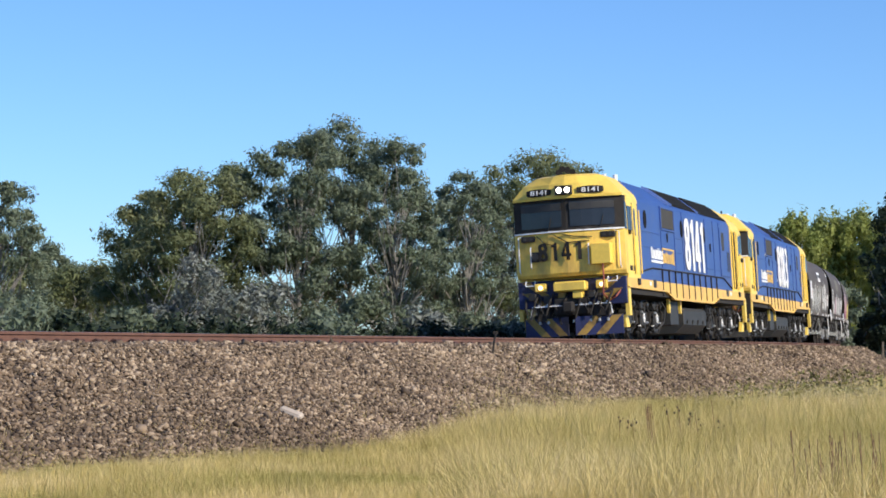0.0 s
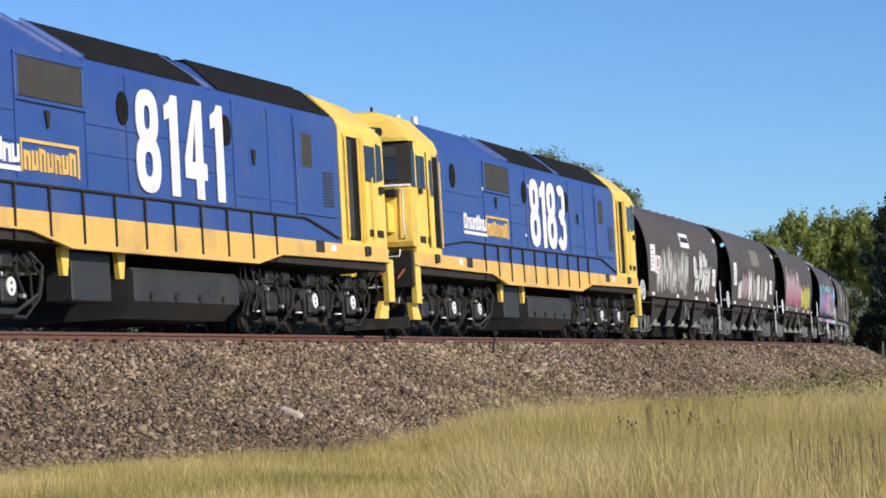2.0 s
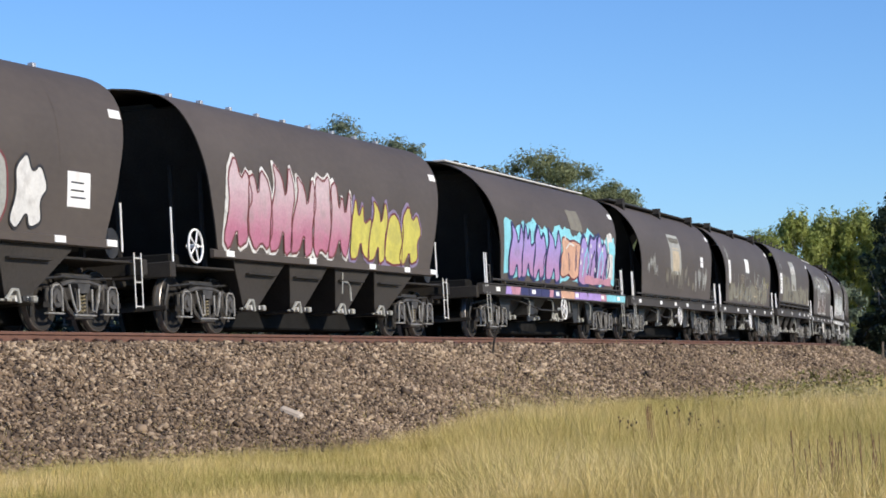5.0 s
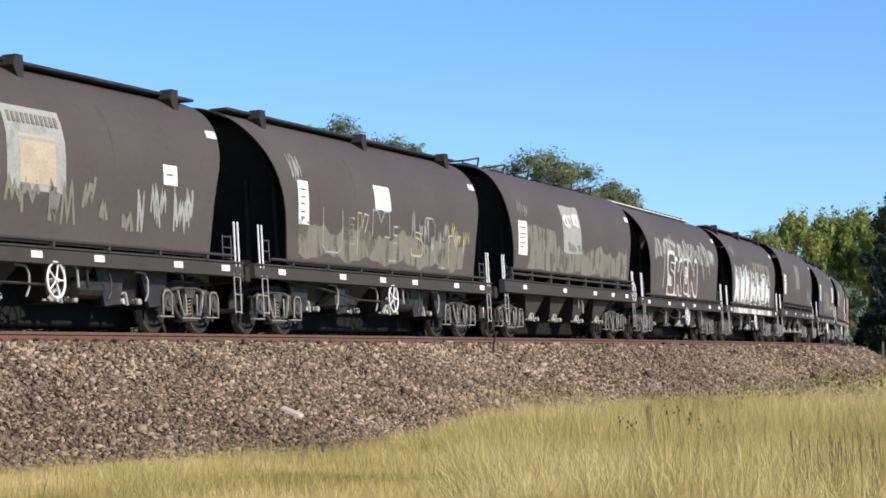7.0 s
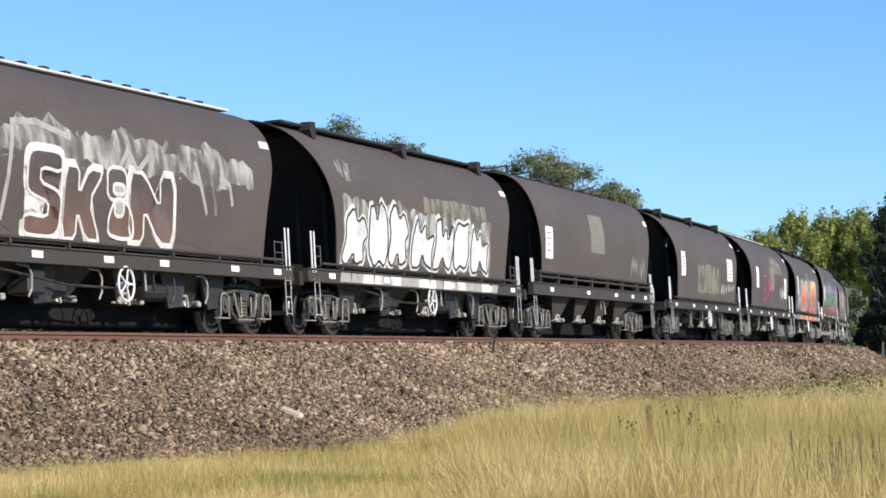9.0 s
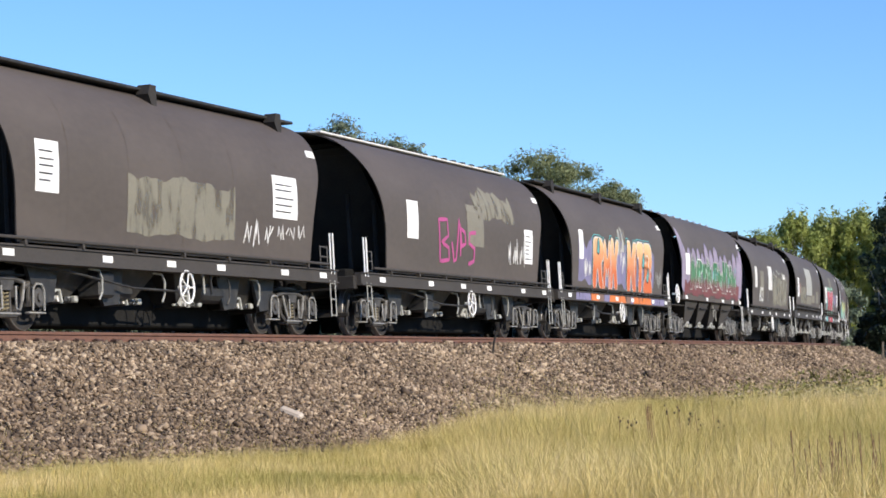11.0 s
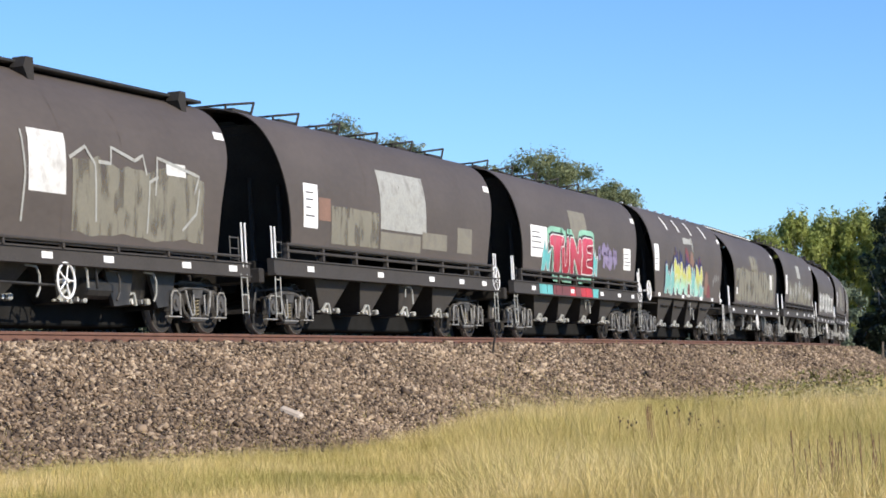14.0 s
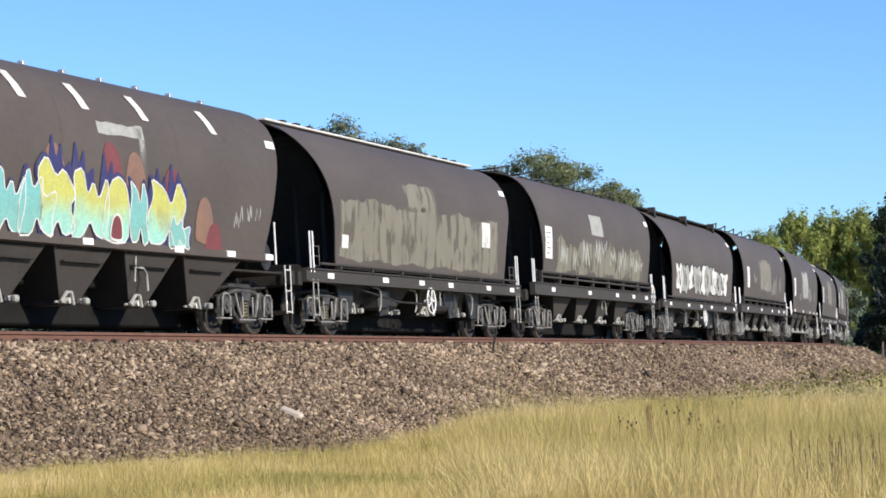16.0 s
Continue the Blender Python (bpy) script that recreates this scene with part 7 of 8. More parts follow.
        paint_stroke(st, [(x, z - 0.05), (x, z + 0.06)], 0.11, 0.021)
        part("paint_dot", st, SW, r, "white paint dot")
    for k, (x, z) in enumerate(((1.95, 1.55), (2.7, 1.5), (3.5, 1.55), (4.2, 1.5))):
        st = Shape()
        paint_stroke(st, [(x, z), (x + 0.2, z + 0.5), (x + 0.5, z + 0.75), (x + 0.62, z + 0.4), (x + 0.45, z + 0.1)], 0.075, 0.0195)
        part("spray_stroke", st, P["navy"] if k % 2 else P["sky"], r)
    paint_sheet(r, "spray_field", 2.2, 5.0, 1.38, 1.56, P["pink"], "ragged pink spray paint", 0.25, 131, lift=0.022)
    paint_sheet(r, "white_panel", 4.62, 5.2, 1.55, 2.74, SW, "white sprayed panel", 0.05, 132, lift=0.016)
    paint_sheet(r, "spray_field", 4.75, 5.44, 2.2, 2.5, P["sky"], "", 0.2, 133, lift=0.021)
    sill_paint(r, -5.0, 6.3, 0.965, 1.145, 1.35, lambda x, g: P["peach"] if -0.3 < x < 1.2 else (P["sky"] if x > 4.4 else P[g.choice(("lilac", "lilac", "navy", "pink"))]), 134)
    r = pick(4)
    fr = paint_sheet(r, "faded_emblem", -1.3, 0.4, 1.95, 3.15, SP, "faded grey and beige emblem")
    paint_sheet(r, "emblem_centre", -0.95, 0.1, 2.05, 2.75, P["beige"], "", lift=0.008)
    bar_text(r, -1.2, 0.3, 2.9, 3.05, 11, PATCH_GREY, "dark bar on the emblem")
    scrawl(r, -4.9, -3.2, 1.8, 2.6, 5, SP, 15, 0.05)
    scrawl(r, -2.2, 2.3, 1.42, 2.3, 8, PATCH_GREY, 16, 0.09)
    data_panel(r, 3.6, 4.1, 2.3, 2.62, 17)
    scrawl(r, 2.6, 4.7, 1.42, 2.4, 6, SP, 18, 0.05)
    r = pick(5)
    data_panel(r, -4.9, -4.4, 1.95, 2.74, 19)
    paint_sheet(r, "data_panel", -0.9, 0.0, 2.42, 2.9, WHITE)
    paint_sheet(r, "overpaint", -4.9, 4.6, 1.40, 1.95, HAZE_GREY, "ragged grey-green overpaint", 0.3, 20)
    for k, (sh, x0, x1, z0, z1) in enumerate((("U", -3.7, -2.7, 1.5, 2.3), ("E", -2.6, -2.0, 1.7, 2.3), ("K", -1.9, -1.3, 1.5, 2.3), ("M", -1.1, -0.1, 1.9, 2.4), ("E", -0.2, 0.6, 1.45, 2.3), ("S", 1.2, 1.9, 1.6, 2.2), ("R", 2.0, 2.7, 1.5, 2.4), ("2", 2.9, 3.5, 1.4, 2.0), ("N", 3.6, 4.4, 1.42, 2.1))):
        st = Shape()
        q = [(x0 + (x1 - x0) * a, z0 + (z1 - z0) * b) for a, b in GLYPHS[sh]]
        paint_stroke(st, q[: len(q) * 2 // 3], 0.036, 0.008 + 0.0005 * k)
        part("scrawl", st, (SP, HAZE_PALE, P["beige"])[k % 3], r, "thin pale sprayed scrawl")
    scrawl(r, -5.2, -4.6, 2.6, 3.3, 3, SP, 21, 0.03)
    scrawl(r, 1.0, 4.6, 1.6, 2.6, 9, SP, 211, 0.028)
    scrawl(r, 3.4, 4.8, 1.7, 2.4, 3, P["yellow"], 22, 0.035)
    r = pick(6)
    data_panel(r, -5.45, -4.68, 1.9, 2.7, 23)
    paint_sheet(r, "overpaint", -4.65, -2.0, 1.6, 2.62, HAZE_GREY, "ragged grey-green overpaint", 0.05, 24)
    paint_sheet(r, "overpaint", -1.95, 5.5, 1.6, 2.25, HAZE_GREY, "ragged grey-green overpaint", 0.28, 25)
    paint_sheet(r, "faded_emblem", -1.3, 0.5, 2.1, 3.3, SP, "faded pale square emblem", 0.02, 2)
    bubble(r, "emblem", -1.1, 0.3, 2.75, 3.15, 2, (SW,), SP, 26)
    scrawl(r, -5.6, -4.6, 2.8, 3.3, 2, SP, 27)
    r = pick(7)
    paint_sheet(r, "spray_field", -4.8, 4.9, 2.35, 2.95, HAZE_PALE, "ragged pale spray paint", 0.35, 28)
    paint_sheet(r, "overpaint", -4.9, 5.0, 1.4, 2.4, WAGON, "dark overpainted band", 0.15, 29, lift=0.006)
    rust = fade("brown_to_dark_spray", (0.15, 0.085, 0.06), (0.07, 0.055, 0.048), 1.5, 2.3)
    for sh, x0, x1, z0, z1, sx in (("S", -3.0, -1.95, 1.32, 2.55, 0.15), ("K", -1.9, -0.7, 1.32, 2.38, 0.1), ("N", 0.2, 1.75, 1.36, 2.42, 0.0)):
        glyph(r, "sprayed_word", sh, x0, x1, z0, z1, SW, None, 0.05, 0.008, sx, "brown sprayed letter outlined in white", 1, 0.10)
        glyph(r, "sprayed_word", sh, x0, x1, z0, z1, rust, SW, 0.05, 0.013, sx, "brown sprayed letter outlined in white", 1)
    for sh, x0, x1, z0, z1, c in (("O", -0.55, 0.1, 1.95, 2.45, WAGON), ("lobe", -0.5, 0.35, 1.4, 1.98, rust), ("O", -0.3, 0.0, 1.72, 1.98, SP), ("O", -0.35, 0.02, 2.05, 2.2, SP)):
        glyph(r, "sprayed_word", sh, x0, x1, z0, z1, c, SW, 0.06, 0.014 + 0.002 * (c == SP), 0.0, "sprayed round letter", 2)
    for k, pts in enumerate((((-3.7, 1.5), (-3.5, 2.1), (-3.3, 2.9), (-2.6, 2.95), (-1.6, 2.8)), ((-1.4, 2.9), (-1.2, 2.6), (-0.5, 2.5), (-0.4, 2.85)), ((-0.3, 2.3), (0.2, 2.75), (0.5, 2.45), (0.9, 2.7)),
                             ((2.1, 2.9), (2.5, 2.95), (3.1, 2.7), (3.3, 2.2), (3.35, 1.9)), ((2.6, 2.75), (2.8, 2.3), (3.0, 1.9)), ((1.0, 2.95), (1.5, 2.85), (1.7, 3.0)), ((3.5, 2.5), (3.9, 2.45), (4.0, 2.1)))):
        st = Shape()
        paint_stroke(st, pts, 0.10, 0.007 + 0.0006 * k)
        part("spray_stroke", st, HAZE_PALE if k % 2 else SP, r, "thin pale sprayed sweep")
    r = pick(8)
    paint_sheet(r, "spray_field", -5.1, 4.2, 1.40, 2.55, HAZE_PALE, "ragged pale spray paint", 0.12, 31)
    pale = fade("white_to_mint_spray", (0.72, 0.72, 0.70), (0.62, 0.68, 0.66), 1.5, 2.5)
    for sh, x0, x1, z0, z1, sx in (("hook", -5.1, -3.8, 1.3, 2.3, 0.3), ("wedge", -3.75, -2.6, 1.3, 2.5, 0.0), ("hook", -2.6, -1.4, 1.36, 2.5, 0.1), ("spike", -1.2, 0.2, 1.35, 2.3, 0.2), ("blade", 0.2, 1.5, 1.36, 2.35, 0.2), ("curl", 1.5, 2.6, 1.4, 2.4, 0.1), ("spike", 2.7, 4.0, 1.36, 2.3, 0.0)):
        glyph(r, "graffiti", sh, x0, x1, z0, z1, SW, None, 0.05, 0.009, sx, big, 1, 0.10)
        glyph(r, "graffiti", sh, x0, x1, z0, z1, pale, P["black"], 0.055, 0.013, sx, big, 1)
    sill_paint(r, -5.2, 4.6, 0.965, 1.145, 1.35, lambda x, g: SPRAY_PALE if g.random() < 0.3 else SPRAY_WHITE, 33)
    paint_sheet(r, "overpaint", -0.4, 3.9, 2.5, 2.85, HAZE_GREY, "", 0.1, 33)
    scrawl(r, -5.2, -4.4, 2.75, 3.35, 3, SP, 34)
    r = pick(9)
    data_panel(r, -5.5, -4.8, 1.9, 2.68, 35)
    paint_sheet(r, "overpaint", -0.9, 0.6, 2.2, 3.2, PATCH_GREY)
    scrawl(r, 3.5, 5.3, 1.6, 2.4, 4, SP, 36)
    r = pick(10)
    data_panel(r, 3.6, 4.7, 2.0, 2.75, 37)
    data_panel(r, -4.9, -4.2, 1.95, 2.7, 38)
    paint_sheet(r, "overpaint", -2.0, 2.0, 1.5, 2.4, HAZE_GREY, "", 0.1, 39)
    scrawl(r, 2.2, 5.0, 1.42, 2.0, 6, SW, 40)
    r = pick(11)
    paint_sheet(r, "data_panel", -4.2, -3.5, 1.95, 2.72, WHITE)
    for k, pts in enumerate((((-2.05, 1.52), (-2.12, 2.0), (-2.18, 2.42), (-1.62, 2.44), (-1.55, 2.1), (-1.98, 1.95), (-1.5, 1.85), (-1.45, 1.6), (-2.0, 1.55)),
                             ((-1.3, 1.98), (-1.12, 1.58), (-0.98, 1.62), (-0.8, 2.5), (-0.62, 1.95)),
                             ((-0.68, 1.7), (-0.72, 2.3), (-0.4, 2.22), (-0.34, 1.98), (-0.66, 1.9)),
                             ((0.38, 2.25), (-0.05, 2.22), (-0.1, 2.0), (0.3, 1.9), (0.28, 1.62), (-0.1, 1.55)))):
        st = Shape()
        paint_stroke(st, pts, 0.085, 0.007 + 0.001 * k)
        part("scrawl", st, P["magenta"], r, "magenta sprayed scrawl")
    paint_sheet(r, "overpaint", -0.2, 1.0, 1.95, 2.85, PATCH_GREY)
    paint_sheet(r, "overpaint", 0.4, 3.4, 2.6, 3.2, HAZE_GREY, "", 0.25, 42)
    scrawl(r, 2.9, 4.2, 1.5, 2.3, 5, SW, 43)
    data_panel(r, 4.2, 4.9, 1.7, 2.5, 44)
    r = pick(12)
    paint_sheet(r, "spray_field", -4.8, 4.2, 1.40, 2.5, P["violet"], "ragged violet spray paint", 0.2, 45)
    paint_sheet(r, "data_panel", -4.75, -4.3, 2.0, 2.75, WHITE, lift=0.008)
    blaze = fade("orange_to_cream_spray", (0.60, 0.13, 0.03), (0.80, 0.50, 0.24), 1.75, 2.6)
    rows = (("R", -3.3, -2.05, 1.28, 2.62, 0.0), ("M", -2.15, -1.25, 1.28, 2.58, 0.0), ("K", -1.35, -0.3, 1.27, 2.66, 0.15), ("K", 0.68, 1.95, 1.25, 2.68, 0.0), ("T", 1.9, 2.85, 1.25, 2.70, 0.0), ("2", 2.75, 3.9, 1.25, 2.70, -0.1))
    for k, (sh, x0, x1, z0, z1, sx) in enumerate(rows):
        glyph(r, "sprayed_word", sh, x0, x1, z0, z1, P["cyan"], None, 0.05, 0.008, sx, "orange sprayed letter with pale outlines", 1, 0.085)
        glyph(r, "sprayed_word", sh, x0, x1, z0, z1, P["black"], None, 0.05, 0.0105, sx, "orange sprayed letter with pale outlines", 1, 0.06)
        glyph(r, "sprayed_word", sh, x0, x1, z0, z1, blaze, SW, 0.035, 0.013 + 0.001 * (k % 2), sx, "orange sprayed letter with pale outlines", 1)
    for x, z in ((-2.85, 2.2), (3.2, 1.6), (2.6, 2.0)):
        glyph(r, "letter_eye", "lobe", x, x + 0.26, z, z + 0.4, P["cyan"], P["black"], 0.04, 0.019, 0.1, "", 1)
    paint_sheet(r, "spray_field", -0.35, 0.55, 2.3, 2.95, HAZE_PALE, "", 0.2, 451, lift=0.006)
    scrawl(r, -0.3, 0.5, 1.6, 2.6, 3, SW, 46)
    scrawl(r, -4.3, -3.6, 1.5, 2.1, 3, SW, 461)
    scrawl(r, 4.2, 5.2, 1.4, 2.3, 3, SP, 462)
    sill_paint(r, -5.0, 5.3, 0.965, 1.145, 1.35, lambda x, g: P["violet"] if x < -3.6 or x > 3.8 or g.random() < 0.25 else (P["orange"] if g.random() < 0.75 else P["brown"]), 463)
    r = pick(13)
    mauve = spray("mauve_spray_paint", (0.30, 0.25, 0.33))
    rng = random.Random(47)
    x = -5.75
    while x < 5.2:
        w = rng.uniform(0.9, 1.25)
        glyph(r, "spray_cloud", "lobe", x, x + w, 1.5, 2.85 + rng.uniform(-0.12, 0.28), mauve, P["violet"], 0.03, 0.006 + 0.0012 * (int(x * 3) % 3), -0.15, "mauve sprayed lobe", 2)
        x += w * 0.82
    glyph(r, "spray_cloud", "lobe", -6.0, -5.3, 2.4, 3.45, mauve, None, 0.03, 0.006, -0.5, "mauve sprayed lobe", 2)
    glyph(r, "spray_cloud", "lobe", 5.1, 6.0, 1.5, 3.2, mauve, None, 0.03, 0.006, 0.5, "mauve sprayed lobe", 2)
    paint_sheet(r, "spray_field", -5.2, 5.2, 1.40, 1.85, P["maroon"], "ragged maroon spray paint", 0.3, 48, lift=0.017)
    rows = (("spike", -4.3, -3.2, 0.1), ("R", -3.3, -2.2, 0.1), ("N", -2.15, -1.2, 0.0), ("spike", -1.3, -0.4, -0.2), ("E", -0.2, 0.7, 0.1), ("spike", 0.6, 1.7, 0.0), ("K", 1.7, 2.7, 0.1), ("N", 2.6, 3.5, 0.1), ("spike", 3.4, 4.5, -0.2))
    leafy = fade("maroon_to_green_spray", (0.16, 0.05, 0.05), (0.055, 0.19, 0.08), 1.75, 2.0)
    for k, (sh, x0, x1, sx) in enumerate(rows):
        glyph(r, "graffiti", sh, x0, x1, 1.55 + 0.1 * (k % 2), 2.62 - 0.1 * (k % 3), leafy, SW if k % 2 else SP, 0.035, 0.020 + 0.001 * (k % 2), sx, "dark green sprayed letter", 0)
    rng = random.Random(60)
    for k in range(26):
        x, z = rng.uniform(-4.3, 4.4), rng.uniform(1.75, 2.45)
        glyph(r, "spray_dash", "lobe", x, x + 0.13, z, z + rng.uniform(0.1, 0.28), (P["mint"], P["cyan"], SP, P["mint"])[k % 4], None, 0.03, 0.0265, rng.uniform(-0.1, 0.1), "", 0)
    scrawl(r, -4.6, 4.7, 1.4, 2.7, 5, SW, 60, 0.03)
    paint_sheet(r, "data_panel", -5.1, -4.4, 2.0, 2.65, WHITE, lift=0.02)
    r = pick(14)
    paint_sheet(r, "data_panel", -4.9, -4.25, 1.95, 2.72, SW)
    paint_sheet(r, "overpaint", -3.4, -2.4, 1.7, 2.6, PATCH_GREY)
    words(r, "ACS", -3.7, -2.6, 1.46, 2.0, SW, None, "thin white sprayed letters")
    paint_sheet(r, "data_panel", -1.0, 0.1, 1.95, 2.85, SW)
    paint_sheet(r, "overpaint", 0.3, 4.8, 1.42, 2.5, HAZE_GREY, "", 0.08, 62)
    for k, pts in enumerate((((-1.2, 1.5), (-1.1, 2.2), (-1.2, 2.8)), ((0.2, 2.5), (0.7, 2.7), (1.0, 2.45), (1.05, 1.6)), ((1.1, 2.5), (1.5, 2.5), (1.55, 2.75), (2.3, 2.6), (2.6, 2.7), (2.7, 2.4)),
                             ((2.75, 1.5), (2.8, 2.3), (3.1, 2.4)), ((3.0, 2.1), (3.1, 2.7), (4.6, 2.5), (4.4, 2.2)), ((4.0, 1.6), (4.5, 1.9), (4.6, 2.3)))):
        st = Shape()
        paint_stroke(st, pts, 0.055, 0.009 + 0.0005 * k)
        part("spray_stroke", st, SP, r, "faint pale sprayed line")
    paint_sheet(r, "data_panel", 3.4, 4.1, 2.45, 2.65, SW, lift=0.01)
    r = pick(15, 0.3)
    data_panel(r, -5.55, -4.85, 1.9, 2.7, 64)
    paint_sheet(r, "overpaint", -4.8, -4.2, 2.06, 2.48, P["brown"])
    paint_sheet(r, "overpaint", -4.15, -1.6, 1.66, 2.36, HAZE_GREY, "", 0.02, 65)
    paint_sheet(r, "overpaint", -1.5, 1.25, 2.05, 3.22, SP, "pale beige-grey repainted square")
    paint_sheet(r, "overpaint", -1.5, 0.9, 1.66, 2.0, PATCH_GREY)
    paint_sheet(r, "overpaint", 1.0, 2.6, 1.76, 2.1, PATCH_GREY)
    paint_sheet(r, "overpaint", 3.3, 4.3, 1.76, 2.3, PATCH_GREY)
    r = pick(16, 0.45)
    data_panel(r, -5.6, -4.1, 1.9, 2.65, 66)
    ruby = fade("dark_red_to_pink_spray", (0.34, 0.015, 0.03), (0.55, 0.07, 0.12), 1.8, 2.4)
    for sh, x0, x1, z0, z1, sx in (("T", -3.9, -2.5, 1.56, 2.5, 0.0), ("U", -2.75, -2.0, 1.56, 2.5, 0.0), ("N", -1.95, -0.7, 1.56, 2.5, 0.0), ("E", -0.75, 0.55, 1.6, 2.55, 0.1)):
        glyph(r, "graffiti", sh, x0, x1, z0, z1, P["mint"], None, 0.05, 0.008, sx, big, 1, 0.2)
        glyph(r, "graffiti", sh, x0, x1, z0, z1, P["black"], None, 0.05, 0.0105, sx, big, 1, 0.07)
        glyph(r, "graffiti", sh, x0, x1, z0, z1, ruby, SW, 0.03, 0.013, sx, big, 1)
    glyph(r, "graffiti", "spike", -4.6, -3.8, 1.56, 2.3, P["cyan"], SW, 0.04, 0.009, 0.2, "", 0)
    glyph(r, "graffiti", "spike", 0.4, 0.95, 1.56, 2.3, P["cyan"], SW, 0.04, 0.009, 0.0, "", 0)
    sill_paint(r, -4.35, 1.45, 1.035, 1.265, 1.39, lambda x, g: P["cyan"] if x < -3.6 or x > 0.5 else (P["red"] if g.random() < 0.7 else P["maroon"]), 671)
    paint_sheet(r, "overpaint", -1.75, -0.05, 2.5, 3.2, PATCH_GREY)
    scrawl(r, 0.9, 2.9, 1.7, 2.6, 6, P["purple"], 69, 0.22)
    data_panel(r, 3.95, 4.8, 1.86, 2.45, 70)
    r = pick(17)
    data_panel(r, -5.55, -4.9, 1.98, 2.76, 71)
    lime = fade("mint_to_yellow_spray", (0.32, 0.62, 0.50), (0.50, 0.50, 0.12), 1.55, 1.95)
    aqua = fade("pale_to_aqua_spray", (0.20, 0.45, 0.40), (0.16, 0.46, 0.46), 1.5, 2.2)
    for x, z in ((-2.2, 2.25), (-1.5, 2.2), (1.2, 2.0), (1.7, 2.1), (-0.6, 2.1)):
        glyph(r, "spray_cloud", "spike", x - 0.3, x + 0.45, z - 0.7, z + 0.5, P["navy"], None, 0.03, 0.0165, 0.1, "dark blue sprayed shadow", 1)
    for k, (sh, x0, x1, z0, z1, sx, c) in enumerate((("blade", -4.1, -3.1, 1.30, 2.15, 0.1, aqua), ("spike", -3.3, -2.2, 1.30, 2.2, 0.1, aqua), ("hook", -2.75, -1.6, 1.34, 2.38, -0.2, lime), ("blade", -1.75, -0.55, 1.34, 2.28, 0.0, lime),
                                                    ("lobe", -0.75, 0.15, 1.34, 2.32, 0.1, lime), ("fin", 0.1, 0.75, 1.34, 2.25, -0.15, aqua), ("fin", 0.7, 2.15, 1.34, 2.32, -0.1, lime), ("spike", 1.5, 2.3, 1.30, 1.8, 0.0, aqua))):
        glyph(r, "graffiti", sh, x0, x1, z0, z1, P["navy"], None, 0.05, 0.018, sx, big, 1, 0.08)
        glyph(r, "graffiti", sh, x0, x1, z0, z1, c, SW, 0.028, 0.022 + 0.002 * (k % 3), sx, big, 1)
    glyph(r, "letter_eye", "lobe", -0.5, -0.1, 1.36, 1.75, P["maroon"], SW, 0.04, 0.032, 0.0, "", 1)
    for k, (x, z) in enumerate(((-2.2, 2.4), (-0.4, 2.55), (0.4, 2.45), (1.7, 2.3), (2.9, 1.9), (3.3, 1.5))):
        glyph(r, "spray_cloud", "lobe", x - 0.4, x + 0.3, z - 0.45, z + 0.3, P["maroon"] if k % 2 else P["brown"], None, 0.03, 0.0065 + 0.0008 * k, 0.0, "faded maroon sprayed shape", 2)
    for x in (-3.15, -1.25, 0.75, 3.3):
        paint_sheet(r, "paint_dash", x, x + 0.24, 3.28, 3.66, SW, "short pale dash of paint", lean=-0.22, lift=0.012)
    paint_sheet(r, "overpaint", -0.8, 0.75, 2.95, 3.15, SP, "", 0.2, 74)
    paint_sheet(r, "overpaint", 0.55, 0.75, 2.4, 3.1, HAZE_PALE, "", 0.1, 741)
    scrawl(r, 3.9, 5.0, 1.7, 2.2, 4, SP, 742, 0.03)
    r = pick(18)
    paint_sheet(r, "overpaint", -5.2, 4.8, 1.40, 2.55, HAZE_GREY, "ragged grey-green overpaint", 0.08, 75)
    paint_sheet(r, "overpaint", -1.4, 0.5, 2.5, 3.05, HAZE_GREY, "", 0.1, 76)
    paint_sheet(r, "data_panel", -5.1, -4.75, 1.6, 1.85, SW, lift=0.009)
    paint_sheet(r, "data_panel", 3.6, 4.2, 1.95, 2.5, SW, lift=0.009)
    r = pick(19)
    data_panel(r, -5.65, -5.0, 1.9, 2.68, 77)
    paint_sheet(r, "overpaint", -4.6, 5.0, 1.62, 2.35, HAZE_GREY, "", 0.3, 78)
    scrawl(r, -4.4, 4.8, 1.7, 2.6, 9, SP, 79, 0.09)
    paint_sheet(r, "data_panel", -0.9, 0.4, 2.66, 3.2, SP)
    r = pick(20)
    bubble(r, "graffiti", -4.8, 4.2, 1.45, 2.3, 9, (SW, SP), P["black"], 80, big)
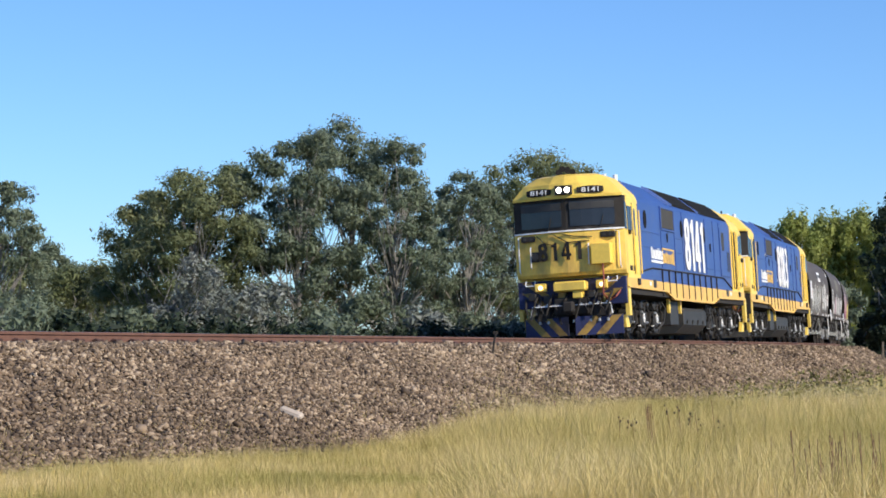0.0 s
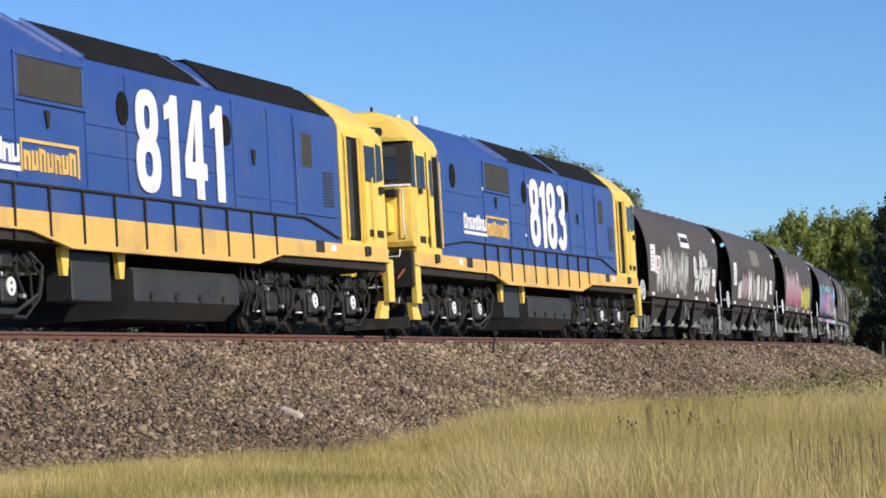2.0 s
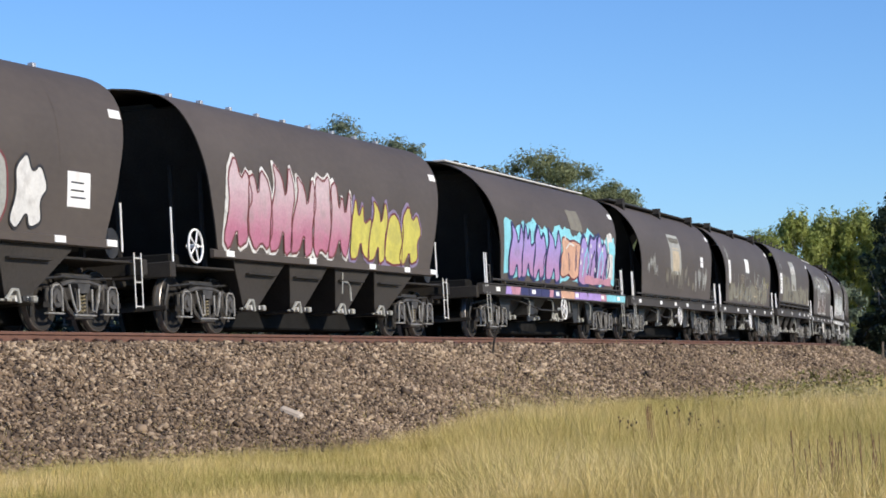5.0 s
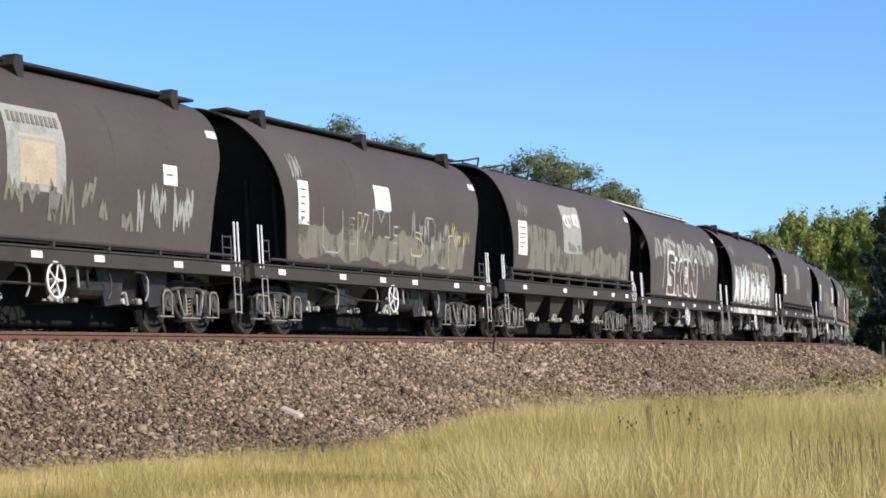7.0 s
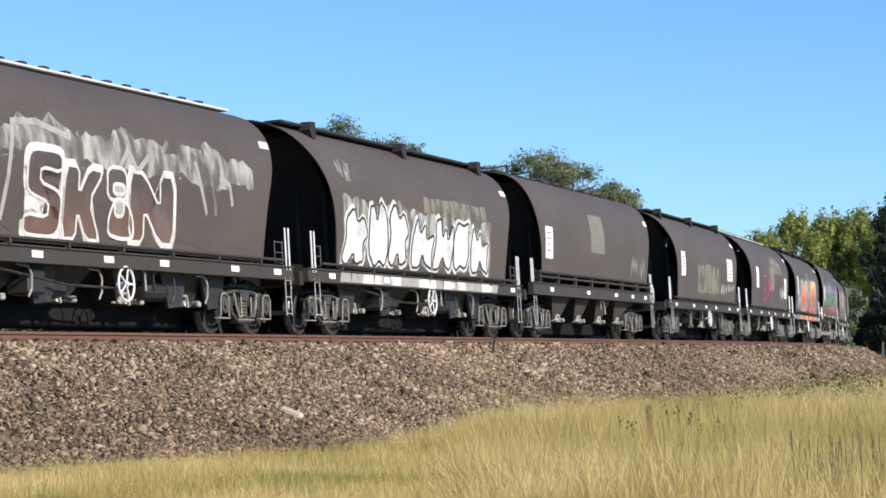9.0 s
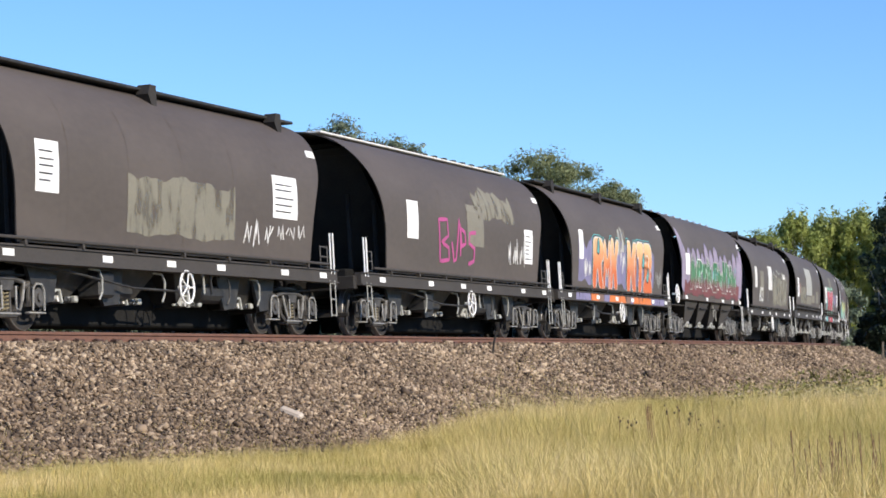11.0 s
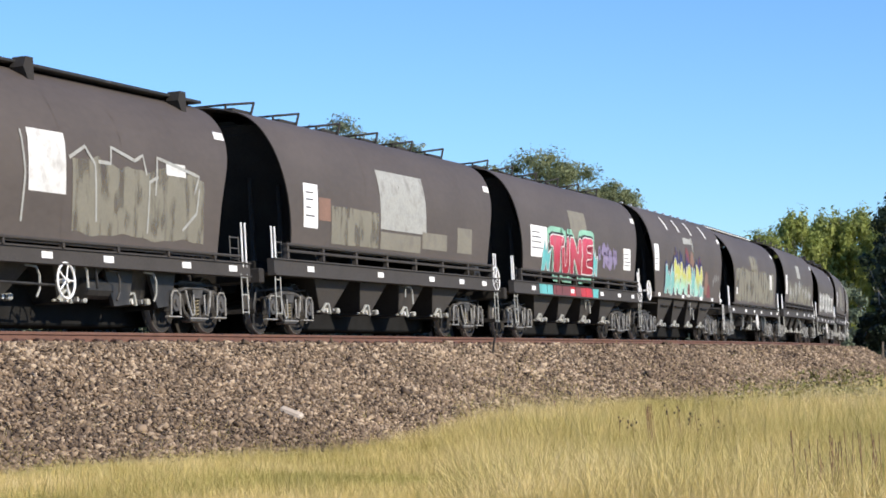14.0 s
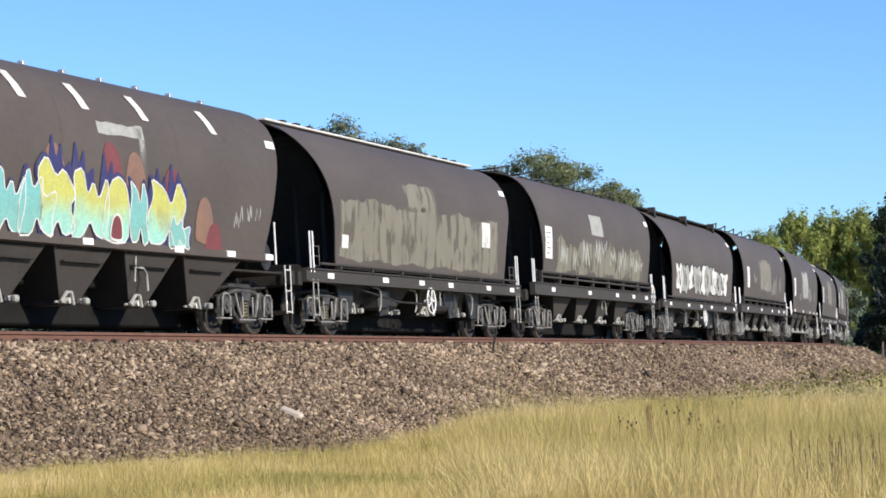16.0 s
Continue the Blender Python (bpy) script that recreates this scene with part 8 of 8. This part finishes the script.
    for k in range(21, 28):
        SIDE["kind"] = KINDS[k]
        data_panel(W_[k], -5.0, -4.4, 1.9, 2.65, 80 + k)
        paint_sheet(W_[k], "overpaint", -1.5 + 0.2 * (k % 3), 1.2 + 0.4 * (k % 2), 1.9, 3.0, PATCH_GREY if k % 2 else SP, "", 0.1, k)
        scrawl(W_[k], -3.8, 4.8, 1.6, 2.6, 6, SP, 200 + k, 0.05)


# how far the train has come, in metres, at each time
RUN = ((0.0, 0.0), (0.5, 9.58), (1.0, 19.71), (1.5, 29.26), (2.0, 39.54), (2.5, 49.08), (3.0, 59.29), (3.5, 68.9), (4.0, 79.29), (4.2, 83.35), (6.3, 126.75), (6.5, 130.79),
       (7.0, 140.85), (7.5, 150.62), (8.0, 161.05), (8.5, 170.75), (9.0, 181.04), (9.2, 185.16), (11.3, 229.34), (11.5, 233.46), (12.0, 243.65), (12.5, 253.48), (13.0, 263.88),
       (13.5, 273.66), (14.0, 284.2), (14.5, 294.18), (15.0, 304.49), (15.5, 314.25), (16.0, 324.91))


def motions():
    rt, rd = [a for a, b in RUN], [b for a, b in RUN]
    times = sorted(set(rt) | {4.7, 5.25, 5.8, 9.7, 10.25, 10.8})
    speed = 20.3
    for ob, s, half in VEHICLES:
        aside = Matrix.Translation((0, 0.06 if half > 6 else 0.0, 0))
        walk(ob, [(t, rolling_pose(s - float(np.interp(t, rt, rd)), half) @ aside) for t in times])
        sets = [o for o in ob.children_recursive if o.name.startswith("wheelset")]
        for o in sets:
            base = o.matrix_basis.copy()
            r = base.translation.z
            t0 = max(0.0, (s - 70) / speed)
            t1 = min(16.0, (s + 50) / speed)
            ts = sorted({0.0, 16.0} | {round(k / FPS, 4) for k in range(int(t0 * FPS), int(t1 * FPS) + 1)})
            walk(o, [(t, base @ Matrix.Rotation(-(min(max(t, t0), t1) - t0) * speed / r, 4, "Y")) for t in ts])


build_ground()
build_bed()
build_rails()
build_stray_block()
build_white_post()
build_trees()
build_scrub()
build_train()
build_paint()
build_weeds()
build_grass()
motions()
